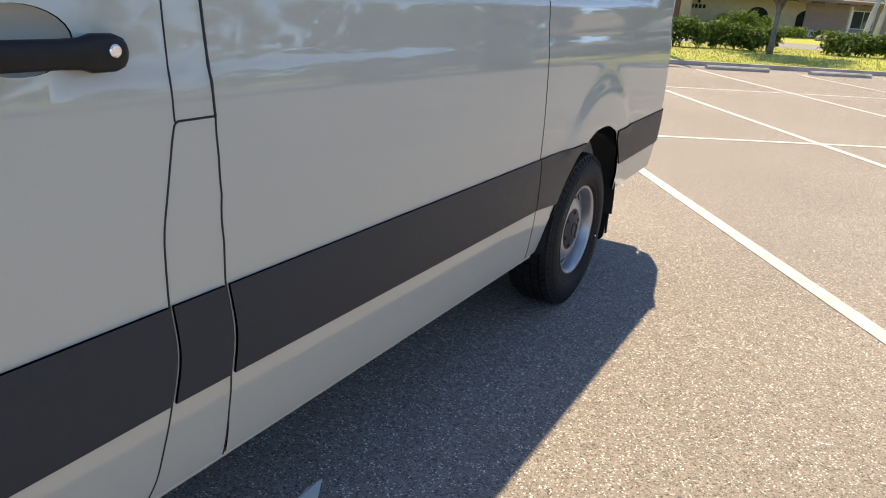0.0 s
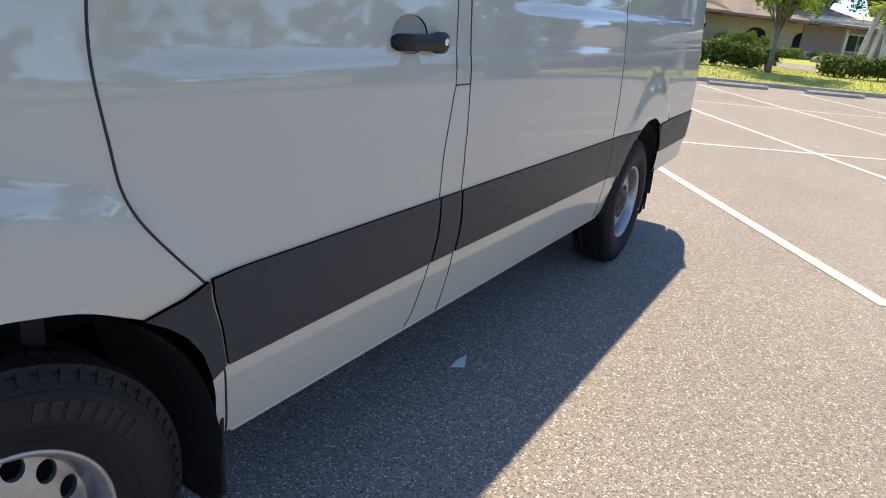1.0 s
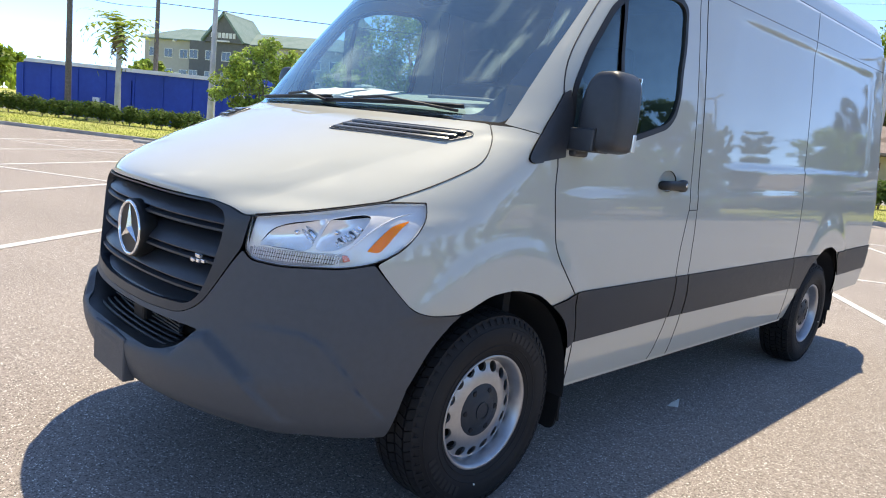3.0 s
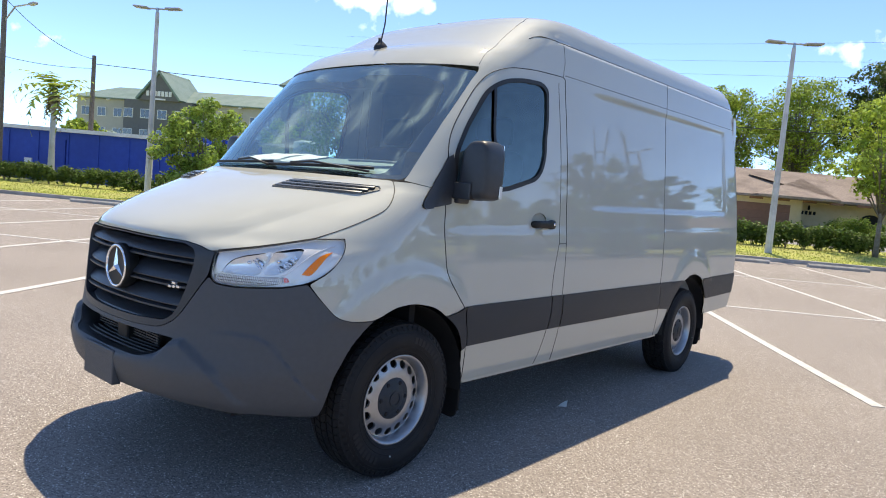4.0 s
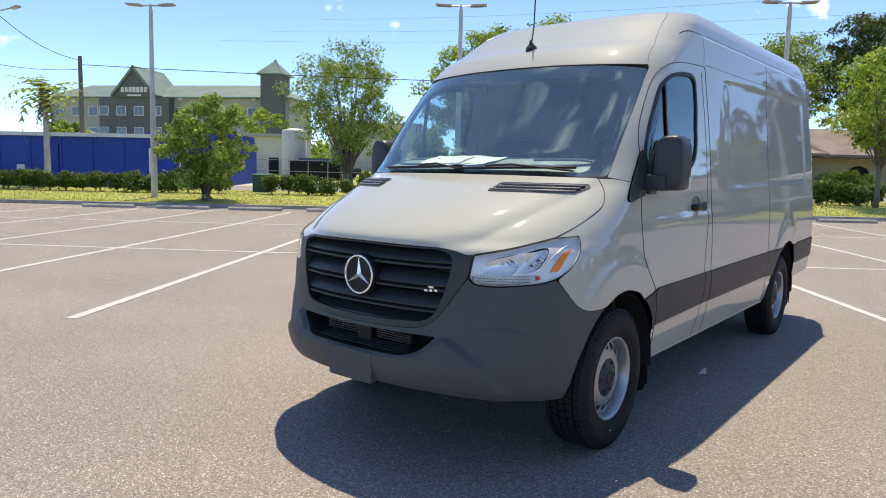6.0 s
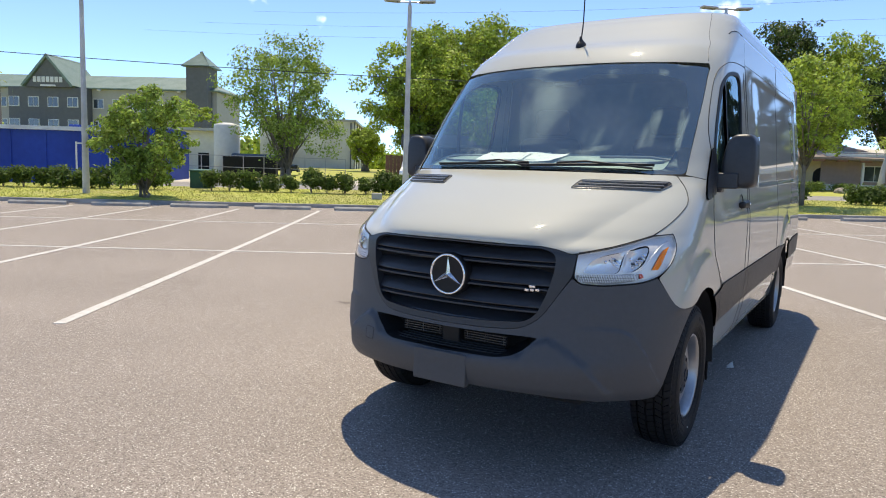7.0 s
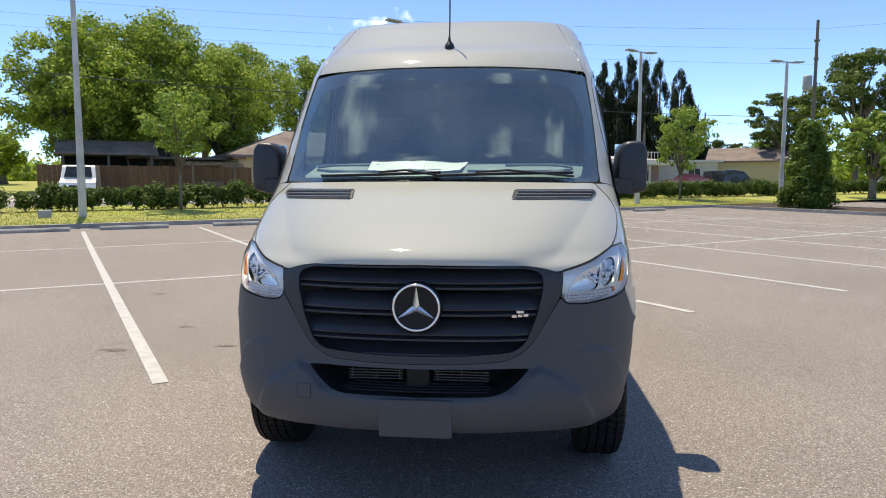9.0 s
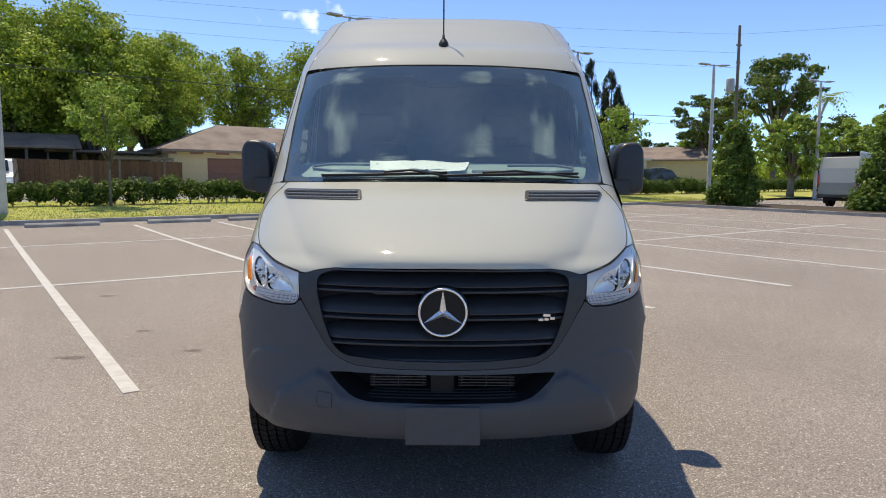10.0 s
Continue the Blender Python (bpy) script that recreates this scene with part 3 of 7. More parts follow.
def flat_mesh(outer, holes, grid):
    """Triangles that fill an outline with holes, with inner points on a grid (du, dv)."""
    from mathutils.geometry import delaunay_2d_cdt
    gu, gv = grid
    us, vs = [p[0] for p in outer], [p[1] for p in outer]
    k = gu / gv                             # the second axis is stretched to suit the grid
    loops = [[(p[0], p[1] * k) for p in lp] for lp in [outer] + holes]
    pu, pv = np.meshgrid(np.arange(min(us) + gu / 2, max(us), gu), np.arange(min(vs) * k + gu / 2, max(vs) * k, gu))
    pu[1::2] += gu / 2
    pu, pv = pu.ravel(), pv.ravel()
    keep = inside_loop(pu, pv, loops[0]) & ~near_loop(pu, pv, loops[0], gu * .45)
    for h in loops[1:]:
        keep &= ~inside_loop(pu, pv, h) & ~near_loop(pu, pv, h, gu * .45)
    pts, edges = [], []
    for lp in loops:
        o = len(pts)
        pts += [Vector(p) for p in lp]
        edges += [(o + i, o + (i + 1) % len(lp)) for i in range(len(lp))]
    pts += [Vector((a, b)) for a, b in zip(pu[keep], pv[keep])]
    v, _, f, *_ = delaunay_2d_cdt(pts, edges, [], 0, 1e-7)
    v = np.array([tuple(p) for p in v])
    f = np.array([t for t in f if len(t) == 3])
    c = v[f].mean(1)
    ok = inside_loop(c[:, 0], c[:, 1], loops[0])
    for h in loops[1:]:
        ok &= ~inside_loop(c[:, 0], c[:, 1], h)
    f = f[ok]
    used = np.unique(f)
    remap = -np.ones(len(v), int)
    remap[used] = np.arange(len(used))
    v = v[used] / np.array([1, k])
    return v, remap[f]


def skin(name, mat, parent, outer, holes=(), off=0.0, skirt=0.0, grid=(.05, .04), r=.0, label="", step_len=.02, hollow=None, inward=None):
    """A panel of the van's skin inside an outline, standing off by off, with its edge turned in by skirt."""
    loops = [dense(rounded(lp, r), step_len) for lp in [list(outer)] + [list(h) for h in holes]]
    v, f = flat_mesh(loops[0], loops[1:], grid)
    u, z = v[:, 0], v[:, 1]
    nrm = body_normal(u, z)
    o = off if hollow is None else off + hollow(u, z)
    p = body(u, z) + nrm * np.reshape(o, (-1, 1) if np.ndim(o) else ())
    normals = list(nrm)
    verts, faces = [tuple(q) for q in p], [tuple(t) for t in f]
    if skirt:
        for lp in loops:
            a = np.array(lp)
            n2 = body_normal(a[:, 0], a[:, 1])
            q = body(a[:, 0], a[:, 1])
            top = q + n2 * off
            low = q + n2 * (off - skirt) if inward is None else top + np.array(inward) * skirt
            b0, m = len(verts), len(lp)
            d = np.roll(top, -1, 0) - np.roll(top, 1, 0)
            e = np.cross(d, n2)
            area = np.sum(a[:, 0] * np.roll(a[:, 1], -1) - np.roll(a[:, 0], -1) * a[:, 1])
            e = e / np.maximum(np.linalg.norm(e, axis=1, keepdims=True), 1e-9) * (1 if (area > 0) == (lp is loops[0]) else -1)
            verts += [tuple(t) for t in top] + [tuple(t) for t in low]
            normals += list(e) + list(e)
            for i in range(m):
                j = (i + 1) % m
                faces.append((b0 + i, b0 + m + i, b0 + m + j, b0 + j))
    me = bpy.data.meshes.new(name)
    me.from_pydata(verts, [], faces)
    me.polygons.foreach_set("use_smooth", [True] * len(me.polygons))
    me.materials.append(mat)
    if hollow is None:
        me.normals_split_custom_set_from_vertices([tuple(t) for t in normals])
    ob = new(name, me)
    ob.parent = parent
    if label:
        ob["label"] = label
    return ob


def both(name, mat, parent, outer, **kw):
    """A panel on the driver's flank and its image on the other."""
    a = skin(name, mat, parent, outer, **kw)
    holes = [[(-p[0],) + tuple(p[1:]) for p in h] for h in kw.pop("holes", ())]
    b = skin(name, mat, parent, [(-p[0],) + tuple(p[1:]) for p in outer], holes=holes, **kw)
    return a, b


def seam(name, parent, pts, r=.0035, mat=None, closed=False, sink=0.0, sides=(1, -1)):
    """A dark gap or bead that follows the skin."""
    for s in sides:
        lp = dense(rounded(pts, 0, closed=closed), .025, closed)
        a = np.array(lp)
        a[:, 0] *= s
        q = body(a[:, 0], a[:, 1]) - body_normal(a[:, 0], a[:, 1]) * sink
        if closed:
            q = np.vstack([q, q[:1]])
        part(name, tube(bmesh.new(), q, r, 5), mat or SEAL, parent, smooth=True)


van = thing("cargo_van", "light grey high-roof cargo van with black plastic bumper and side strips", "van")

# outlines on the skin
ARCH_F = Y((.555, .372), (.575, .56), (.640, .70, .05), (.735, .800, .05), (.86, .857, .05), (1.0, .870, .05), (1.15, .842, .05), (1.29, .765, .05), (1.39, .66, .05), (1.445, .54, .04), (1.47, .40))
ARCH_R = Y((4.16, .405), (4.19, .54, .05), (4.265, .685, .05), (4.40, .805, .05), (4.56, .862, .05), (4.72, .866, .05), (4.87, .822, .05), (4.99, .735, .05), (5.08, .61, .04), (5.12, .50))
DOOR_FRONT = Y((1.395, .815, .05), (1.315, .90, .06), (1.240, 1.0, .08), (1.222, 1.12, .06), (1.211, 1.317), (1.214, 1.47, .1), (1.250, 1.655, .08), (1.36, 1.825, .05), (1.50, 1.99, .06), (1.60, 2.075, .06), (1.755, 2.128, .08), (2.0, 2.155, .1), (2.325, 2.165))
FLAP_L = Y((2.317, 1.142, .010), (2.303, 1.09, .04), (2.288, 1.02, .04), (2.272, .826), (2.286, .715, .05), (2.272, .622), (2.249, .45, .03), (2.229, .398))
FLAP_R = Y((2.405, 1.142, .010), (2.405, 1.07), (2.405, 1.0), (2.404, .91), (2.403, .826), (2.424, .71, .05), (2.419, .622), (2.424, .51), (2.428, .398))
WS = X((0, 1.462), (.36, 1.456), (.74, 1.452), (.842, 1.454, .015)) + Y((1.039, 1.48), (1.072, 1.52), (1.118, 1.58), (1.174, 1.65), (1.230, 1.72), (1.297, 1.80), (1.367, 1.88), (1.429, 1.95), (1.491, 2.02), (1.545, 2.075, .03)) + X((.60, 2.098), (.30, 2.106), (0, 2.108))
HOOD_EDGE = X((0, 1.108), (.44, 1.103), (.515, 1.092, .03), (.570, 1.074, .015), (.600, 1.080, .015), (.72, 1.110)) + Y((.497, 1.1595, .004), (.62, 1.205, .05), (.74, 1.255, .05), (.85, 1.305, .05), (.92, 1.37, .05), (.968, 1.440, .01))
LAMP = X((.5965, 1.074, .006), (.72, 1.104)) + Y((.49, 1.154), (.610, 1.164, .010), (.588, 1.09, .04), (.52, 1.02, .05), (.44, .972, .04), (.36, .951, .03)) + X((.70, .937, .03), (.615, .943, .02), (.592, .972, .012))
SURROUND = X((0, .704), (.20, .707, .05), (.37, .718, .05), (.455, .765, .06), (.505, .84, .05), (.550, .918, .04), (.583, .972, .02), (.5895, 1.03, .03), (.5925, 1.071, .004))
BUMPER_TOP = X((0, .7015), (.20, .7045, .05), (.3715, .7155, .05), (.4575, .7635, .06), (.508, .84, .05), (.5535, .916, .04), (.586, .965, .008), (.615, .938, .02), (.70, .932, .03)) + Y((.36, .946, .03), (.435, .966, .01), (.497, .888, .05), (.555, .822, .05), (.62, .806, .04), (.74, .803))

# front
mirror = mirror_loop
bumper = skin("front_bumper", PLASTIC, van, mirror(BUMPER_TOP + ARCH_F[2:3] + [ARCH_F[1], ARCH_F[0]] + X((.80, .392), (.45, .425), (0, .432))),
              holes=[mirror(X((0, .684), (.40, .687, .02), (.462, .684, .012), (.43, .645, .03), (.37, .597, .03), (.30, .582, .03), (0, .572)))],
              off=.004, skirt=.03, grid=(.018, .010), label="matte black plastic front bumper with an air intake")
surround = skin("grille_surround", TRIM, van, mirror(X((0, 1.104), (.44, 1.098), (.512, 1.087, .02), (.568, 1.069, .01)) + SURROUND[::-1]),
                holes=[mirror(X((0, 1.098), (.44, 1.092, .02), (.512, 1.070, .04), (.512, .99, .05), (.487, .89, .05), (.445, .79, .05), (.395, .752, .04), (.20, .738, .05), (0, .734)))],
                off=.006, skirt=.075, inward=(0, 1, 0), grid=(.04, .03))
hood = skin("hood", PAINT, van, mirror(HOOD_EDGE + X((.80, 1.443), (.4, 1.448), (0, 1.450))), skirt=.02, grid=(.022, .007), label="light grey painted hood")
windshield = skin("windshield", GLASS, van, mirror(WS), off=-.004, grid=(.03, .025), label="curved laminated windshield")
windshield.visible_shadow = False
WS_IN = X((0, 1.486), (.50, 1.482), (.75, 1.476, .03)) + Y((1.082, 1.60, .03), (1.255, 1.80), (1.385, 1.985, .04)) + X((.58, 2.035, .02), (.20, 2.045), (.10, 2.01, .02), (0, 2.01))
skin("windshield_border", FRIT, windshield, mirror(WS), holes=[mirror(WS_IN)], off=-.010, grid=(.03, .025), label="black printed glass border")
both("glass_corner_seal", DARK, van, X((.70, 1.436), (.70, 1.475), (.82, 1.48)) + Y((1.08, 1.60), (1.16, 1.60), (1.10, 1.46), (1.03, 1.425), (.95, 1.415)), off=-.0095, grid=(.03, .02))
ROOF_FRONT = VY((1.557, 2.10), (1.64, 2.19), (1.74, 2.285), (1.86, 2.365), (2.0, 2.405), (2.15, 2.40), (2.28, 2.372))
roof_edge = ROOF_FRONT + Y((2.5, 2.37), (5.64, 2.37))
roof = skin("roof", PAINT, van, mirror(X((0, 2.114), (.30, 2.112), (.60, 2.104)) + roof_edge + Y((5.60, 2.45), (5.54, 2.52), (5.45, 2.56)) + [(0, 2.565)]), grid=(.06, .018), label="tall domed roof in light grey paint")
cap = body(np.linspace(-1, 1, 60) * at_y(5.45, 2.555)[0], np.full(60, 2.555))
raw("roof_cap", [(p[0], p[1], p[2] - .006) for p in cap], [tuple(range(60))], PAINT, van)

# flanks
fender = both("fender", PAINT, van, Y((.613, 1.1665)) + Y((.505, 1.1595)) + HOOD_EDGE[7:] + Y((1.03, 1.440), (1.208, 1.402)) + DOOR_FRONT[:5][::-1] + Y((1.388, .814), (1.34, .798), (1.27, .780)) + ARCH_F[3:7][::-1] + Y((.62, .8075, .04), (.557, .825, .05), (.500, .889, .05), (.443, .967, .01), (.524, 1.018, .05), (.588, 1.09, .04)),
              grid=(.04, .03), skirt=.012)
pillar = both("cab_pillar", PAINT, van, Y((1.02, 1.446)) + X((.851, 1.450)) + WS[4:14] + ROOF_FRONT + Y((2.325, 2.368)) + DOOR_FRONT[4:][::-1] + Y((1.212, 1.406)), grid=(.04, .03))
WINDOW = Y((1.262, 1.445, .03), (1.275, 1.60, .05), (1.40, 1.80, .03), (1.555, 1.985, .08), (1.70, 2.055, .08), (1.88, 2.088, .1), (2.09, 2.098, .06), (2.165, 2.055, .05), (2.165, 1.90, .1), (2.140, 1.66, .1), (2.10, 1.56, .08), (2.03, 1.505, .08), (1.72, 1.432, .05))
CUP = [at_y(2.080 + .082 * math.cos(a), 1.276 + .048 * math.sin(a)) for a in np.linspace(0, 2 * math.pi, 28, endpoint=False)]
WINDOW_IN = Y((1.285, 1.463, .02), (1.297, 1.595, .05), (1.42, 1.79, .03), (1.572, 1.968, .07), (1.71, 2.032, .07), (1.88, 2.064, .1), (2.08, 2.074, .05), (2.140, 2.04, .05), (2.140, 1.90, .1), (2.117, 1.665, .1), (2.08, 1.575, .07), (2.02, 1.527, .08), (1.72, 1.455, .05))
doors = both("front_door", PAINT, van, DOOR_FRONT + VY((2.352, 2.15, .02), (2.389, 1.65), (2.405, 1.142)) + FLAP_L + Y((1.505, .398), (1.466, .58, .05), (1.422, .72, .05)),
             holes=[WINDOW, CUP], grid=(.045, .035), skirt=.012, label="light grey driver door with a framed window")
for d, s in zip(doors, (1, -1)):
    k = [(s * p[0],) + tuple(p[1:]) for p in WINDOW]
    i = [(s * p[0],) + tuple(p[1:]) for p in WINDOW_IN]
    skin("window_seal", SEAL, d, k, holes=[i], off=.003, skirt=.02, grid=(.05, .05), label="black rubber window seal")
    skin("window_glass", DARK_GLASS, d, k, off=-.006, grid=(.08, .08)).visible_shadow = False
    bar = [(s * p[0],) + tuple(p[1:]) for p in Y((1.603, 1.99), (1.628, 2.005), (1.640, 1.44), (1.612, 1.436))]
    skin("window_divider", SEAL, d, bar, off=.004, skirt=.015, grid=(.05, .05))
flaps = both("fuel_flap", PAINT, van, [FLAP_L[0], FLAP_R[0]] + FLAP_R[1:] + FLAP_L[1:][::-1], grid=(.04, .04), skirt=.01)
TOP = 2.368
sidef = both("side_panel", PAINT, van, VY((2.33, TOP), (3.955, TOP), (3.957, .83), (4.0, .622), (4.06, .398), (2.436, .398)) + [(p[0] + .003,) + tuple(p[1:]) for p in FLAP_R[::-1][1:]] + VY((2.4075, 1.20), (2.392, 1.65), (2.355, 2.15), (2.33, 2.166)), grid=(.05, .028), skirt=.01, step_len=.025)
sider = both("side_panel", PAINT, van, VY((3.960, TOP), (5.64, TOP), (5.69, 2.25), (5.79, 1.80), (5.90, 1.15), (5.90, .60), (5.80, .52), (5.15, .50)) + ARCH_R[::-1] + VY((4.065, .398), (4.005, .622), (3.962, .83), (3.960, TOP - .03)), grid=(.05, .028), skirt=.01, step_len=.025)
# black strips along the flank
for lp in (Y((1.405, .824), (2.268, .824), (2.281, .715, .05), (2.268, .621), (1.468, .606), (1.445, .70)),
           Y((2.277, .824), (2.398, .824), (2.418, .71, .05), (2.413, .621), (2.278, .621), (2.292, .715, .05)),
           Y((2.409, .824), (3.955, .824), (3.972, .715, .05), (3.99, .622), (2.426, .621), (2.431, .71, .05))):
    both("side_strip", STRIP, van, lp, off=.007, skirt=.009, grid=(.06, .03), label="black plastic rubbing strip")
both("side_strip", STRIP, van, Y((1.262, .783), (1.34, .801), (1.397, .824, .006), (1.416, .76), (1.438, .70), (1.461, .606), (1.428, .585), (1.396, .66), (1.36, .71), (1.315, .748)), off=.007, skirt=.009, grid=(.05, .03), label="black plastic rubbing strip")
both("sill_corner", PAINT, van, Y((1.432, .583), (1.464, .604), (1.464, .575), (1.480, .50), (1.502, .398), (1.474, .398), (1.449, .53)), grid=(.05, .03), skirt=.01)
both("side_strip", STRIP, van, Y((3.962, .824), (4.43, .824)) + ARCH_R[1:3][::-1] + Y((4.215, .605), (3.998, .622), (3.980, .715, .05)), off=.007, skirt=.009, grid=(.05, .03), label="black plastic rubbing strip")
both("side_strip", STRIP, van, Y((4.90, .820), (5.88, .835), (5.86, .66), (5.07, .64)), off=.007, skirt=.009, grid=(.05, .03), label="black plastic rubbing strip")
seam("panel_gap", van, DOOR_FRONT[:13] + VY((2.352, 2.15), (2.389, 1.65), (2.405, 1.142)), .0028)
seam("panel_gap", van, VY((2.275, 2.12), (2.312, 1.65), (2.320, 1.36), (2.317, 1.142)), .0020)
seam("panel_gap", van, DOOR_FRONT[:1] + Y((1.422, .72), (1.466, .58), (1.505, .398)), .0028)
seam("panel_gap", van, [FLAP_R[0]] + FLAP_L, .0022)
seam("panel_gap", van, FLAP_R, .0022)
seam("panel_gap", van, VY((3.957, 2.36), (3.959, .83), (4.002, .622), (4.06, .40)), .002)
seam("panel_gap", van, HOOD_EDGE[4:], .0027)
seam("panel_gap", van, [(p[0], p[1]) for p in BUMPER_TOP[9:]], .002)
seam("panel_gap", van, Y((1.985, 2.335), (2.03, 2.355), (2.09, 2.368), (2.2, 2.372), (5.6, 2.372)), .003)
seam("panel_gap", van, VY((2.35, 2.178), (5.60, 2.178)), .0022, VENT)
seam("panel_gap", van, X((.806, 2.115), (.80, 2.14), (.781, 2.205), (.752, 2.285), (.722, 2.375), (.706, 2.43), (.694, 2.475), (.68, 2.51)), .0018, VENT)
seam("panel_gap", van, LAMP, .0022, closed=True)


# wheels
def wheel(parent, at, side):
    """Steel wheel: axle along x, outer face towards +x before it is turned."""
    e = new("wheel")
    e.parent = parent
    e.matrix_basis = pose(*at, 0, 0, 0 if side > 0 else 180)
    R = .383
    bm = bmesh.new()
    prof = [(.205, -.085), (.225, -.10), (.27, -.118), (.32, -.116), (.356, -.104), (.366, -.090), (.368, -.060), (.368, .060), (.366, .090), (.356, .104), (.335, .1125), (.330, .1155), (.300, .118), (.272, .1175), (.268, .1150), (.240, .108), (.224, .098), (.206, .085)]
    lathe(bm, prof, "x", seg=72)
    tyre = part("tyre", bm, RUBBER, e, "black all-season tyre with deep tread blocks", smooth=True)
    bm = bmesh.new()
    # tread: five rows of blocks, the outer two wrapped over the shoulder
    count = 62
    for row, (a, b) in enumerate(((-.098, -.068), (-.059, -.026), (-.017, .017), (.026, .059), (.068, .098))):
        for k in range(count):
            t0 = 2 * math.pi * (k + .5 * (row % 2)) / count
            t1 = t0 + 2 * math.pi / count * .86
            sk = .35 * 2 * math.pi / count * (1 if row in (1, 3) else -1)
            q = []
            for x, tt in ((a, 0), (b, sk)):
                for t in (t0 + tt, t1 + tt):
                    for r in (.362, R - (.008 if (row in (0, 4) and abs(x) > .09) else 0)):
                        q.append(bm.verts.new((x, r * math.cos(t), r * math.sin(t))))
            for f in ((0, 1, 3, 2), (4, 6, 7, 5), (1, 5, 7, 3), (0, 2, 6, 4), (0, 4, 5, 1), (2, 3, 7, 6)):
                bm.faces.new([q[i] for i in f])
    # shoulder lugs that run down the sidewall
    for s in (-1, 1):
        for k in range(count):
            t0 = 2 * math.pi * (k + .25) / count
            t1 = t0 + 2 * math.pi / count * .55
            q = []
            for x, r in ((.095, .3755), (.1065, .357), (.1105, .348)):
                for t in (t0, t1):
                    q.append(bm.verts.new((s * x, r * math.cos(t), r * math.sin(t))))
                    q.append(bm.verts.new((s * (x - .008), (r - .008) * math.cos(t), (r - .008) * math.sin(t))))
            for i in (0, 4):
                bm.faces.new([q[j] for j in (i, i + 2, i + 6, i + 4)])
                bm.faces.new([q[j] for j in (i, i + 4, i + 5, i + 1)])
                bm.faces.new([q[j] for j in (i + 2, i + 3, i + 7, i + 6)])
            bm.faces.new([q[j] for j in (8, 10, 11, 9)])
    bmesh.ops.recalc_face_normals(bm, faces=bm.faces)
    tagged(part("tread", bm, RUBBER, tyre), kind="stuff")
    # raised bars of unreadable sidewall writing
    bm = bmesh.new()
    for base in (.55, 3.5):
        for k in range(8):
            t = base + k * .10
            q = [bm.verts.new((.1185 + d, r * math.cos(t + w), r * math.sin(t + w))) for d in (-.003, .0004) for r, w in ((.284, 0), (.284, .07), (.318, .075), (.318, .01))]
            bm.faces.new(q[4:])
            for i in range(4):
                bm.faces.new((q[i], q[(i + 1) % 4], q[4 + (i + 1) % 4], q[4 + i]))
    bmesh.ops.recalc_face_normals(bm, faces=bm.faces)
    tagged(part("sidewall_mark", bm, MARK, tyre), kind="stuff")
    for r_ in (.333, .2655, .240):
        bm = bmesh.new()
        x0 = float(np.interp(r_, (.224, .240, .268, .272, .300, .330, .335), (.098, .108, .115, .1175, .118, .1155, .1125)))
        lathe(bm, [(r_ + .0025, x0 - .002), (r_ + .0015, x0 + .0018), (r_ - .0015, x0 + .0018), (r_ - .0025, x0 - .002)], "x", seg=72)
        part("sidewall_ring", bm, RUBBER, tyre, smooth=True)
    # rim: barrel and lip
    bm = bmesh.new()
    lathe(bm, [(.190, -.085), (.197, .03), (.199, .050), (.203, .066), (.207, .074), (.214, .076), (.217, .082), (.222, .090), (.2245, .097), (.222, .1015), (.214, .0995), (.207, .090), (.202, .080), (.196, .060), (.192, .03), (.186, -.085)], "x", seg=64)
    rim = part("rim", bm, STEEL, e, "silver steel wheel rim with round holes", smooth=True)
    holes = []
    for k in range(16):
        t = 2 * math.pi * k / 16
        cx, cy = .170 * math.cos(t), .170 * math.sin(t)
        ring = []
        for j in range(14):
            q = 2 * math.pi * j / 14
            a, b = .0205 * math.cos(q), .0225 * math.sin(q)
            ring.append((cx + a * math.cos(t) - b * math.sin(t), cy + a * math.sin(t) + b * math.cos(t)))
        holes.append(ring)
    outer = [(.200 * math.cos(2 * math.pi * j / 64), .200 * math.sin(2 * math.pi * j / 64)) for j in range(64)]
    inner = [(.095 * math.cos(2 * math.pi * j / 40), .095 * math.sin(2 * math.pi * j / 40)) for j in range(40)]
    v, f = flat_mesh(outer, holes + [inner], (.014, .014))
    rr = np.hypot(v[:, 0], v[:, 1])
    h = np.interp(rr, (.095, .118, .140, .155, .172, .190, .200), (.068, .068, .065, .060, .053, .046, .050))
    vv = [(hh, p[0], p[1]) for p, hh in zip(v, h)]
    fo = [tuple(t) for t in f]
    n0 = len(vv)
    for ring in holes:
        rh = np.interp([math.hypot(*p) for p in ring], (.095, .118, .140, .155, .172, .190, .200), (.068, .068, .065, .060, .053, .046, .050))
        b0 = len(vv)
        vv += [(a, p[0], p[1]) for p, a in zip(ring, rh)] + [(a - .012, p[0], p[1]) for p, a in zip(ring, rh)]
        fo += [(b0 + i, b0 + (i + 1) % 14, b0 + 14 + (i + 1) % 14, b0 + 14 + i) for i in range(14)]
    raw("disc", vv, fo, STEEL, rim, smooth=True)
    # black disc put in for the shade seen through the wheel holes
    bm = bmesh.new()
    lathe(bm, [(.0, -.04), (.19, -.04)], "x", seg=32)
    part("wheel_shade_plate", bm, DARK, e)
    # hub cover with bolts and a small raised mark
    bm = bmesh.new()
    lathe(bm, [(.108, .040), (.108, .064), (.102, .069), (.078, .071), (.062, .077), (.045, .082), (.0001, .084)], "x", seg=40)
    cap = part("hub_cover", bm, STRIP, e, "black plastic hub cover", smooth=True)
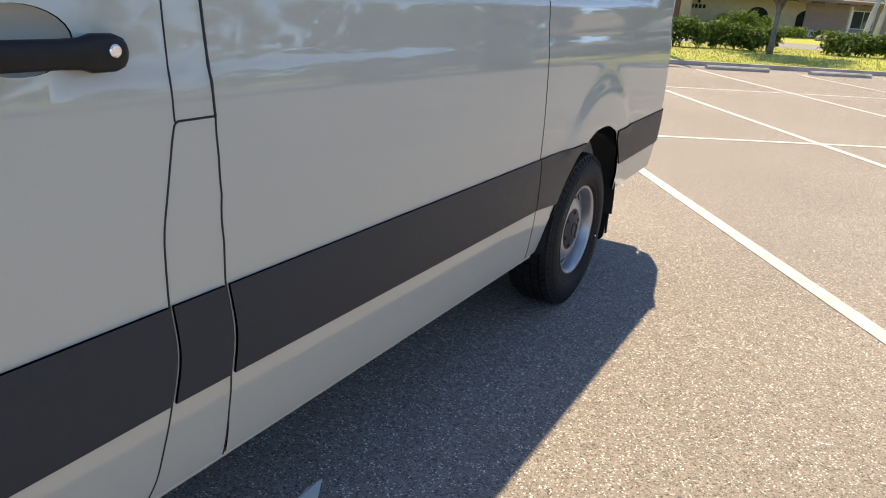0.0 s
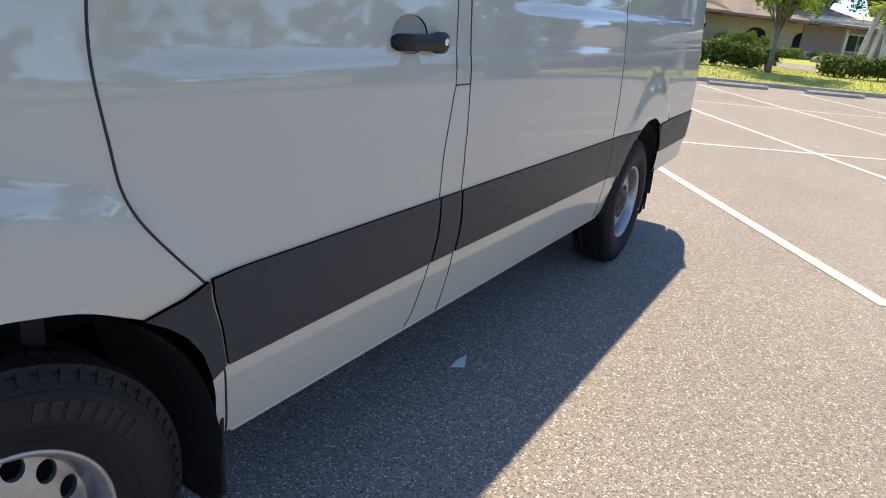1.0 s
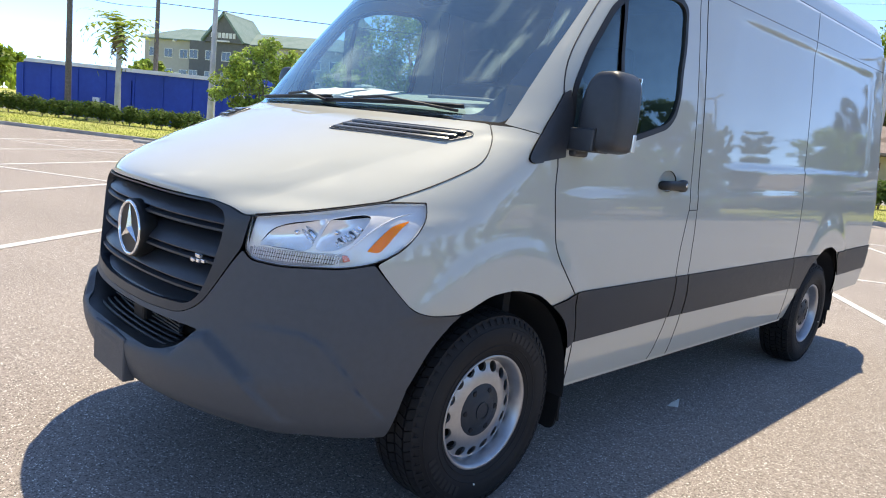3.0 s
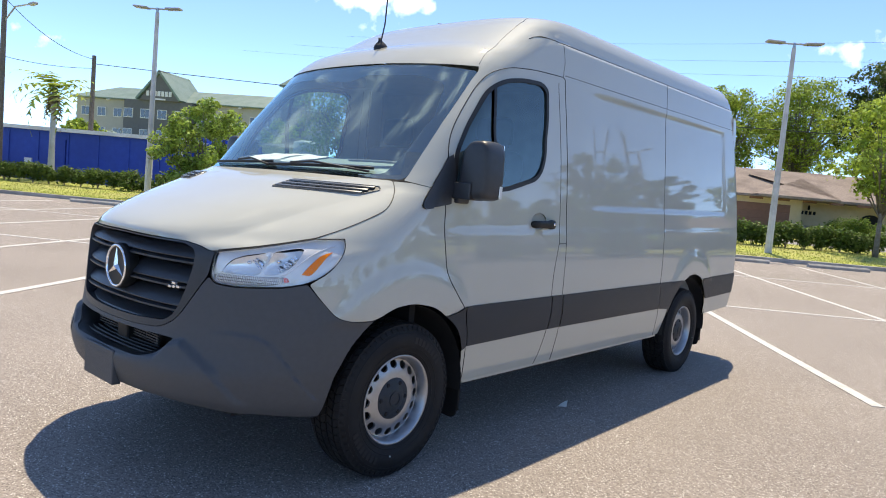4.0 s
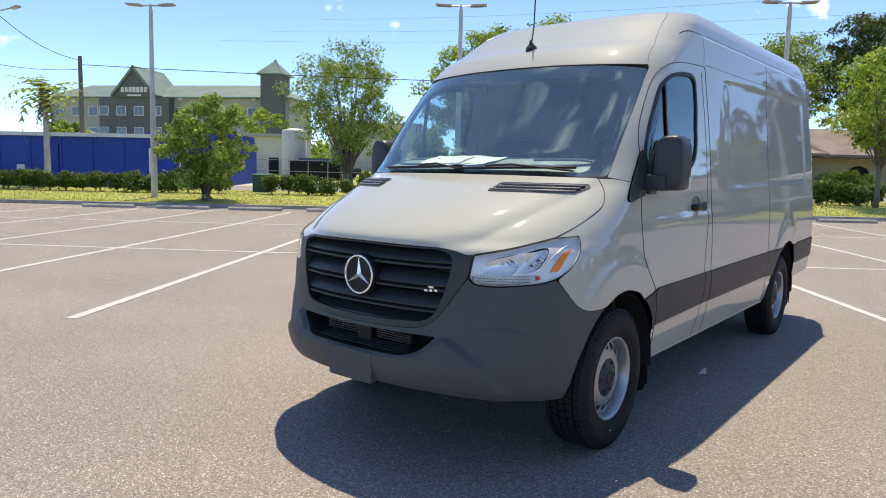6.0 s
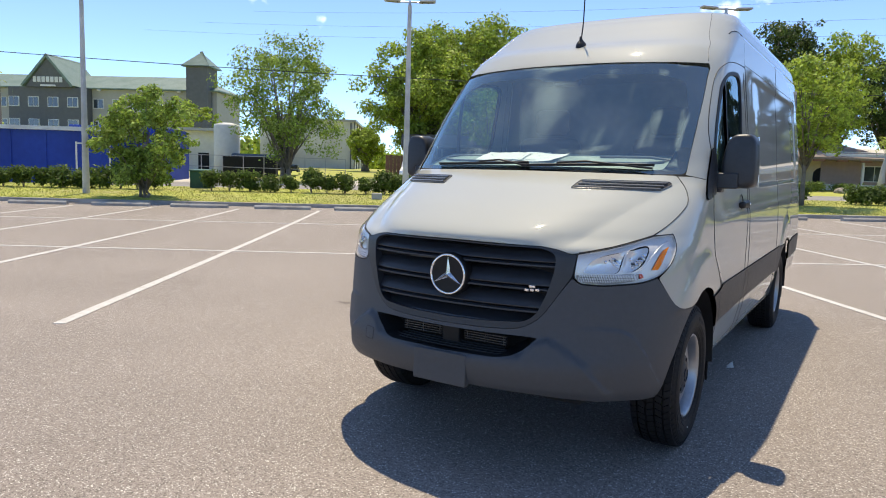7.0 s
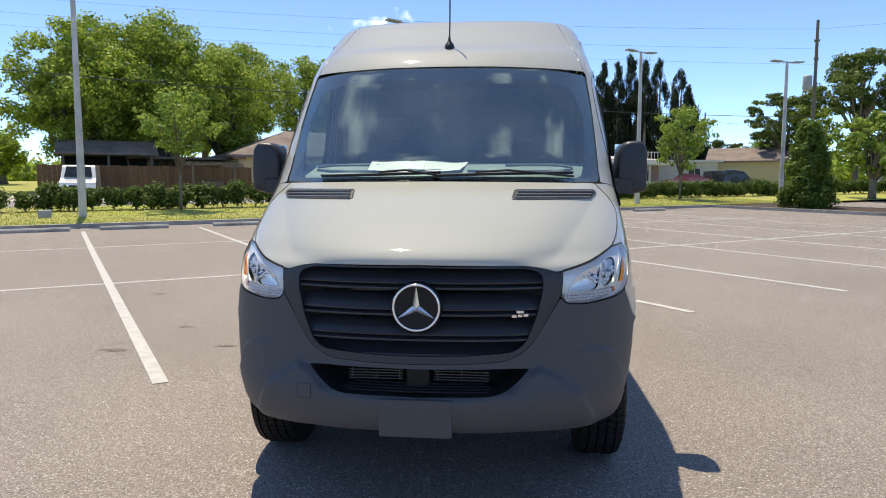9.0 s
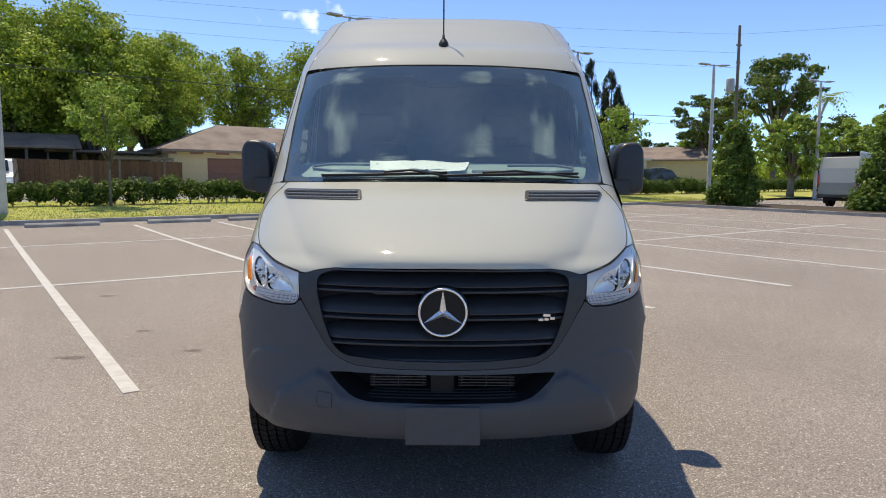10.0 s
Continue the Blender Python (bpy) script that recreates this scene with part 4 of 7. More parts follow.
    for k in range(6):
        t = 2 * math.pi * k / 6
        bm = bmesh.new()
        lathe(bm, [(.0115, .063), (.0115, .0725), (.009, .0745), (.0001, .0745)], "x", (0, .082 * math.cos(t), .082 * math.sin(t)), seg=6)
        part("bolt", bm, DARK, cap)
    bm = bmesh.new()
    lathe(bm, [(.036, .079), (.036, .0865), (.031, .0865), (.031, .079)], "x", seg=28)
    part("cover_ring", bm, STRIP, cap)
    bm = bmesh.new()
    lathe(bm, [(.0035, 0.109), (.0035, .1205), (.0001, .1205)], "x", (0, -.04, -.27), seg=8)
    part("balance_dot", bm, PAPER, tyre, "small white dot on the tyre wall")
    return e


first = wheel(van, (.842, WHEELS[0][0], WHEELS[0][1] - .002), 1)
for s in (1, -1):
    for wy, wz in WHEELS:
        if (s, wy) != (1, WHEELS[0][0]):
            copy_thing(first, pose(s * .842, wy, wz - .002, 17 * wy, 0, 0 if s > 0 else 180))

# wheel housings, underbody and inner shell
for s in (1, -1):
    for wy, wz in WHEELS:
        bm = bmesh.new()
        n = 28
        a0, a1 = (.16 if wy < 2 else .02), math.pi + .05
        rings = []
        for x in ((.905 if wy < 2 else .965), .60):
            rings.append([bm.verts.new((s * (x + (.065 * float(step(math.cos(math.pi - a0 - (a1 - a0) * k / n) + .1, .5)) if wy < 2 and x > .8 else 0)), wy - (.455 if wy < 2 else .49) * math.cos(a0 + (a1 - a0) * k / n), wz + (.47 if wy < 2 else .48) * math.sin(a0 + (a1 - a0) * k / n))) for k in range(n + 1)])
        for k in range(n):
            bm.faces.new((rings[0][k], rings[0][k + 1], rings[1][k + 1], rings[1][k]))
        bm.faces.new(rings[1])
        part("wheel_housing", bm, SEAL, van, smooth=True)
bm = bmesh.new()
box(bm, -.60, .60, .30, 5.75, .34, .60)
box(bm, -.93, .93, 1.50, 4.12, .42, .52)
box(bm, -.86, .86, 5.16, 5.80, .50, .62)
box(bm, -.58, .58, .16, .50, .42, .90)
part("underbody", bm, DARK, van)
bm = bmesh.new()
box(bm, -.85, .85, 2.46, 5.55, .50, 2.30)
part("bulkhead", bm, LINER, van, "grey bulkhead behind the seats")
rear = bmesh.new()
prism(rear, [(5.80, .60), (5.88, .62), (5.885, 1.20), (5.78, 1.88), (5.665, 2.38), (5.60, 2.42), (5.58, 2.38), (5.70, 1.88), (5.80, 1.20)], -.885, .885, lambda a, b, c: (c, a, b))
part("rear_door", rear, PAINT, van)
bm = bmesh.new()
box(bm, -.90, .90, 5.72, 5.93, .50, .66, .03)
part("rear_bumper", bm, PLASTIC, van, "black plastic rear bumper step")
for s in (1, -1):
    bm = bmesh.new()
    prism(bm, rounded([(5.845, .98), (5.905, .98), (5.915, 1.22), (5.855, 1.62), (5.795, 1.62)], .02), s * .845, s * .905, lambda a, b, c: (c, a, b))
    part("tail_lamp", bm, RED_LENS, van, "red tail lamp")
    part("rear_hinge", boxed(s * .915 - .03, s * .915 + .03, 5.88, 5.935, .785, .845, .01), TRIM, van)
    # mud flaps
    for y0, top in ((1.474, .57), (5.160, .66)):
        bm = bmesh.new()
        prism(bm, rounded([(s * .70, .205, .04), (s * .925, .185, .05), (s * .945, top - .10, .03), (s * .935, top), (s * .70, top)]), 0, .012, lambda a, b, c, y0=y0, top=top: (a, y0 + c + .10 * (top - b) * (top - b), b))
        flap = part("mud_flap", bm, RUBBER, van, "black rubber mud flap")
        part("flap_lip", tube(bmesh.new(), [(s * .938, y0 + .006 + .10 * (top - z) ** 2, z) for z in np.linspace(top, .24, 8)], .007, 6), RUBBER, flap)
    part("sill_rail", boxed(s * .905 - .02, s * .905 + .014, 1.53, 4.15, .378, .402, .006), PAINT, van)

# grille: dark well and broad curved slats
def front_y(x, z):
    us, xs, _, ys = level(round(float(z), 6))
    return float(np.interp(abs(x), xs, ys))


bm = bmesh.new()
box(bm, -.535, .535, .172, .19, .70, 1.085)
grille = part("grille", bm, DARK, van, "black radiator grille with broad slats")


def half_at(z):
    return float(np.interp(z, (.735, .79, .89, .99, 1.08), (.40, .452, .497, .525, .535)))


def slat(prof, parent, name="slat", cut=1.0, mat=None):
    """A broad blade of the given section (depth, height) that follows the nose."""
    bm = bmesh.new()
    rings = []
    n = 48
    zl = prof[-2][1]
    for i in range(n + 1):
        t = -1 + 2 * i / n
        ring = []
        for d, z in prof:
            x = t * (half_at(z) + .012) * cut
            ring.append(bm.verts.new((x, front_y(abs(x), min(z, 1.06)) + d, z)))
        rings.append(ring)
    for a, b in zip(rings, rings[1:]):
        for j in range(len(a) - 1):
            bm.faces.new((a[j], a[j + 1], b[j + 1], b[j]))
    bmesh.ops.recalc_face_normals(bm, faces=bm.faces)
    ob = part(name, bm, mat or TRIM, parent, smooth=True)
    md = ob.modifiers.new("crisp", "EDGE_SPLIT")
    md.split_angle = radians(38)
    return ob


for zt, zl in ((1.088, 1.030), (.990, .921), (.886, .818)):
    h = zt - zl
    slat(((.085, zt), (.066, zt - .10 * h), (.046, zt - .30 * h), (.027, zt - .58 * h), (.014, zt - .82 * h), (.010, zl + .004), (.011, zl), (.030, zl - .002)), grille)
    # second, sharper lip under each blade
    slat(((.030, zl - .004), (.012, zl - .011), (.004, zl - .014), (.004, zl - .021), (.012, zl - .025), (.060, zl - .020)), grille, "lip")
slat(((.085, .790), (.060, .768), (.030, .752), (.012, .742), (.008, .730)), grille, "lower_sill", .97)
# cooler fins that show in the gaps
for x0, x1, z in ((-.33, -.11, .905), (-.33, -.11, .897), (-.28, -.11, .996), (-.28, -.11, 1.003)):
    part("cooler_fin", boxed(x0, x1, .118, .128, z - .0022, z + .0022), COOLER, grille)
# small raised silver script, unreadable
for k, (x, z, w) in enumerate(((.396, .900, .020), (.420, .901, .018), (.444, .903, .020), (.420, .917, .030))):
    y = front_y(x, .905) - .004
    part("script_bar", boxed(x - w / 2, x + w / 2, y, y + .012, z - .0055, z + .0055, .001), CHROME, grille)

# round emblem: disc, ring and three arms
EZ, EY = .937, .034
bm = bmesh.new()
lathe(bm, [(.104, .060), (.106, .020), (.104, .006), (.100, .002), (.088, .004), (.0001, .004)], "y", (0, EY - .004, EZ), seg=56)
disc = part("emblem_disc", bm, SATIN, grille, "black emblem disc", smooth=True)
bm = bmesh.new()
lathe(bm, [(.088, .006), (.0885, -.002), (.0910, -.005), (.0960, -.005), (.0985, -.002), (.0995, .006)], "y", (0, EY - .002, EZ), seg=64)
part("emblem_ring", bm, CHROME, disc, "chrome ring", smooth=True)
for k in range(3):
    a = math.pi / 2 + k * 2 * math.pi / 3
    bm = bmesh.new()
    c = bm.verts.new((0, EY - .014, EZ))
    tip = bm.verts.new((.0895 * math.cos(a), EY - .003, EZ + .0895 * math.sin(a)))
    l_, r_ = (bm.verts.new((.0165 * math.cos(a + w), EY + .001, EZ + .0165 * math.sin(a + w))) for w in (math.pi / 3, -math.pi / 3))
    bm.faces.new((c, l_, tip))
    bm.faces.new((c, tip, r_))
    part("emblem_arm", bm, CHROME, disc, "chrome arm")

# lower intake: well, grilles, towing cover and plate
bm = bmesh.new()
box(bm, -.47, .47, .16, .18, .55, .70)
intake = part("air_intake", bm, DARK, van, "dark lower air intake")
bm = bmesh.new()
pts = X((0, .686), (.40, .689), (.464, .686), (.432, .645), (.372, .596), (.30, .581), (0, .571))
lp = dense(mirror(pts), .03)
a = np.array(lp)
q0 = body(a[:, 0], a[:, 1])
q1 = q0 * np.array([.80, 1, 1]) + np.array([0, .11, 0])
q1[:, 2] = .632 + (q1[:, 2] - .632) * .75
vs = [tuple(p) for p in q0] + [tuple(p) for p in q1]
m = len(lp)
raw("intake_wall", vs, [(i, (i + 1) % m, m + (i + 1) % m, m + i) for i in range(m)], SATIN, intake, smooth=True)
for s in (1, -1):
    for k in range(4):
        z = .622 + k * .012
        part("intake_bar", boxed(s * .18 - .115, s * .18 + .115, .100, .115, z - .0022, z + .0022, .0006), COOLER, intake)
    for k in range(3):
        x = s * .18 - .10 + k * .10
        part("intake_rib", boxed(x - .002, x + .002, .104, .117, .616, .664), COOLER, intake)
part("intake_post", boxed(-.05, .05, .075, .14, .565, .695, .012), SATIN, intake)
for k in range(4):
    pts = [(t * (.34 - .02 * k), front_y(abs(t * .34), .60) + .030 + .020 * k, .586 + .006 * k) for t in np.linspace(-1, 1, 30)]
    part("intake_step", tube(bmesh.new(), pts, .007, 6), SATIN, intake, smooth=True)
plate = boxed(-.146, .151, -.028, .014, .416, .572, .006)
part("plate_holder", plate, PLASTIC, van, "blank black plastic licence plate holder")
tow = X((-.502, .550), (-.502, .608), (-.440, .606), (-.440, .548))
skin("tow_cover", PLASTIC, van, tow, off=.0055, skirt=.004, grid=(.03, .03), r=.008)
tp = np.array(dense(rounded(tow, .008), .02) + rounded(tow, .008)[:1])
part("cover_gap", tube(bmesh.new(), body(tp[:, 0], tp[:, 1]) + body_normal(tp[:, 0], tp[:, 1]) * .0045, .0018, 4), SEAL, van)
# pressed lines in the bumper
seam("bumper_crease", van, X((.47, .684), (.56, .678), (.63, .64), (.69, .58)), .004, PLASTIC)

# headlamps
U0, U1 = at_x(.597, 1.0)[0], at_y(.60, 1.15)[0]


def along(f):
    """u at a share of the headlamp's length."""
    return U0 + f * (U1 - U0)


for s in (1, -1):
    def side(pts):
        return [(s * p[0],) + tuple(p[1:]) for p in pts]
    k = side(LAMP)
    bowls = (("low_beam_bowl", [(along(.075), .990, .01), (along(.12), 1.045, .03), (along(.22), 1.072, .03), (along(.45), 1.098, .01), (along(.45), 1.00, .02), (along(.40), .988, .02)], .30, 1.045, .026),
             ("high_beam_bowl", [(along(.47), 1.10, .01), (along(.60), 1.120, .03), (along(.70), 1.122, .03), (along(.735), 1.085, .03), (along(.70), 1.025, .03), (along(.60), .997, .03), (along(.47), .995, .02)], .57, 1.06, .030))
    lamp = skin("headlamp", SILVERED, van, k, holes=[rounded(side(b[1])) for b in bowls], off=-.013, grid=(.03, .025), label="clear headlamp with chrome bowls and amber marker")
    loop = np.array(dense(rounded(k), .02))
    q, n2 = body(loop[:, 0], loop[:, 1]), body_normal(loop[:, 0], loop[:, 1])
    m = len(loop)
    raw("lamp_wall", [tuple(t) for t in q] + [tuple(t) for t in q - n2 * .014], [(i, (i + 1) % m, m + (i + 1) % m, m + i) for i in range(m)], SILVERED, lamp, smooth=True)
    skin("lamp_cover", CLEAR, lamp, k, off=.003, grid=(.03, .025), label="clear plastic cover").visible_shadow = False
    for name, pts, cu, cz, dep in bowls:
        lp = rounded(side(pts))
        cx = np.mean([p[0] for p in lp])
        zz = np.mean([p[1] for p in lp])
        hu, hz = max(abs(p[0] - cx) for p in lp), max(abs(p[1] - zz) for p in lp)
        bo = skin(name, REFLECT, lamp, lp, off=-.012, grid=(.014, .012), hollow=lambda u, z: -dep * np.maximum(0, 1 - .8 * ((u - cx) / hu) ** 2 - .8 * ((z - zz) / hz) ** 2) ** .8)
        a = np.array(dense(lp + lp[:1], .02, False))
        part("bowl_rim", tube(bmesh.new(), body(a[:, 0], a[:, 1]) - body_normal(a[:, 0], a[:, 1]) * .011, .0009, 5), LAMP_WHITE, bo, smooth=True)
        bu = s * along(cu)
        c0 = Vector(body(np.array([bu]), np.array([cz]))[0] - body_normal(np.array([bu]), np.array([cz]))[0] * .045)
        nn = Vector((.3 * s, -.95, .1)).normalized()
        mm = Matrix.Translation(c0) @ nn.to_track_quat("Z", "Y").to_matrix().to_4x4()
        b = bmesh.new()
        lathe(b, [(.008, -.01), (.008, .014), (.006, .019), (.0001, .020)], "z", seg=14, m=mm)
        part("bulb_cap", b, CHROME, bo, smooth=True)
        # stepped mirror facets beside the bulb
        for j in range(7):
            fu, fz = along(cu + .018 + .018 * j), cz + (.030 - .006 * j if name[0] == "l" else -.036 + .009 * j)
            fz2 = fz - .018
            for zf, mt in ((fz, COOLER if j % 3 == 1 else CHROME), (fz2, CHROME if j % 2 else REFLECT)):
                if along(.46) < fu < along(.47) or (name[0] == "l" and fu > along(.445)):
                    continue
                pp = body(np.array([s * fu]), np.array([zf]))[0] - body_normal(np.array([s * fu]), np.array([zf]))[0] * (.040 - .003 * j)
                part("reflector_step", boxed(-.0085, .0085, -.004, .004, -.006, .006, .001, Matrix.Translation(pp) @ pose(0, 0, 0, 20 + 9 * j, 25 * s, 20 * s)), mt, bo)
    amb = side([(along(.982), 1.112, .006), (along(.966), 1.080, .02), (along(.932), 1.030, .02), (along(.900), 1.004, .01), (along(.815), 1.006, .006), (along(.852), 1.045, .01), (along(.900), 1.094, .02)])
    skin("side_marker", AMBER, lamp, amb, off=-.008, skirt=.02, grid=(.02, .02), label="amber side marker")
    rim = rounded(side([(along(.62), .985), (along(.70), 1.012, .03), (along(.78), 1.068, .03), (along(.86), 1.122, .02), (along(.95), 1.138)]), closed=False)
    a = np.array(dense(rim, .02, False))
    part("lamp_fold", tube(bmesh.new(), body(a[:, 0], a[:, 1]) - body_normal(a[:, 0], a[:, 1]) * .011, .0022, 6), LAMP_WHITE, lamp, smooth=True)
    drl = side([(along(.012), .980, .004), (along(.30), .984), (along(.66), .993, .006), (along(.735), .974, .008), (along(.62), .957), (along(.47), .9455), (along(.30), .9405, .02), (along(.14), .9425, .01), (along(.035), .957, .01)])
    strip = skin("day_light_strip", RIBBED, lamp, drl, off=-.010, skirt=.015, grid=(.03, .02), label="ribbed daytime light strip")
    mark = side([(along(.665), .990, .004), (along(.700), .990, .004), (along(.735), .974, .004), (along(.690), .967, .004)])
    skin("side_reflector", RED_LENS, lamp, mark, off=-.006, skirt=.008, grid=(.02, .02), label="small red-orange reflector")
    for f in np.linspace(.05, .66, 36):
        u = along(f)
        zz = np.array([.951 + .010 * max(0, f - .35) / .3, .984])
        pp = body(np.full(2, s * u), zz) - body_normal(np.full(2, s * u), zz) * .009
        part("light_rib", tube(bmesh.new(), pp, .0026, 4), CLEAR_RIB, strip)
    for zr in (.960, .972):
        us = np.linspace(along(.06), along(.63), 20)
        pp = body(s * us, np.full(20, zr)) - body_normal(s * us, np.full(20, zr)) * .0085
        part("light_rib", tube(bmesh.new(), pp, .0016, 4), SATIN, strip)

# mirrors
for s in (1, -1):
    def flip(bm):
        bmesh.ops.transform(bm, matrix=Matrix.Diagonal((s, 1, 1, 1)), verts=bm.verts)
        bmesh.ops.recalc_face_normals(bm, faces=bm.faces)
        return bm
    # housing: outline seen from ahead, drawn back and narrowed to the front
    out = rounded([(.972, 1.393, .012), (.969, 1.53, .05), (.990, 1.635, .06), (1.025, 1.682, .03), (1.115, 1.685, .035), (1.145, 1.645, .03), (1.152, 1.52, .05), (1.147, 1.400, .025), (1.10, 1.386, .02)])
    bm = bmesh.new()
    c = np.mean(np.array(out), 0)
    rings = []
    for y, k2 in ((1.415, .97), (1.400, 1.0), (1.34, 1.0), (1.305, .985), (1.284, .95), (1.272, .88), (1.267, .74)):
        rings.append([bm.verts.new((c[0] + (x - c[0]) * k2, y, c[1] + (z - c[1]) * (k2 + (1 - k2) * .3))) for x, z in out])
    n = len(out)
    for a, b in zip(rings, rings[1:]):
        for j in range(n):
            bm.faces.new((a[j], a[(j + 1) % n], b[(j + 1) % n], b[j]))
    bm.faces.new(rings[0][::-1])
    bm.faces.new(rings[-1])
    wing = part("door_mirror", flip(bm), TRIM, van, "tall black plastic door mirror", smooth=True)
    part("mirror_arm", flip(boxed(.925, 1.066, 1.258, 1.38, 1.384, 1.470, .008, seg=3)), TRIM, wing)
    part("arm_gap", flip(boxed(1.064, 1.069, 1.264, 1.38, 1.390, 1.472, .0)), SEAL, wing)
    part("mirror_foot", flip(boxed(.915, .985, 1.275, 1.37, 1.362, 1.400, .012, seg=3)), TRIM, wing)
    part("mirror_glass", flip(boxed(.982, 1.138, 1.414, 1.419, 1.41, 1.672, .002)), CHROME, wing)
    part("turn_signal", flip(boxed(1.144, 1.1535, 1.39, 1.412, 1.40, 1.465, .003)), LAMP_WHITE, wing, "clear turn signal")
    tri = [(s * p[0],) + tuple(p[1:]) for p in Y((1.035, 1.333, .02), (1.10, 1.41), (1.238, 1.585), (1.268, 1.60), (1.262, 1.44), (1.245, 1.352, .01), (1.06, 1.318, .02))]
    skin("mirror_base", TRIM, wing, tri, off=.010, skirt=.015, grid=(.04, .04), label="black plastic mirror base")

# door handles
for d, s in zip(doors, (1, -1)):
    xs = float(WIDTH(1.27))
    bm = bmesh.new()
    rings = []
    for t in (0, .015, .05, .12, .25, .4, .55, .68, .75, .80, .90, .96, .985, 1.0):
        y = 1.992 + .238 * t
        end = math.sqrt(max(.02, 1 - max(0, (t - .90) / .10, (.07 - t) / .07) ** 2))
        out = .022 * min(1, t / .12) ** .6 + .002
        h = (.0215 + .007 * min(1, max(0, (t - .66) / .08))) * end
        z = 1.276 + .004 * t
        rings.append([bm.verts.new((s * (xs + out + .012 * math.copysign(abs(math.cos(a)) ** .5, math.cos(a)) * (.4 + .6 * end)), y, z + h * math.copysign(abs(math.sin(a)) ** .6, math.sin(a)))) for a in np.linspace(0, 2 * math.pi, 12, endpoint=False)])
    for a, b in zip(rings, rings[1:]):
        for j in range(12):
            bm.faces.new((a[j], a[(j + 1) % 12], b[(j + 1) % 12], b[j]))
    bm.faces.new(rings[0][::-1])
    bm.faces.new(rings[-1])
    bmesh.ops.recalc_face_normals(bm, faces=bm.faces)
    hd = part("door_handle", bm, SATIN, d, "black door handle with a round chrome lock", smooth=True)
    bm = bmesh.new()
    lathe(bm, [(.010, .0), (.010, .010), (.008, .012), (.0001, .012)], "x", (0, 0, 0), seg=20, m=Matrix.Translation((s * (xs + .0275), 2.203, 1.283)) @ Matrix.Diagonal((s, 1, 1, 1)))
    bmesh.ops.recalc_face_normals(bm, faces=bm.faces)
    part("door_lock", bm, CHROME, hd)
    cup = [(s * p[0], p[1]) for p in CUP]
    skin("handle_cup", PAINT, d, cup, grid=(.010, .010), hollow=lambda u, z: -.030 * np.sqrt(np.maximum(0, 1 - ((np.abs(u) - ARC + FLANK_Y(z) - 2.080) / .083) ** 2 - ((z - 1.276) / .049) ** 2)), label="pressed finger well")

# hood vents
for s in (1, -1):
    k = [(s * p[0],) + tuple(p[1:]) for p in X((.385, 1.364, .012), (.78, 1.366, .014), (.815, 1.392, .012), (.80, 1.408, .012), (.40, 1.408, .014))]
    vent = skin("hood_vent", SEAL, van, k, off=.002, skirt=.006, grid=(.03, .02), label="black hood vent with slats")
    lp = rounded(k)
    a = np.array(dense(lp + lp[:1], .02, False))
    part("vent_frame", tube(bmesh.new(), body(a[:, 0], a[:, 1]) + body_normal(a[:, 0], a[:, 1]) * .002, .0035, 5), VENT, vent, smooth=True)
    for r_, (z0, z1) in enumerate(((1.3665, 1.377), (1.3805, 1.391), (1.3945, 1.405))):
        x0, x1 = .40 + .006 * r_, .775 + .008 * r_
        rows3 = []
        for zz, o in ((z0, .0045), (z0 + .001, .0105), (z0 + .006, .0095), (z1, .0040)):
            us = np.linspace(at_x(x0, zz)[0], at_x(x1, zz)[0], 26)
            rows3.append(body(s * us, np.full(26, zz)) + body_normal(s * us, np.full(26, zz)) * o)
        raw("vent_slat", [tuple(p) for rw in rows3 for p in rw], [(26 * q_ + i, 26 * q_ + i + 1, 26 * q_ + 27 + i, 26 * q_ + 26 + i) for q_ in range(3) for i in range(25)], VENT, vent, smooth=False)
        for x in np.linspace(x0 + .015, x1 - .015, 15):
            zz = np.linspace(z0 - .004, z0 + .002, 3)
            q = np.array([body(np.array([s * at_x(x, z)[0]]), np.array([z]))[0] for z in zz])
            part("vent_rib", tube(bmesh.new(), q + np.array([0, -.001, .006]), .0022, 4), VENT, vent)

# cowl, wipers, antenna
us = np.linspace(-1, 1, 60) * at_x(.84, 1.448)[0]
lo, hi = body(us, np.full(60, 1.434)), body(us, np.full(60, 1.466))
raw("cowl", [tuple(p + np.array([0, .01, -.012])) for p in lo] + [tuple(p + np.array([0, .02, -.012])) for p in hi], [(i, i + 1, 61 + i, 60 + i) for i in range(59)], DARK, van, smooth=True)
for x0, x1, z1 in ((-.62, .02, 1.478), (-.02, .70, 1.478)):
    us = np.linspace(at_x(x0, 1.48)[0], at_x(x1, 1.48)[0], 26)
    zz = np.linspace(1.472, z1 + .012, 26)
    q, n2 = body(us, zz), body_normal(us, zz)
    wp = part("wiper", tube(bmesh.new(), q + n2 * .014, .0048, 6), SEAL, van, "black wiper", smooth=True)
    part("wiper_blade", tube(bmesh.new(), q + n2 * .004, .005, 4), SEAL, wp)
    part("wiper_arm", tube(bmesh.new(), [q[-1] + n2[-1] * .012 + np.array([0, -.03, -.02]), q[16] + n2[16] * .035, q[10] + n2[10] * .025], .006, 5), SEAL, wp, smooth=True)
ap = body(np.array([0.0]), np.array([2.262]))[0]
bm = bmesh.new()
lathe(bm, [(.036, -.02), (.036, .004), (.030, .018), (.018, .032), (.010, .042), (.0085, .060), (.0001, .062)], "z", seg=20, m=Matrix.Translation(ap) @ pose(0, 0, 0, 12) @ Matrix.Diagonal((.85, 1.5, 1, 1)))
ant = part("antenna", bm, SEAL, van, "black whip antenna", smooth=True)
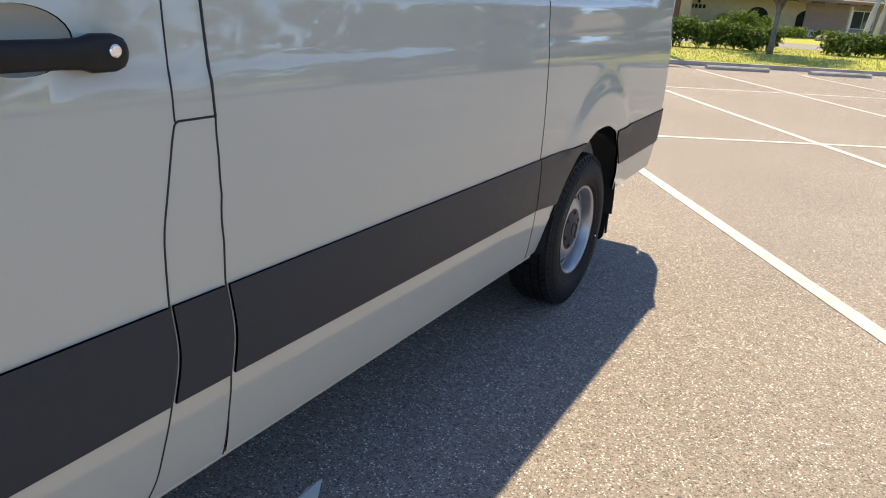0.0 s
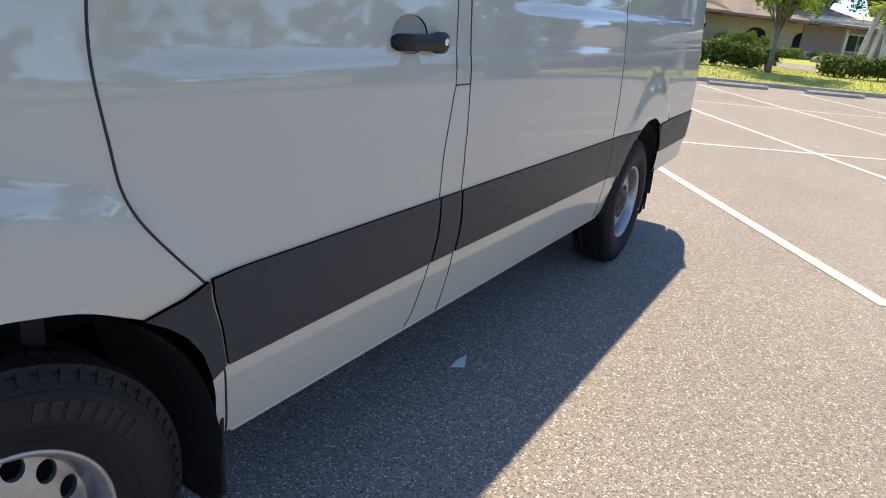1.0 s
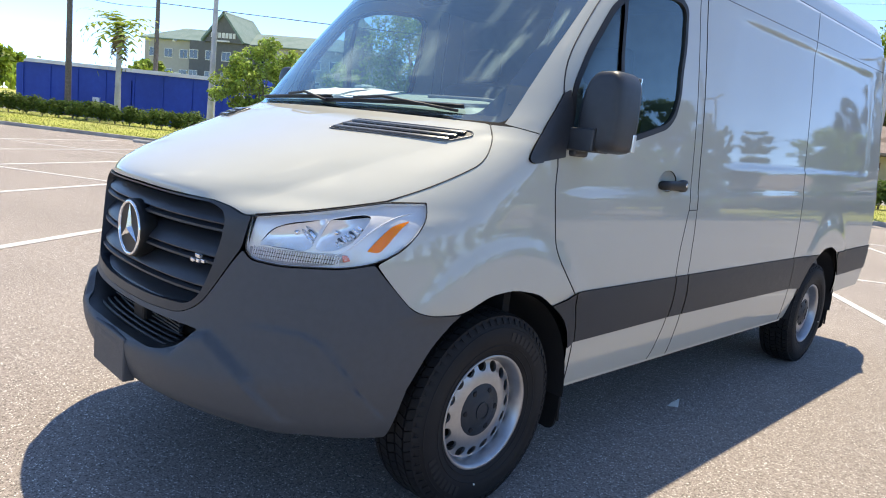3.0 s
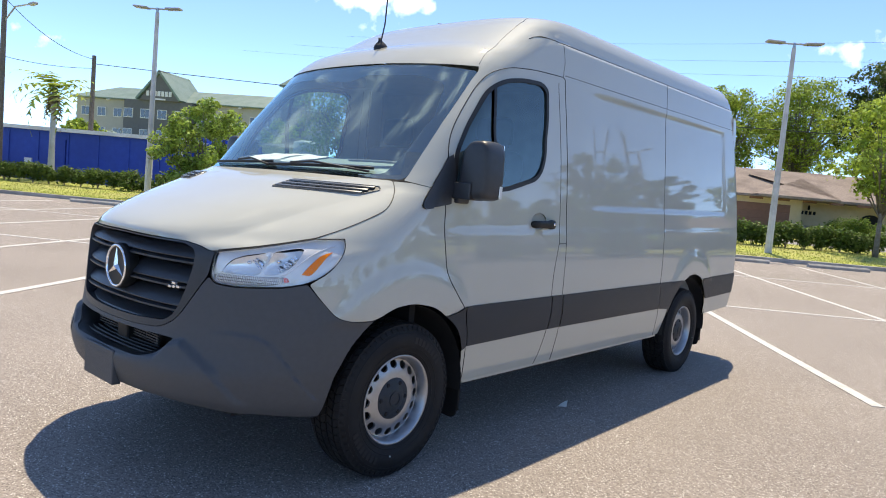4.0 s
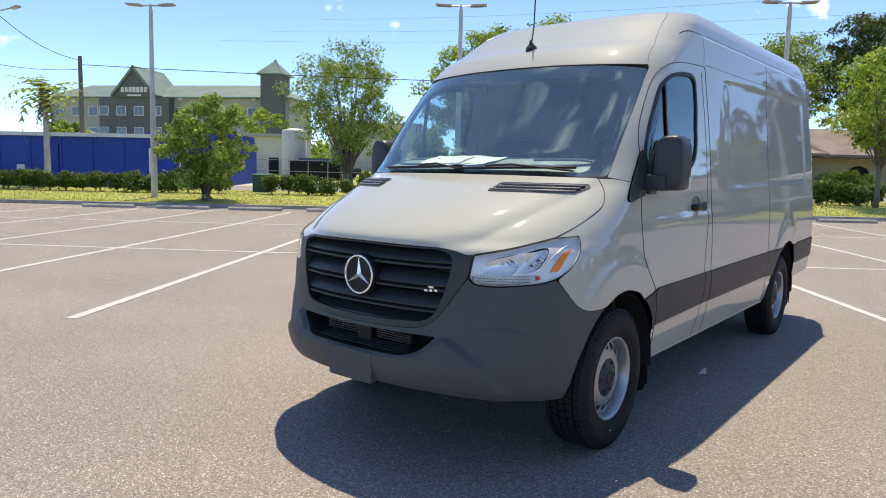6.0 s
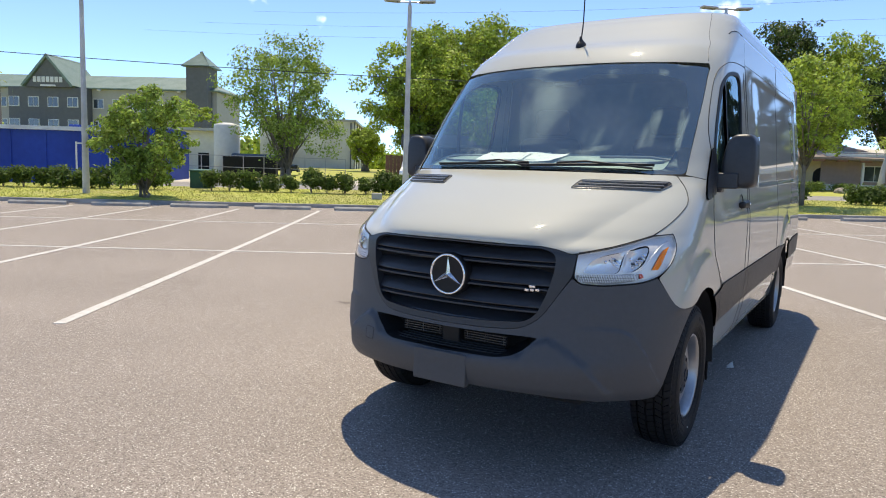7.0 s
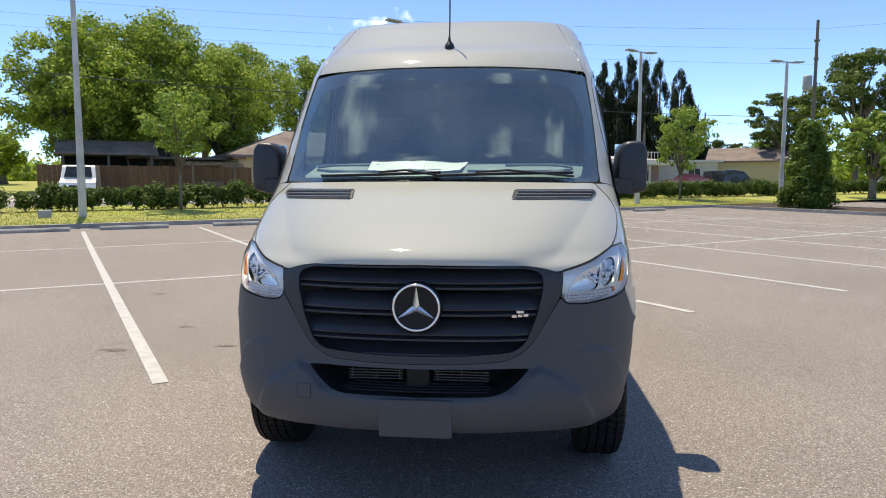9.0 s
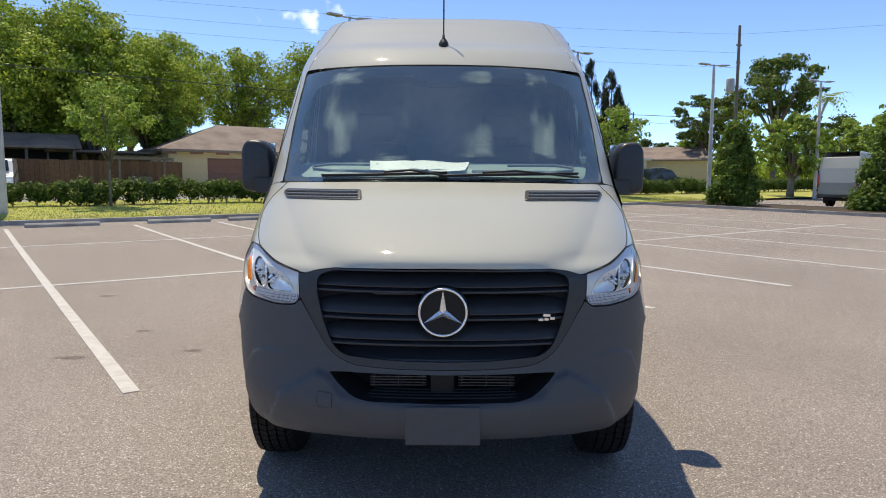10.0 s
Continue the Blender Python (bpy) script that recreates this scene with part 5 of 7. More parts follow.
part("whip", tube(bmesh.new(), [ap + np.array([0, .0, .05]), ap + np.array([0, .02, .15]), ap + np.array([0, .03, .5])], .0045, 6), SEAL, ant)

# cab: dash, papers, wheel, seats, mirror pod
bm = bmesh.new()
n = 40
rows_ = []
for i in range(n + 1):
    x = -.80 + 1.6 * i / n
    yb = front_y(abs(x), 1.47) + .03
    prof = ((yb, 1.44), (yb + .02, 1.472), (yb + .10, 1.498), (yb + .22, 1.535), (yb + .33, 1.556), (yb + .40, 1.552), (yb + .44, 1.50), (yb + .44, 1.35), (yb + .40, 1.10))
    rows_.append([bm.verts.new((x, y, z)) for y, z in prof])
for a, b in zip(rows_, rows_[1:]):
    for j in range(len(a) - 1):
        bm.faces.new((a[j], b[j], b[j + 1], a[j + 1]))
bmesh.ops.recalc_face_normals(bm, faces=bm.faces)
dash = part("dashboard", bm, DASH, van, "grey dashboard", smooth=True)
for sgn in (1, -1):
    pts = [(sgn * x, front_y(x, 1.47) + .08 + d, 1.50 + .29 * (d - .03)) for x, d in ((.15, .06), (.40, .05), (.60, .06), (.70, .09), (.72, .14), (.62, .18), (.35, .17))]
    part("air_duct", tube(bmesh.new(), pts, .007, 5), LINER, dash, smooth=True)
for k, (px, py, rot, w, h) in enumerate(((-.24, 1.055, 6, .30, .24), (-.02, 1.05, -8, .30, .22), (-.13, 1.065, 3, .28, .216))):
    bm = bmesh.new()
    mm = Matrix.Translation((px, py, 1.532 + .004 * k)) @ Matrix.Rotation(radians(14), 4, "X") @ Matrix.Rotation(radians(rot), 4, "Z")
    g2 = [[bm.verts.new(mm @ Vector((w * (i / 8 - .5), h * (j / 5 - .5), .016 * (i / 8 - .5) ** 2 * (3 - 2 * k) + .004 * math.sin(i * .8 + j + k)))) for j in range(6)] for i in range(9)]
    for i in range(8):
        for j in range(5):
            bm.faces.new((g2[i][j], g2[i + 1][j], g2[i + 1][j + 1], g2[i][j + 1]))
    part("paper_sheet", bm, PAPER, van, "loose white paper sheets on the dashboard", smooth=True)
bm = bmesh.new()
lathe(bm, [(.195 + .014 * math.cos(t), .014 * math.sin(t)) for t in np.linspace(0, 2 * math.pi, 9)], "z", seg=36, m=pose(.40, 1.48, 1.40, 62))
for a in (0, 120, 240):
    tube(bm, [pose(.40, 1.48, 1.40, 62) @ Vector((0, 0, -.02)), pose(.40, 1.48, 1.40, 62) @ Vector((.19 * math.cos(radians(a + 90)), .19 * math.sin(radians(a + 90)), 0))], .018, 6)
part("steering_wheel", bm, SEAT, van, "black steering wheel", smooth=True)
for x in (-.48, .42):
    bm = bmesh.new()
    box(bm, x - .25, x + .25, 1.75, 2.25, .95, 1.12, .06, seg=3)
    box(bm, x - .24, x + .24, 2.18, 2.34, 1.08, 1.72, .06, seg=3)
    box(bm, x - .14, x + .14, 2.24, 2.34, 1.74, 1.94, .05, seg=3)
    part("seat", bm, SEAT, van, "dark cloth cab seat", smooth=True)
part("mirror_pod", boxed(-.09, .09, 1.36, 1.42, 1.99, 2.055, .02), SEAL, van, "black sensor pod behind the glass")
for s in (1, -1):
    part("inner_fender", boxed(s * .78 - .18, s * .78 + .18, .80, 1.55, .905, .93), DARK, van)
part("firewall", boxed(-.86, .86, 1.12, 1.16, .60, 1.40), DARK, van)
part("cab_floor", boxed(-.955, .955, 1.50, 2.50, .58, .64), DARK, van)
for s in (1, -1):
    part("sill_box", boxed(s * .885 - .055, s * .885 + .055, 1.52, 4.12, .44, .50), DARK, van)
part("headliner", boxed(-.74, .74, 1.66, 2.46, 2.145, 2.175), LINER, van)
part("overhead_shelf", boxed(-.60, .60, 1.50, 1.80, 2.085, 2.15, .01), LINER, van)


# ---- surroundings ----
SIDE, CORNER, NOSE = (3.27, -1.6), (1.5, -2.75), (.2, -2.65)     # three stations of the plan


def polar(az, d, up=0.0, station=CORNER):
    """A place by compass angle (from +y towards +x) and distance from a station."""
    x, y = station[0] + d * math.sin(radians(az)), station[1] + d * math.cos(radians(az))
    return (x, y, float(land(x, y)) + up)


def on_land(x, y, up=0.0):
    return (x, y, float(land(x, y)) + up)


def leaf_cloud(rng, centers, radii, n, size, droop=0.0, squash=.8, shell=.55, aspect=.55):
    """Many small folded leaves about the given lobes."""
    c = np.array(centers, float)
    r = np.array(radii, float)
    k = rng.choice(len(c), n, p=r ** 2 / np.sum(r ** 2))
    d = rng.normal(size=(n, 3))
    d /= np.linalg.norm(d, axis=1, keepdims=True)
    rad = r[k] * (shell + (1 - shell) * rng.random(n) ** .5) * (1 + .24 * rng.normal(size=n))
    p = c[k] + d * rad[:, None] * np.array([1, 1, squash])
    nrm = d + rng.normal(size=(n, 3)) * .7 + np.array([0, 0, .5])
    nrm /= np.linalg.norm(nrm, axis=1, keepdims=True)
    t = np.cross(nrm, rng.normal(size=(n, 3)))
    t[:, 2] -= droop
    t /= np.linalg.norm(t, axis=1, keepdims=True)
    b = np.cross(nrm, t)
    s = size * (.6 + .8 * rng.random(n))[:, None]
    v = np.empty((n, 4, 3))
    v[:, 0] = p - t * s
    v[:, 1] = p + b * s * aspect + nrm * s * .15
    v[:, 2] = p + t * s
    v[:, 3] = p - b * s * aspect + nrm * s * .15
    return v.reshape(-1, 3), np.arange(n * 4).reshape(n, 4)


def leaf_mesh(name, v, f, mat):
    me = bpy.data.meshes.new(name)
    me.vertices.add(len(v))
    me.vertices.foreach_set("co", v.astype(np.float32).ravel())
    me.loops.add(f.size)
    me.loops.foreach_set("vertex_index", f.astype(np.int32).ravel())
    me.polygons.add(len(f))
    me.polygons.foreach_set("loop_start", np.arange(0, f.size, f.shape[1], dtype=np.int32))
    me.update(calc_edges=True)
    me.materials.append(mat)
    return me


def tree(at, height, spread, base, leaves, size, mat, label, seed, trunk=.18, lobes=16, stems=1, lean=0.0, squash=.75, category="tree", bark=None, droop=0.0, flat=1.0, tuft=9):
    """Tapered trunk, limbs to lobes of small leaves, ragged outline."""
    rng = np.random.default_rng(seed)
    e = thing("tree", label, category, at)
    cz, hz = (base + height) / 2, (height - base) / 2
    cs, rs = [], []
    for k in range(lobes):
        a = 2.399 * k + rng.random() * .5
        zf = -1 + 2 * (k + .5) / lobes
        ring = math.sqrt(max(0, 1 - zf * zf)) * .72
        q = ring * (.45 + .75 * rng.random())
        cs.append((q * spread * math.cos(a) + lean * (zf + 1), q * spread * math.sin(a), cz + zf * hz * .72 * flat))
        rs.append(min(spread, hz) * (.20 + .24 * rng.random()))
    # each lobe is a handful of tight tufts, with shade between them
    tufts, tr = [], []
    for c, r in zip(cs, rs):
        for j in range(tuft):
            d = rng.normal(size=3) + np.array([0, 0, .35])
            d /= np.linalg.norm(d)
            tufts.append(np.array(c) + d * r * (.55 + .5 * rng.random()) * np.array([1, 1, squash]))
            tr.append(r * (.24 + .26 * rng.random()))
    v, f = leaf_cloud(rng, tufts, tr, leaves, size, droop, squash, .6)
    crown = new("crown", leaf_mesh("crown", v, f, mat))
    crown.parent = e
    bm = bmesh.new()
    for s in range(stems):
        off = Vector(((s - (stems - 1) / 2) * trunk * 3.0, 0, 0))
        top = Vector((lean * .8 + off.x * 1.5, 0, cz))
        pts = [off, off + Vector((lean * .15, .05 * s, base * .5)), off + Vector((lean * .4, .0, base)), top]
        tube(bm, pts, trunk, 8, radii=[trunk * 1.25, trunk, trunk * .8, trunk * .35])
        for k, c in enumerate(cs):
            if k % stems == s:
                st = off + Vector((lean * .3, 0, base * (.7 + .25 * rng.random())))
                mid = st.lerp(Vector(c), .55) + Vector((0, 0, .08 * height))
                tube(bm, [st, mid, c], trunk * .3, 5, radii=[trunk * .42, trunk * .26, trunk * .08])
    part("trunk", bm, bark or BARK, e, smooth=True)
    return e


def lamp_post(at, turn, height=7.5):
    e = thing("parking_lamp", "tall grey concrete lamp post with two flat lamp heads", "street lamp", at, turn, "lamp posts of the lot")
    bm = bmesh.new()
    lathe(bm, [(.135, -.3), (.13, .0), (.10, height * .5), (.072, height - .15), (.0001, height - .15)], "z", seg=10)
    part("pole", bm, GALV, e)
    bm = bmesh.new()
    lathe(bm, [(.05, height - .16), (.05, height + .02), (.0001, height + .03)], "z", seg=10)
    tube(bm, [(-.42, 0, height - .02), (.42, 0, height - .02)], .03, 6)
    part("bracket", bm, STEEL, e)
    for s in (1, -1):
        b = boxed(-.31, .31, -.16, .16, -.035, .035, .03, pose(s * .66, 0, height + .01, 0, -s * 3, 0))
        h = part("lamp_head", b, LAMP_GREY, e, "flat grey lamp head")
        part("lamp_lens", boxed(-.22, .22, -.11, .11, -.045, -.034, .003, pose(s * .66, 0, height + .01, 0, -s * 3, 0)), VENT, h)
    return e


LAMP_GREY = material("lamp_head_grey", (.34, .34, .34), (.38, .38, .38), scale=9, rough=.5)
for u, v in ((-12.6, 23.2), (-.5, 23.2), (11.35, 22.6), (24.2, 22.6)):
    lamp_post(uv(u, v, .15), 35 - 90 + 90)
lamp_post(polar(21.2, 40.5, 0, NOSE), 20)
lamp_post(polar(28.6, 50, 0, NOSE), 20)

# hedge of separate shrubs along the verge
shrubs = []
for k in range(5):
    rng = np.random.default_rng(40 + k)
    cs = [(rng.normal() * .22, rng.normal() * .16, .26 + .50 * rng.random()) for _ in range(11)]
    v, f = leaf_cloud(rng, cs, [.20 + .13 * rng.random() for _ in cs], 1500, .060, 0, .9, .45)
    shrubs.append(leaf_mesh("shrub", v, f, LEAF_HEDGE))
stem_bm = bmesh.new()
for k in range(4):
    tube(stem_bm, [(0, 0, -.05), (.08 * math.cos(k * 1.6), .08 * math.sin(k * 1.6), .4)], .012, 4)
stem_me = bpy.data.meshes.new("stem")
stem_bm.to_mesh(stem_me)
stem_bm.free()
stem_me.materials.append(BARK)
rr = random.Random(3)
u = -34.0
while u < 62:
    gap = 17.2 < u < 19.4 or -10.7 < u < -9.4
    if not gap:
        e = thing("hedge_shrub", "dense green hedge shrub on the grass verge", "shrub", uv(u, 26.3 + rr.uniform(-.15, .15), .2), rr.uniform(0, 360), "shrubs of the hedge")
        sc = rr.uniform(.84, 1.06) if u < -1.5 else rr.uniform(.95, 1.12)
        e.matrix_basis = e.matrix_basis @ Matrix.Diagonal((sc, sc, sc * rr.uniform(.9, 1.1), 1))
        a = new("leaves", shrubs[rr.randrange(5)])
        a.parent = e
        b = new("stem", stem_me)
        b.parent = e
    u += rr.uniform(.66, .9) if u < -1.5 else rr.uniform(.56, .78)

# young trees on the verge
tree(polar(-56.0, 26.8, .15), 4.3, 2.15, .25, 12000, .07, LEAF_LIGHT, "bushy young tree with light green leaves on the verge", 11, .06, 20, 3)
tree(polar(-26.2, 28.0, .15, NOSE), 4.6, 1.75, 1.9, 4200, .075, LEAF_LIGHT, "slender young tree with airy light green crown", 12, .05, 18)
tree(on_land(-1.0, 29.8, .15), 6.4, 2.5, 1.9, 7500, .085, LEAF_OAK, "young oak on the verge with a round green crown", 13, .09, 24)
tree(on_land(10.2, 37.5, .15), 5.6, 1.8, 1.6, 4200, .09, LEAF_LIGHT, "young tree with light green leaves on the verge", 14, .06, 18)
# clipped cone shrubs on the kerbed island
for (x, y, h, r, sd) in ((14.3, 30.6, 4.2, 1.42, 21), (18.9, 26.4, 3.6, 1.45, 22)):
    rng = np.random.default_rng(sd)
    e = thing("cone_shrub", "dense dark green cone-shaped shrub on a mulch island", "shrub", on_land(x, y, .1), 0, "cone shrubs on the island")
    cs, rs = [], []
    for k in range(90):
        t = rng.random() ** 1.5
        a = rng.random() * 6.28
        w = r * (1 - .72 * t)
        cs.append((w * .68 * math.cos(a), w * .68 * math.sin(a), .25 + t * (h - .5)))
        rs.append(.38 * (1 - .45 * t))
    v, f = leaf_cloud(rng, cs, rs, 14000, .08, 0, 1.0, .5)
    c = new("crown", leaf_mesh("crown", v, f, LEAF_CONE))
    c.parent = e
    bm = bmesh.new()
    tube(bm, [(0, 0, -.1), (0, 0, h * .8)], .05, 6)
    part("trunk", bm, BARK, e)

# woods behind
OAK = "large spreading tree with dense green crown"
big = ((-33.2, 53, 11.7, 4.6, 1.6, 9000, 1), (-27.6, 55, 13.0, 5.6, 2.2, 10000, 2), (-30.6, 58, 13.6, 5.2, 2.0, 7000, 13), (-23.0, 58, 11.5, 4.2, 1.8, 6000, 14), (-38.2, 70, 4.6, 2.0, .6, 2200, 3), (-21.5, 66, 13.4, 5.0, 3.2, 7000, 4),
       (-16.2, 72, 13.4, 4.8, 3.0, 6000, 5), (-11.0, 76, 14.8, 5.2, 3.5, 6000, 6), (-24.5, 74, 12.5, 5.0, 3.0, 5000, 7))
for az, d, h, r, b, n, sd in big:
    tree(polar(az, d, 0, NOSE), h, r, b, int(n * 3.6), .125, LEAF_OAK, OAK, 100 + sd, .38, 44, 2 if sd < 3 else 1)
for az, d, h, r, b, n, sd in ((-6.5, 74, 16.2, 4.8, 4, 5500, 8), (-2.8, 78, 15.0, 4.6, 4, 5000, 9), (.4, 82, 13.2, 4.2, 3.5, 4500, 10), (3.0, 84, 9.0, 3.4, 2.0, 3000, 11), (-4.5, 62, 9.0, 3.6, 2, 4000, 12)):
    tree(polar(az, d), h, r, b, int(n * 3.0), .14, LEAF_DARK if sd in (8, 10) else LEAF_OAK, OAK, 100 + sd, .34, 36)
tree(polar(-45.4, 45), 9.4, 3.7, .9, 20000, .085, LEAF_LIGHT, "tall airy tree with fine light green leaves and two trunks", 31, .16, 30, 2)
for az, d, h, r, sd in ((-52.5, 82, 7.2, 4.0, 41), (-56.5, 84, 6.0, 3.6, 42), (-76.0, 34, 3.8, 1.7, 43), (-66.8, 66, 4.6, 2.2, 44)):
    tree(polar(az, d), h, r, 1.2, 3500, .16, LEAF_OAK, "low round green tree beside the buildings", 100 + sd, .15, 18)
for az, d, h, r, sd, m in ((25.6, 50, 5.6, 3.0, 51, LEAF_LIGHT), (30.0, 58, 6.2, 3.4, 52, LEAF_LIGHT), (33.5, 56, 7.0, 3.8, 53, LEAF_LIGHT), (37.5, 58, 7.0, 3.8, 54, LEAF_OAK), (16.5, 105, 6.4, 5.0, 55, LEAF_DARK),
                         (19.3, 100, 7.4, 4.6, 56, LEAF_OAK), (14.6, 110, 6.0, 4.0, 57, LEAF_OAK), (28.0, 72, 7.4, 4.0, 58, LEAF_DARK), (22.4, 84, 9.6, 3.4, 59, LEAF_OAK),
                         (44, 62, 8, 4.5, 60, LEAF_OAK), (52, 66, 9, 4.8, 61, LEAF_OAK), (61, 64, 8, 4.5, 62, LEAF_DARK), (70, 66, 9, 5, 63, LEAF_OAK), (80, 64, 8, 4.5, 64, LEAF_OAK), (91, 66, 9, 5, 65, LEAF_DARK), (104, 64, 9, 5, 66, LEAF_OAK), (120, 66, 9, 5, 67, LEAF_OAK)):
    tree(polar(az, d), h, r, 1.4, 5200, .15, m, "broad green tree at the edge of the lot", 100 + sd, .22, 20)
# far woods that close the horizon
rng = np.random.default_rng(77)
cs, rs = [], []
for k in range(620):
    a, d = 2 * math.pi * (k + rng.random()) / 620, 150 + 45 * rng.random()
    r_ = 2.2 + 2.6 * rng.random()
    x, y = d * math.sin(a), d * math.cos(a)
    cs.append((x, y, float(land(x, y)) + .55 * r_ + 1.6 * rng.random()))
    rs.append(r_)
v, f = leaf_cloud(rng, cs, rs, 60000, .85, 0, .8, .5)
tagged(new("far_woods", leaf_mesh("far_woods", v, f, LEAF_OAK)), "distant belt of green trees along the horizon", "woods", kind="stuff")
# umbrella pine
tree(polar(25.8, 80, 0, NOSE), 14.2, 5.4, 6.6, 14000, .15, LEAF_PINE, "tall pine with a rounded open crown", 71, .26, 34, 1, .2, .6, "pine", tuft=6)
tree(polar(21.2, 86, 0, NOSE), 11.0, 5.0, 3.6, 10000, .16, LEAF_PINE, "pine with a ragged crown", 72, .22, 26, 1, -.4, .6, "pine", tuft=6)


def feather_tree(at, height, r, seed):
    """A dark spire of drooping needle sprays."""
    rng = np.random.default_rng(seed)
    e = thing("casuarina", "tall dark feathery casuarina tree", "tree", at, 0, "row of casuarinas")
    cs, rs = [], []
    for k in range(64):
        t = k / 64
        a = rng.random() * 6.28
        w = r * (1 - t) ** .6 * (.3 + .8 * rng.random())
        cs.append((w * math.cos(a), w * math.sin(a), height * (.12 + .86 * t)))
        rs.append(.28 + .70 * (1 - t) * rng.random())
    v, f = leaf_cloud(rng, cs, rs, 9500, .27, -2.0, 1.9, .2, .16)
    c = new("crown", leaf_mesh("crown", v, f, LEAF_FEATHER))
    c.parent = e
    bm = bmesh.new()
    tube(bm, [(0, 0, -.2), (.1, 0, height * .5), (.2, .1, height * .97)], .2, 6, radii=[.26, .16, .03])
    part("trunk", bm, BARK, e)
    return e


for k, (az, d, h) in enumerate(((4.6, 88, 10.5), (5.8, 86, 13.8), (6.9, 88, 15.2), (8.0, 87, 15.0), (9.0, 88, 16.0), (10.1, 86, 15.0), (11.2, 88, 15.4), (12.8, 88, 14.0), (13.4, 90, 12.0), (7.4, 92, 12.5), (9.6, 92, 13))):
    feather_tree(polar(az, d), h, 2.5, 200 + k)


def palm(at, height, seed, lean=0.0, dead=True, r=1.9, count=22):
    rng = random.Random(seed)
    e = thing("palm", "palm tree with arching fronds", "palm", at)
    bm = bmesh.new()
    top = Vector((lean, 0, height))
    tube(bm, [(0, 0, -.2), (lean * .35, 0, height * .5), top], .13, 8, radii=[.19, .14, .12])
    part("trunk", bm, GALV, e, smooth=True)
    bm, bd = bmesh.new(), bmesh.new()
    for k in range(count):
        a = k * 2.399
        el = rng.uniform(-.35, 1.1)
        down = dead and k % 4 == 0
        b = bd if down else bm
        L = r * rng.uniform(.85, 1.15) * (.75 if down else 1)
        prev = None
        for i in range(9):
            t = i / 8
            ang = (-1.0 if down else el) - 1.9 * t * t * (.3 if down else 1)
            out = L * t * math.cos(ang * .5) * (.35 if down else 1)
            z = L * (math.sin(el if not down else -.8) * t - (.75 * t * t if not down else .35 * t))
            p = top + Vector((out * math.cos(a), out * math.sin(a), z))
            side = Vector((-math.sin(a), math.cos(a), 0))
            if prev is not None:
                for s in (1, -1):
                    wd = .42 * math.sin(math.pi * min(1, t + .12)) + .03
                    m1, m2 = prev.lerp(p, .1), prev.lerp(p, .72)
                    q = prev.lerp(p, .9) + side * s * wd + Vector((0, 0, -.28 * wd))
                    b.faces.new([b.verts.new(x) for x in (m1, m2, q)])
            prev = p
    part("fronds", bm, LEAF_PALM, e)
    if dead:
        part("dead_fronds", bd, DEADFROND, e, "hanging dry fronds")
    else:
        bd.free()
    return e


palm(polar(-70.1, 40, 0, SIDE), 4.9, 1, r=2.5, count=34)
palm(polar(27.2, 62, 0, NOSE), 7.6, 2, 2.4, False, 2.0)
palm(uv(33.2, 43.5), 3.6, 3, .5, False, 1.7)
palm(uv(34.6, 44.0), 3.9, 5, .3, False, 1.7)
palm(polar(.2, 52), 3.4, 3, .5, False, 1.5)
palm(polar(1.6, 53), 3.2, 4, -.4, False, 1.4)


def utility_pole(at, height, label, arms=(), turn=0):
    e = thing("utility_pole", label, "utility pole", at, turn)
    bm = bmesh.new()
    tube(bm, [(0, 0, -.3), (0, 0, height)], .14, 8, radii=[.17, .11])
    part("pole", bm, WOODPOLE, e)
    for z, w in arms:
        part("crossarm", boxed(-w, w, -.05, .05, z - .05, z + .05), WOODPOLE, e)
        for s in (-1, -.5, .5, 1):
            bm = bmesh.new()
            lathe(bm, [(.03, z + .05), (.05, z + .10), (.03, z + .16), (.0001, z + .17)], "z", (s * w * .93, 0, 0), seg=8)
            part("insulator", bm, GALV, e)
    return e


p1 = utility_pole(polar(-73.3, 42, 0, SIDE), 10.5, "weathered wooden utility pole with a street light arm")
bm = bmesh.new()
tube(bm, [(0, 0, 8.0), (.9, .2, 8.7), (2.2, .45, 8.75)], .04, 6)
part("light_arm", bm, STEEL, p1)
part("street_light", boxed(2.1, 2.8, .35, .6, 8.68, 8.80, .04), LAMP_GREY, p1)
utility_pole(polar(-67.7, 44, 0, SIDE), 7.2, "weathered wooden utility pole")
p3 = utility_pole(polar(23.0, 62, 0, NOSE), 13.6, "tall wooden utility pole with transformer", ((12.0, .22), (10.6, .18)), 10)
bm = bmesh.new()
lathe(bm, [(.0001, 8.2), (.32, 8.2), (.34, 8.3), (.34, 9.2), (.28, 9.32), (.0001, 9.34)], "z", (-.62, 0, 0), seg=16)
part("transformer", bm, LAMP_GREY, p3, "grey transformer can", smooth=True)
utility_pole(polar(14.9, 120), 11.5, "distant wooden utility pole")


def wire(a, b, sag, r, label="thin black overhead cable"):
    a, b = Vector(a), Vector(b)
    pts = [a.lerp(b, t) - Vector((0, 0, sag * 4 * t * (1 - t))) for t in np.linspace(0, 1, 15)]
    return tagged(mesh_object("overhead_cable", tube(bmesh.new(), pts, r, 4), WIRE), label, "cable", "overhead cables")


def top_of(az, d, h, station=CORNER):
    x, y, z = polar(az, d, 0, station)
    return (x, y, z + h)


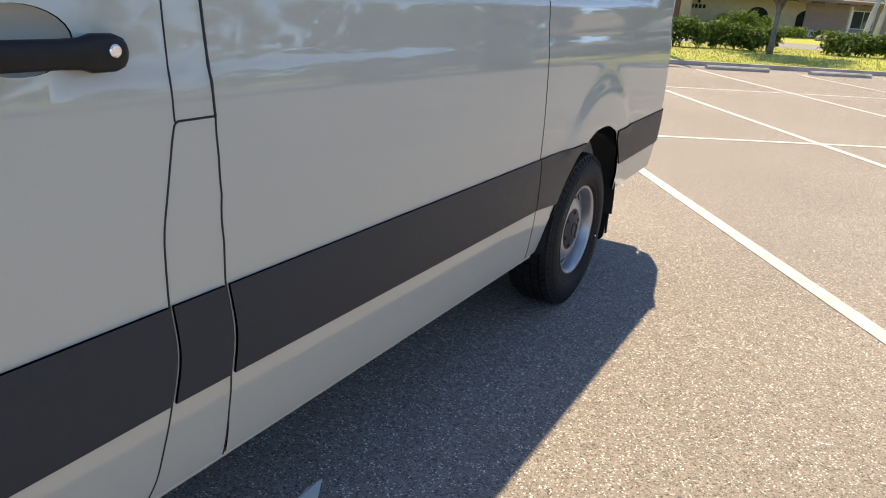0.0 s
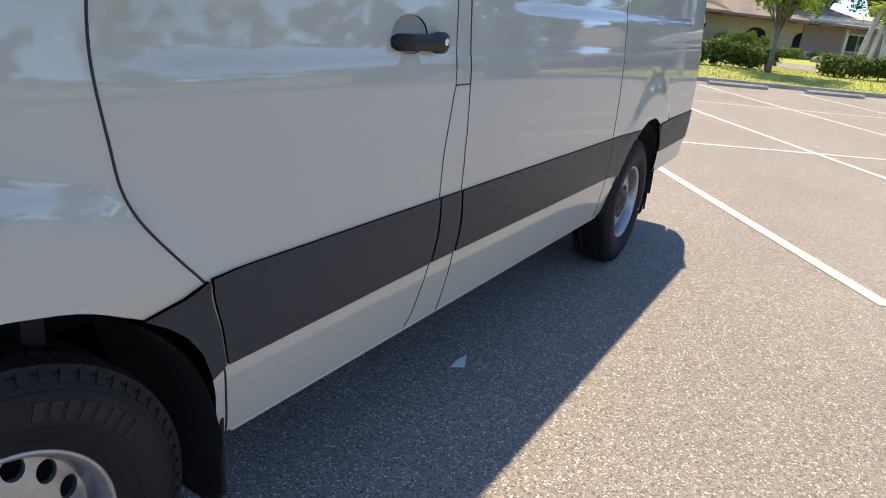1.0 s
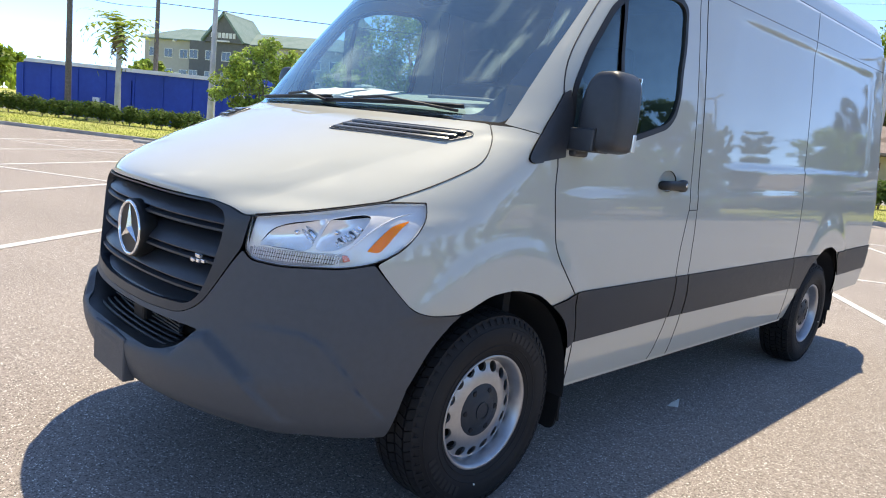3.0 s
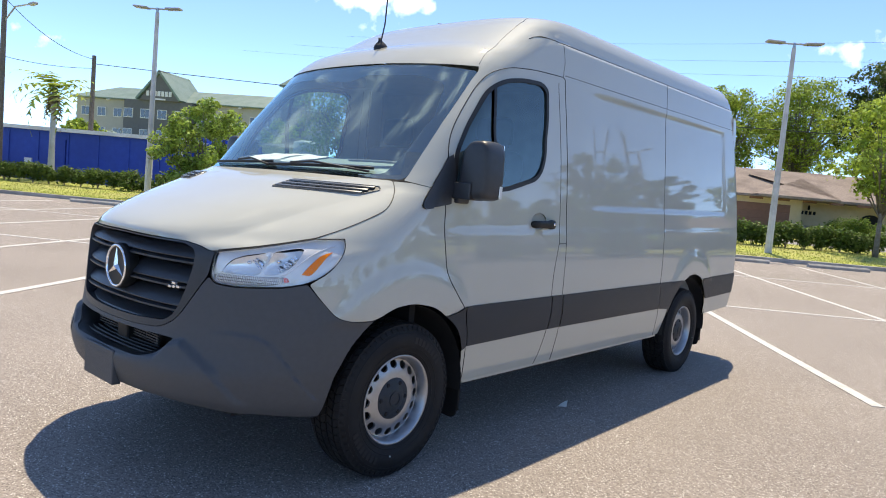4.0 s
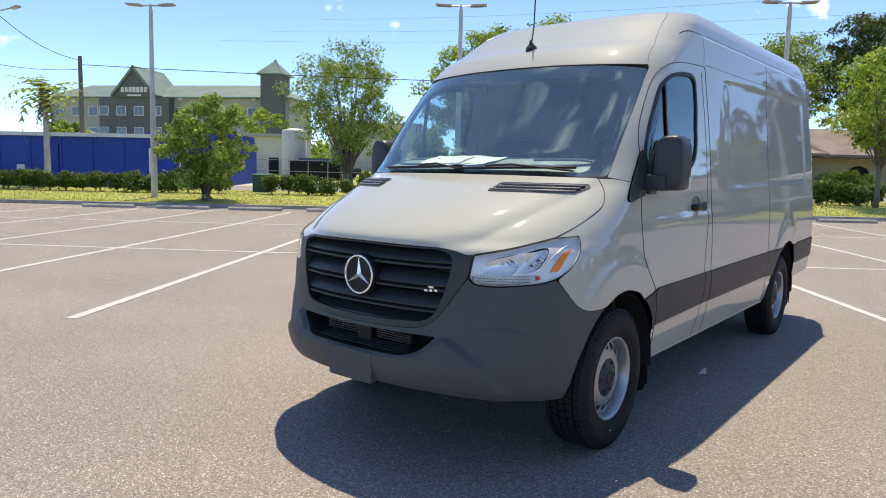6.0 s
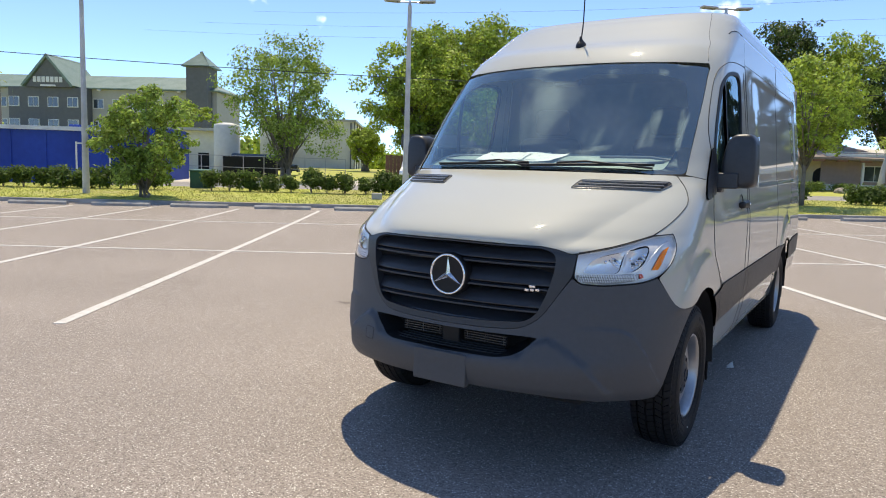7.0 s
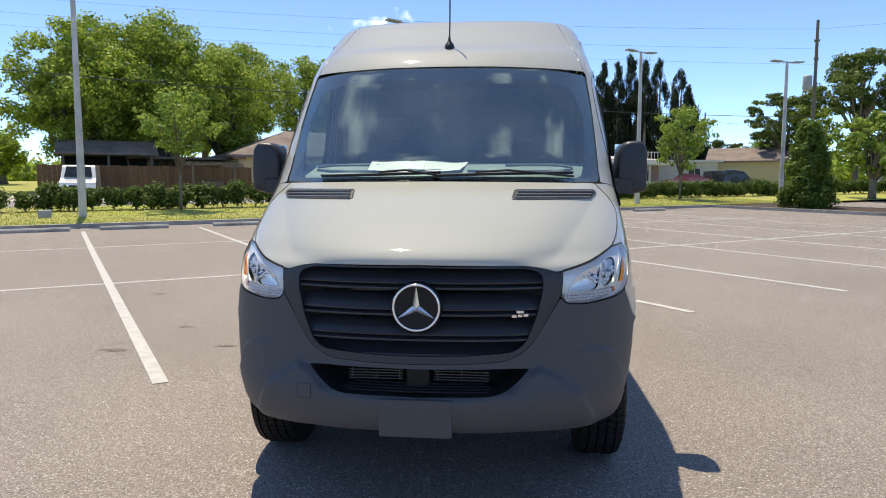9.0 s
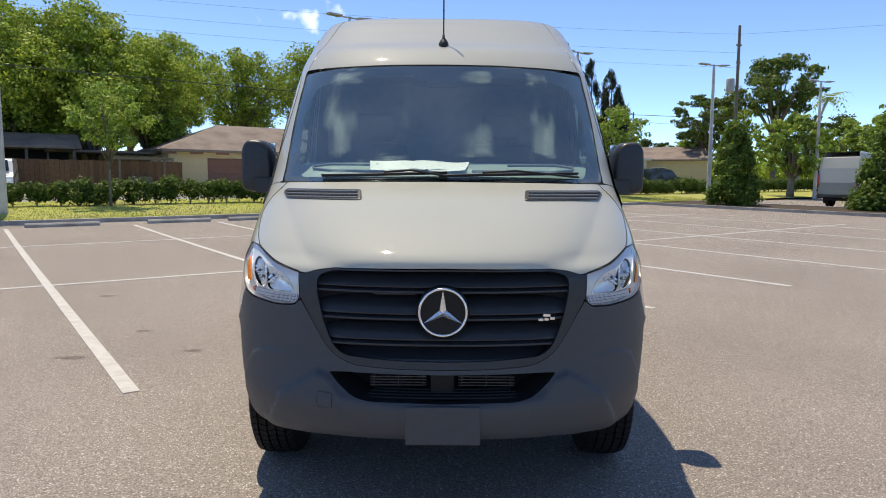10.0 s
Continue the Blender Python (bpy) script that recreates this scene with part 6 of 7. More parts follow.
wire(top_of(-95, 44, 7.0, SIDE), top_of(-73.3, 42, 6.3, SIDE), .3, .017)
wire(top_of(-73.3, 42, 6.3, SIDE), top_of(-67.7, 44, 6.5, SIDE), .15, .017)
wire(top_of(-67.7, 44, 6.75, SIDE), uv(48, 29.5, 5.9), .75, .022, "sagging black overhead cable above the street")
wire(top_of(-73.3, 42, 9.2, SIDE), top_of(-67.7, 44, 7.0, SIDE), .5, .016)
for dz, az in ((12.9, -48), (11.4, -52), (10.2, -56)):
    wire(top_of(23.0, 62, dz, NOSE), top_of(az, 75, dz + 3.2), 1.0, .008)
wire(top_of(23.0, 62, 12.9, NOSE), top_of(75, 80, 14), 1.0, .008)
wire(top_of(14.9, 120, 10.5), top_of(23.0, 62, 6.3, NOSE), .8, .024)

# ---- buildings ----
BLUE = material("blue_block_wall", (.012, .055, .34), (.016, .07, .40), scale=3, rough=.7, bump=.2, bump_scale=30, dirt=(.01, .04, .25), scale2=.5)
BLUE_DARK = material("blue_recess", (.010, .045, .28), (.012, .05, .32), scale=3, rough=.7)
WHITE_TRIM = material("white_trim", (.70, .70, .68), (.76, .76, .74), scale=5, rough=.6, dirt=(.55, .53, .5))
HOTEL = material("hotel_stucco", (.40, .385, .35), (.44, .42, .385), scale=2, rough=.9, dirt=(.34, .33, .30))
HOTEL_DARK = material("hotel_dark_stucco", (.12, .122, .125), (.14, .142, .145), scale=2, rough=.9)
GREEN_ROOF = material("green_metal_roof", (.155, .215, .18), (.195, .26, .22), scale=4, rough=.5, dirt=(.10, .17, .13), scale2=.6)
PANE = material("window_pane", (.03, .04, .05), (.05, .06, .075), scale=2, rough=.06, coat=1.0)
TAN = material("tan_stucco", (.60, .48, .29), (.64, .52, .33), scale=3, rough=.9, bump=.2, bump_scale=60)
SHINGLE = material("brown_shingles", (.22, .175, .15), (.29, .235, .205), scale=9, rough=.95, bump=.5, bump_scale=25, dirt=(.13, .10, .09), scale2=.8)
GARAGE = material("brown_garage_door", (.20, .095, .065), (.23, .11, .075), scale=5, rough=.6)
STONE = material("field_stone", (.20, .17, .14), (.36, .32, .27), scale=7, rough=.9, bump=.9, bump_scale=9, mix=.5, soft=.06)
PINK = material("pink_stucco", (.38, .28, .25), (.42, .31, .28), scale=3, rough=.9, bump=.2, bump_scale=50)
METAL_WHITE = material("white_metal_siding", (.58, .57, .53), (.64, .63, .59), scale=3, rough=.6, dirt=(.48, .46, .42), scale2=.4)
FENCE = material("fence_boards", (.12, .065, .04), (.17, .095, .06), scale=7, rough=.9, random_tint=.2)
DUMP = material("green_dumpster_paint", (.015, .085, .055), (.02, .10, .065), scale=6, rough=.5, dirt=(.04, .06, .04))
CARPAINT = material("white_car_paint", (.72, .73, .74), (.75, .76, .77), scale=3, rough=.3, coat=1)
CARDARK = material("dark_car_paint", (.012, .013, .018), (.016, .017, .022), scale=3, rough=.25, coat=1)
CARRED = material("red_car_paint", (.25, .015, .012), (.28, .018, .014), scale=3, rough=.25, coat=1)


def frame_window(parent, x, y, z0, z1, w, mat=None):
    """A framed window on a wall that looks to -y of its house."""
    bm = bmesh.new()
    t = .07
    box(bm, x - w / 2 - t, x + w / 2 + t, y - .06, y + .04, z1, z1 + t)
    box(bm, x - w / 2 - t, x + w / 2 + t, y - .09, y + .04, z0 - t, z0)
    box(bm, x - w / 2 - t, x - w / 2, y - .06, y + .04, z0, z1)
    box(bm, x + w / 2, x + w / 2 + t, y - .06, y + .04, z0, z1)
    box(bm, x - .025, x + .025, y - .04, y + .03, z0, z1)
    wd = part("window", bm, WHITE_TRIM, parent)
    part("pane", boxed(x - w / 2, x + w / 2, y - .02, y + .02, z0, z1), mat or PANE, wd)
    return wd


def hip_roof(parent, x0, x1, y0, y1, z0, rise, mat, over=.5, gable=False, thick=.16):
    bm = bmesh.new()
    x0, x1, y0, y1 = x0 - over, x1 + over, y0 - over, y1 + over
    run = (y1 - y0) / 2
    ym = (y0 + y1) / 2
    ends = (0, 0) if gable else (run, run)
    a = [bm.verts.new(p) for p in ((x0, y0, z0), (x1, y0, z0), (x1, y1, z0), (x0, y1, z0))]
    b = [bm.verts.new((p.co.x, p.co.y, z0 + thick)) for p in a]
    r0, r1 = bm.verts.new((x0 + ends[0], ym, z0 + rise)), bm.verts.new((x1 - ends[1], ym, z0 + rise))
    bm.faces.new(a[::-1])
    for k in range(4):
        bm.faces.new((a[k], a[(k + 1) % 4], b[(k + 1) % 4], b[k]))
    bm.faces.new((b[0], b[1], r1, r0))
    bm.faces.new((b[2], b[3], r0, r1))
    bm.faces.new((b[1], b[2], r1))
    bm.faces.new((b[3], b[0], r0))
    bmesh.ops.recalc_face_normals(bm, faces=bm.faces)
    return part("roof", bm, mat, parent)


# tan house with garage doors
h1 = thing("tan_house", "tan stucco house with brown hip roof and two brown garage doors", "house", uv(10.0, 46.5), 35)
part("wall", boxed(0, 12.2, 0, 9, -.6, 2.45), TAN, h1)
part("wall", boxed(12.2, 25, 1.6, 9, -.6, 2.45), TAN, h1)
hip_roof(h1, 0, 25, 0, 9.5, 2.45, 2.3, SHINGLE, .6)
hip_roof(h1, 9.0, 13.5, -1.2, 7, 2.46, 1.7, SHINGLE, .45)
for x, w in ((2.6, 2.5), (7.2, 4.2)):
    g = part("garage_door", boxed(x, x + w, -.05, .03, -.1, 2.05), GARAGE, h1, "brown panelled garage door")
    for r in range(4):
        part("panel", boxed(x + .06, x + w - .06, -.075, -.045, -.05 + r * .52, .42 + r * .52, .02), GARAGE, g)
part("stone_pier", boxed(5.15, 6.6, -.25, .02, -.4, 2.0), STONE, h1, "fieldstone facing")
part("stone_base", boxed(11.5, 16.5, -.28 + .0, 1.62, -.4, .75), STONE, h1, "fieldstone base")
part("stone_buttress", boxed(-1.2, .3, -.12, .02, -.4, 2.0), STONE, h1)
for k in range(4):
    part("number_bar", boxed(12.8 + k * .28, 12.98 + k * .28, 1.56, 1.59, 1.55, 1.80), DARK, h1)
bm = bmesh.new()
lathe(bm, [(.0001, 2.22), (.06, 2.2), (.09, 2.0), (.07, 1.9), (.0001, 1.88)], "z", (13.3, 1.52, 0), seg=8)
part("wall_lantern", bm, DARK, h1)
for x in (17.6, 21.2):
    bm = bmesh.new()
    pts = [(-.75, -.1), (.75, -.1)] + [(.75 * math.cos(a), 1.35 + .55 * math.sin(a)) for a in np.linspace(0, math.pi, 12)]
    prism(bm, pts, 1.54, 1.66, lambda a, b, c, x=x: (x + a, c, b))
    part("arched_opening", bm, DARK, h1, "dark arched porch opening")
for k in range(14):
    bm = bmesh.new()
    box(bm, 25 / 14 * k - .5, 25 / 14 * k + .4, -.52, -.46, 2.30, 2.46)
    part("fascia", bm, GARAGE, h1)

# fence, pergola, shed beyond the street
fence = thing("board_fence", "brown wooden board fence across the street", "fence", uv(-2.2, 44.5), 35)
for k in range(48):
    ob = part("board", boxed(k * .262, k * .262 + .25, -.02, .02, -.3, 1.85 + .02 * math.sin(k * 1.7)), FENCE, fence)
shed = thing("open_shed", "dark open timber shed behind the fence", "shed", uv(-.8, 47), 35)
for x in (0, 2.6, 5.2):
    for y in (0, 3):
        part("post", boxed(x - .08, x + .08, y - .08, y + .08, -.4, 2.5), WOODPOLE, shed)
hip_roof(shed, 0, 5.2, 0, 3, 2.5, 1.0, SHINGLE, .4, True)
part("back_wall", boxed(0, 5.2, 2.9, 3.0, -.4, 2.5), DARK, shed)
perg = thing("pergola", "weathered timber pergola with a hanging bench", "pergola", uv(6.4, 43.4), 35)
for x in (0, 2.6):
    for y in (0, 1.2):
        part("post", boxed(x - .06, x + .06, y - .06, y + .06, -.3, 1.9), WOODPOLE, perg)
for y in (0, 1.2):
    part("beam", boxed(-.4, 3.0, y - .05, y + .05, 1.9, 2.05), WOODPOLE, perg)
for k in range(7):
    part("rafter", boxed(-.2 + k * .45, -.13 + k * .45, -.3, 1.5, 2.05, 2.13), WOODPOLE, perg)
part("bench", boxed(.6, 2.0, .4, .8, .35, .42), WOODPOLE, perg)
part("bench_back", boxed(.6, 2.0, .78, .83, .42, .85), WOODPOLE, perg)
lean = thing("carport", "long low flat-roofed carport beside the tan house", "carport", uv(3.0, 48.5), 35)
part("roof", boxed(0, 7.5, 0, 4, 2.3, 2.45), SHINGLE, lean)
part("wall", boxed(0, 7.5, 3.9, 4, -.4, 2.3), TAN, lean)
for x in (.1, 3.7, 7.3):
    part("post", boxed(x - .06, x + .06, .1, .22, -.4, 2.3), WOODPOLE, lean)

# pink ranch house
h2 = thing("pink_house", "low pink stucco ranch house with pale roof and chimney", "house", uv(31, 48.0), 35)
part("wall", boxed(0, 22, 0, 8, -.8, 2.35), PINK, h2)
part("stone_band", boxed(-.02, 22.02, -.05, 0, -.8, .45), WHITE_TRIM, h2)
part("roof", boxed(-.8, 22.8, -1.8, 8.6, 2.35, 2.72, .03), WHITE_TRIM, h2, "pale low roof edge")
hip_roof(h2, -.2, 22.2, -.8, 8, 2.72, .7, DRIVE, .3)
part("chimney", boxed(8.6, 10.0, 3, 4, 2.7, 4.4, .04), PINK, h2, "pink chimney")
for x, w in ((4.2, 1.6), (7.4, 1.3), (9.6, 1.3), (17.2, 1.8), (20, 1.4)):
    frame_window(h2, x, -.02, .75, 1.85, w)
dr = part("front_door", boxed(12.1, 13.1, -.08, 0, -.5, 1.7), WHITE_TRIM, h2, "white front door with an oval pane")
bm = bmesh.new()
lathe(bm, [(.0001, -.1), (.2, -.1), (.22, -.085)], "y", (0, 0, 0), seg=20, m=pose(12.6, 0, .75) @ Matrix.Diagonal((1, 1, 2.2, 1)))
part("oval_pane", bm, PANE, dr)
for x in (2.2, 6.0, 11.2, 14.4, 19.0):
    part("porch_post", boxed(x - .07, x + .07, -1.7, -1.56, -.8, 2.35), WHITE_TRIM, h2)

# far tan gable house and white house with railing
h3 = thing("tan_gable_house", "tan house with brown gable roof beyond the lawn", "house", polar(18.4, 82, 0, NOSE), -20)
part("wall", boxed(-3.4, 4.0, 0, 9, -.5, 2.7), TAN, h3)
hip_roof(h3, -3.4, 4.0, 0, 9, 2.7, 1.8, SHINGLE, .5, True)
frame_window(h3, -1.2, -.02, .8, 1.9, 1.4)
h4 = thing("white_house", "low white house with roof railing", "house", polar(11.6, 76), 10)
part("wall", boxed(-5, 6, 0, 8, -.5, 2.6), METAL_WHITE, h4)
part("roof", boxed(-5.4, 6.4, -.5, 8.4, 2.6, 2.8), WHITE_TRIM, h4)
for k in range(12):
    part("baluster", boxed(-2 + k * .36, -1.96 + k * .36, .2, .24, 2.8, 3.6), WHITE_TRIM, h4)
part("railing", boxed(-2, 2, .18, .26, 3.6, 3.66), WHITE_TRIM, h4)
frame_window(h4, 3.4, -.02, .8, 1.9, 1.3)
pf = thing("picket_fence", "low white picket fence", "fence", polar(12.2, 62), 10)
for k in range(22):
    part("picket", boxed(-3.3 + k * .3, -3.2 + k * .3, -.02, .02, -.2, .85), WHITE_TRIM, pf)
part("rail", boxed(-3.4, 3.4, .02, .05, .55, .63), WHITE_TRIM, pf)

# blue shop
bl = thing("blue_building", "low flat-roofed building painted bright blue", "building", polar(-76.5, 49, 0, SIDE), 34.6)
part("wall", boxed(0, 14.1, 0, 8, -.8, 2.85), BLUE, bl)
part("wall", boxed(14.1, 16.0, 2.6, 8, -.8, 3.0), BLUE_DARK, bl)
part("roof_edge", boxed(-.3, 14.4, -.35, 8.2, 2.85, 3.05), WHITE_TRIM, bl, "white roof edge")
part("parapet", boxed(10.5, 15.8, 4.0, 8.2, 3.0, 3.4), BLUE, bl)
part("doorway", boxed(14.2, 15.6, 2.5, 2.62, -.6, 1.7), DARK, bl, "dark open doorway")
part("wall_panel", boxed(5.1, 5.55, -.08, 0, .55, 1.25), WHITE_TRIM, bl, "white notice panel")
part("meter_box", boxed(7.3, 7.7, -.14, 0, .1, .55), BLUE_DARK, bl)
part("meter_pipe", boxed(7.45, 7.55, -.1, 0, .5, 2.4), BLUE_DARK, bl)
part("air_conditioner", boxed(.6, 1.5, -1.0, -.3, -.6, .45, .04), LAMP_GREY, bl)
for k in range(8):
    part("pilaster", boxed(.4 + k * 1.8, .52 + k * 1.8, -.05, 0, -.8, 2.75), BLUE, bl)
gate = thing("pipe_gate", "white pipe gate beside the blue building", "gate", polar(-63.4, 38.5, 0, SIDE), 34)
for x in (0, 1.6):
    part("post", boxed(x - .03, x + .03, -.03, .03, -.3, 2.2), WHITE_TRIM, gate)
part("rail", boxed(0, 1.6, -.025, .025, 2.1, 2.16), WHITE_TRIM, gate)
part("rail", boxed(0, 1.6, -.025, .025, .4, .46), WHITE_TRIM, gate)

# hotel
ho = thing("hotel", "grey stucco hotel with green metal roofs and a corner tower", "hotel", polar(-68.8, 132, 0, SIDE), 28)
part("wall", boxed(0, 42, 0, 9, -3, 11.0), HOTEL, ho)
part("wall", boxed(10.2, 22.5, -1.5, 0, -3, 11.0), HOTEL_DARK, ho)
hip_roof(ho, 0, 42, 0, 9, 11.0, 2.6, GREEN_ROOF, .8)
for x in (6.5, 24.0, 30.5, 36.5):
    part("roof_rib", boxed(x - .25, x + .25, -.95, .1, -.1, .12, 0, pose(0, 0, 11.2, 27)), WHITE_TRIM, ho)
bm = bmesh.new()
prism(bm, [(13.3, 11.0), (20.5, 11.0), (16.9, 15.3)], -2.0, -1.5, lambda a, b, c: (a, c, b))
part("gable", bm, HOTEL_DARK, ho)
for s in (1, -1):
    bm = bmesh.new()
    box(bm, -.25, 5.9, -2.4, 6.0, -.12, .22)
    m = Matrix.Translation((16.9, 0, 15.5)) @ Matrix.Rotation(radians(48.5) * s, 4, "Y") @ Matrix.Diagonal((s, 1, 1, 1))
    bmesh.ops.transform(bm, matrix=m, verts=bm.verts)
    bmesh.ops.recalc_face_normals(bm, faces=bm.faces)
    part("gable_roof", bm, GREEN_ROOF, ho)
for k in range(7):
    part("sign_bar", boxed(14.6 + k * .68, 15.1 + k * .68, -2.1, -2.02, 11.7, 12.5), WHITE_TRIM, ho)
part("sign_bar", boxed(15.7, 18.1, -2.1, -2.02, 11.1, 11.35), WHITE_TRIM, ho)
for r in range(3):
    for k in range(13):
        x = 1.8 + k * 3.1
        y = -1.52 if 10.2 < x < 22.5 else -.02
        wd = part("window", boxed(x - .85, x + .85, y - .08, y + .02, 1.5 + r * 3.3, 3.0 + r * 3.3), WHITE_TRIM, ho)
        part("pane", boxed(x - .72, x - .04, y - .11, y - .07, 1.62 + r * 3.3, 2.9 + r * 3.3), PANE, wd)
        part("pane", boxed(x + .04, x + .72, y - .11, y - .07, 1.62 + r * 3.3, 2.9 + r * 3.3), PANE, wd)
part("tower", boxed(38.1, 41.3, -1.8, 1.8, -3, 14.4), HOTEL_DARK, ho)
hip_roof(ho, 38.1, 41.3, -1.8, 1.8, 14.4, 2.5, GREEN_ROOF, .5)
part("porte_cochere", boxed(9.5, 17.0, -12, -4, 3.0, 3.4), WHITE_TRIM, ho)
hip_roof(ho, 9.5, 17, -12, -4, 3.4, 2.0, GREEN_ROOF, .3)

# warehouse, tank, fence, dumpster
wa = thing("warehouse", "white metal warehouse with dark downpipes", "warehouse", polar(-47.5, 84), 35)
part("wall", boxed(0, 11, 0, 20, -1.5, 5.6), METAL_WHITE, wa)
part("roof", boxed(-.3, 11.3, -.3, 20.2, 5.6, 5.85), LAMP_GREY, wa)
for k in range(6):
    part("rib", boxed(11.0, 11.12, .5 + k * 3.6, .7 + k * 3.6, -1.5, 5.6), HOTEL_DARK, wa)
part("downpipe", boxed(10.6, 10.75, -.12, 0, -1.5, 5.5), HOTEL_DARK, wa)
wb2 = thing("block_building", "white block building with a flat canopy", "building", polar(-57.2, 70), 35)
part("wall", boxed(0, 8.5, 0, 6, -1, 3.6), METAL_WHITE, wb2)
part("roof", boxed(-.4, 9, -.9, 6.2, 3.6, 3.85), LAMP_GREY, wb2)
for x in (1.4, 4.0, 6.4):
    part("doorway", boxed(x, x + 1.0, -.06, .02, -.6, 1.6), DARK, wb2)
tank = thing("water_tank", "tall cream plastic storage tank", "tank", polar(-50.0, 58))
bm = bmesh.new()
lathe(bm, [(1.02, -.5), (1.02, 3.75), (.97, 3.9), (.4, 4.05), (.0001, 4.06)], "z", seg=28)
part("shell", bm, METAL_WHITE, tank, smooth=True)
du = thing("dumpster", "dark green steel dumpster beside the hedge", "dumpster", uv(-9.9, 28.6), 35)
part("bin", boxed(-.45, .45, -.38, .38, 0, 1.0, .02), DUMP, du)
part("lid", boxed(-.48, .48, -.42, .41, 1.0, 1.06, .02, pose(0, 0, .0, 4)), DUMP, du)
cf = thing("chain_fence", "grey chain-link fence on pipe posts", "fence", polar(-53.5, 50), 40)
for k in range(9):
    part("post", boxed(k * 1.4 - .025, k * 1.4 + .025, -.025, .025, -.3, 1.6), LAMP_GREY, cf)
for z in (.05, .8, 1.58):
    part("rail", boxed(0, 11.2, -.02, .02, z - .02, z + .02), LAMP_GREY, cf)
part("bin_container", boxed(2.2, 6.0, 3.5, 5.2, -.2, 1.6), DARK, cf)


# garden of the tan house
def garden_bush(u0, u1, v, wide, high, seed, label):
    """A clipped bush between two places of the plan, a mass of small leaves on short stems."""
    rng = np.random.default_rng(seed)
    e = thing("garden_bush", label, "bush", uv((u0 + u1) / 2, v, 0), 35)
    half = (u1 - u0) / 2
    n = max(10, int(half * wide * high * 26))
    cs = [(rng.uniform(-1, 1) * (half - .22), rng.uniform(-1, 1) * (wide / 2 - .2), .25 + rng.random() * (high - .45)) for _ in range(n)]
    v_, f_ = leaf_cloud(rng, cs, [.24 + .08 * rng.random() for _ in cs], n * 110, .055, 0, .9, .6)
    c = new("leaves", leaf_mesh("leaves", v_, f_, LEAF_CONE))
    c.parent = e
    bm = bmesh.new()
    for k in range(max(2, int(half * 2))):
        x = -half + .3 + k * (2 * half - .6) / max(1, int(half * 2) - 1)
        tube(bm, [(x, 0, -.1), (x, .03, high * .6)], .03, 5)
    part("stem", bm, BARK, e)


garden_bush(23.0, 26.8, 44.4, 1.1, 1.45, 301, "tall clipped box hedge before the tan house")
garden_bush(21.5, 22.7, 43.8, 1.0, .62, 302, "low round clipped bush on the lawn")
garden_bush(27.4, 29.4, 44.6, .9, .70, 303, "low round clipped bush on the lawn")
garden_bush(30.2, 32.2, 45.2, .9, .62, 304, "low dark green bush beside the rocks")
for k, (u, v, r_) in enumerate(((29.5, 43.1, .38), (30.3, 42.9, .30), (31.2, 43.2, .34))):
    bm = bmesh.new()
    bmesh.ops.create_icosphere(bm, subdivisions=3, radius=r_)
    rng = random.Random(60 + k)
    ks = [Vector((rng.uniform(-1, 1), rng.uniform(-1, 1), rng.uniform(-1, 1))).normalized() for _ in range(9)]
    for w in bm.verts:
        w.co *= 1 + .16 * sum(max(0, w.co.normalized().dot(q)) ** 4 for q in ks) - .1
        w.co.z *= .72
    rock = tagged(mesh_object("garden_rock", bm, STONE), "pale rough boulder on the lawn", "rock", "rocks on the lawn")
    rock.matrix_basis = pose(*uv(u, v, .10), 0, 0, 40 * k)

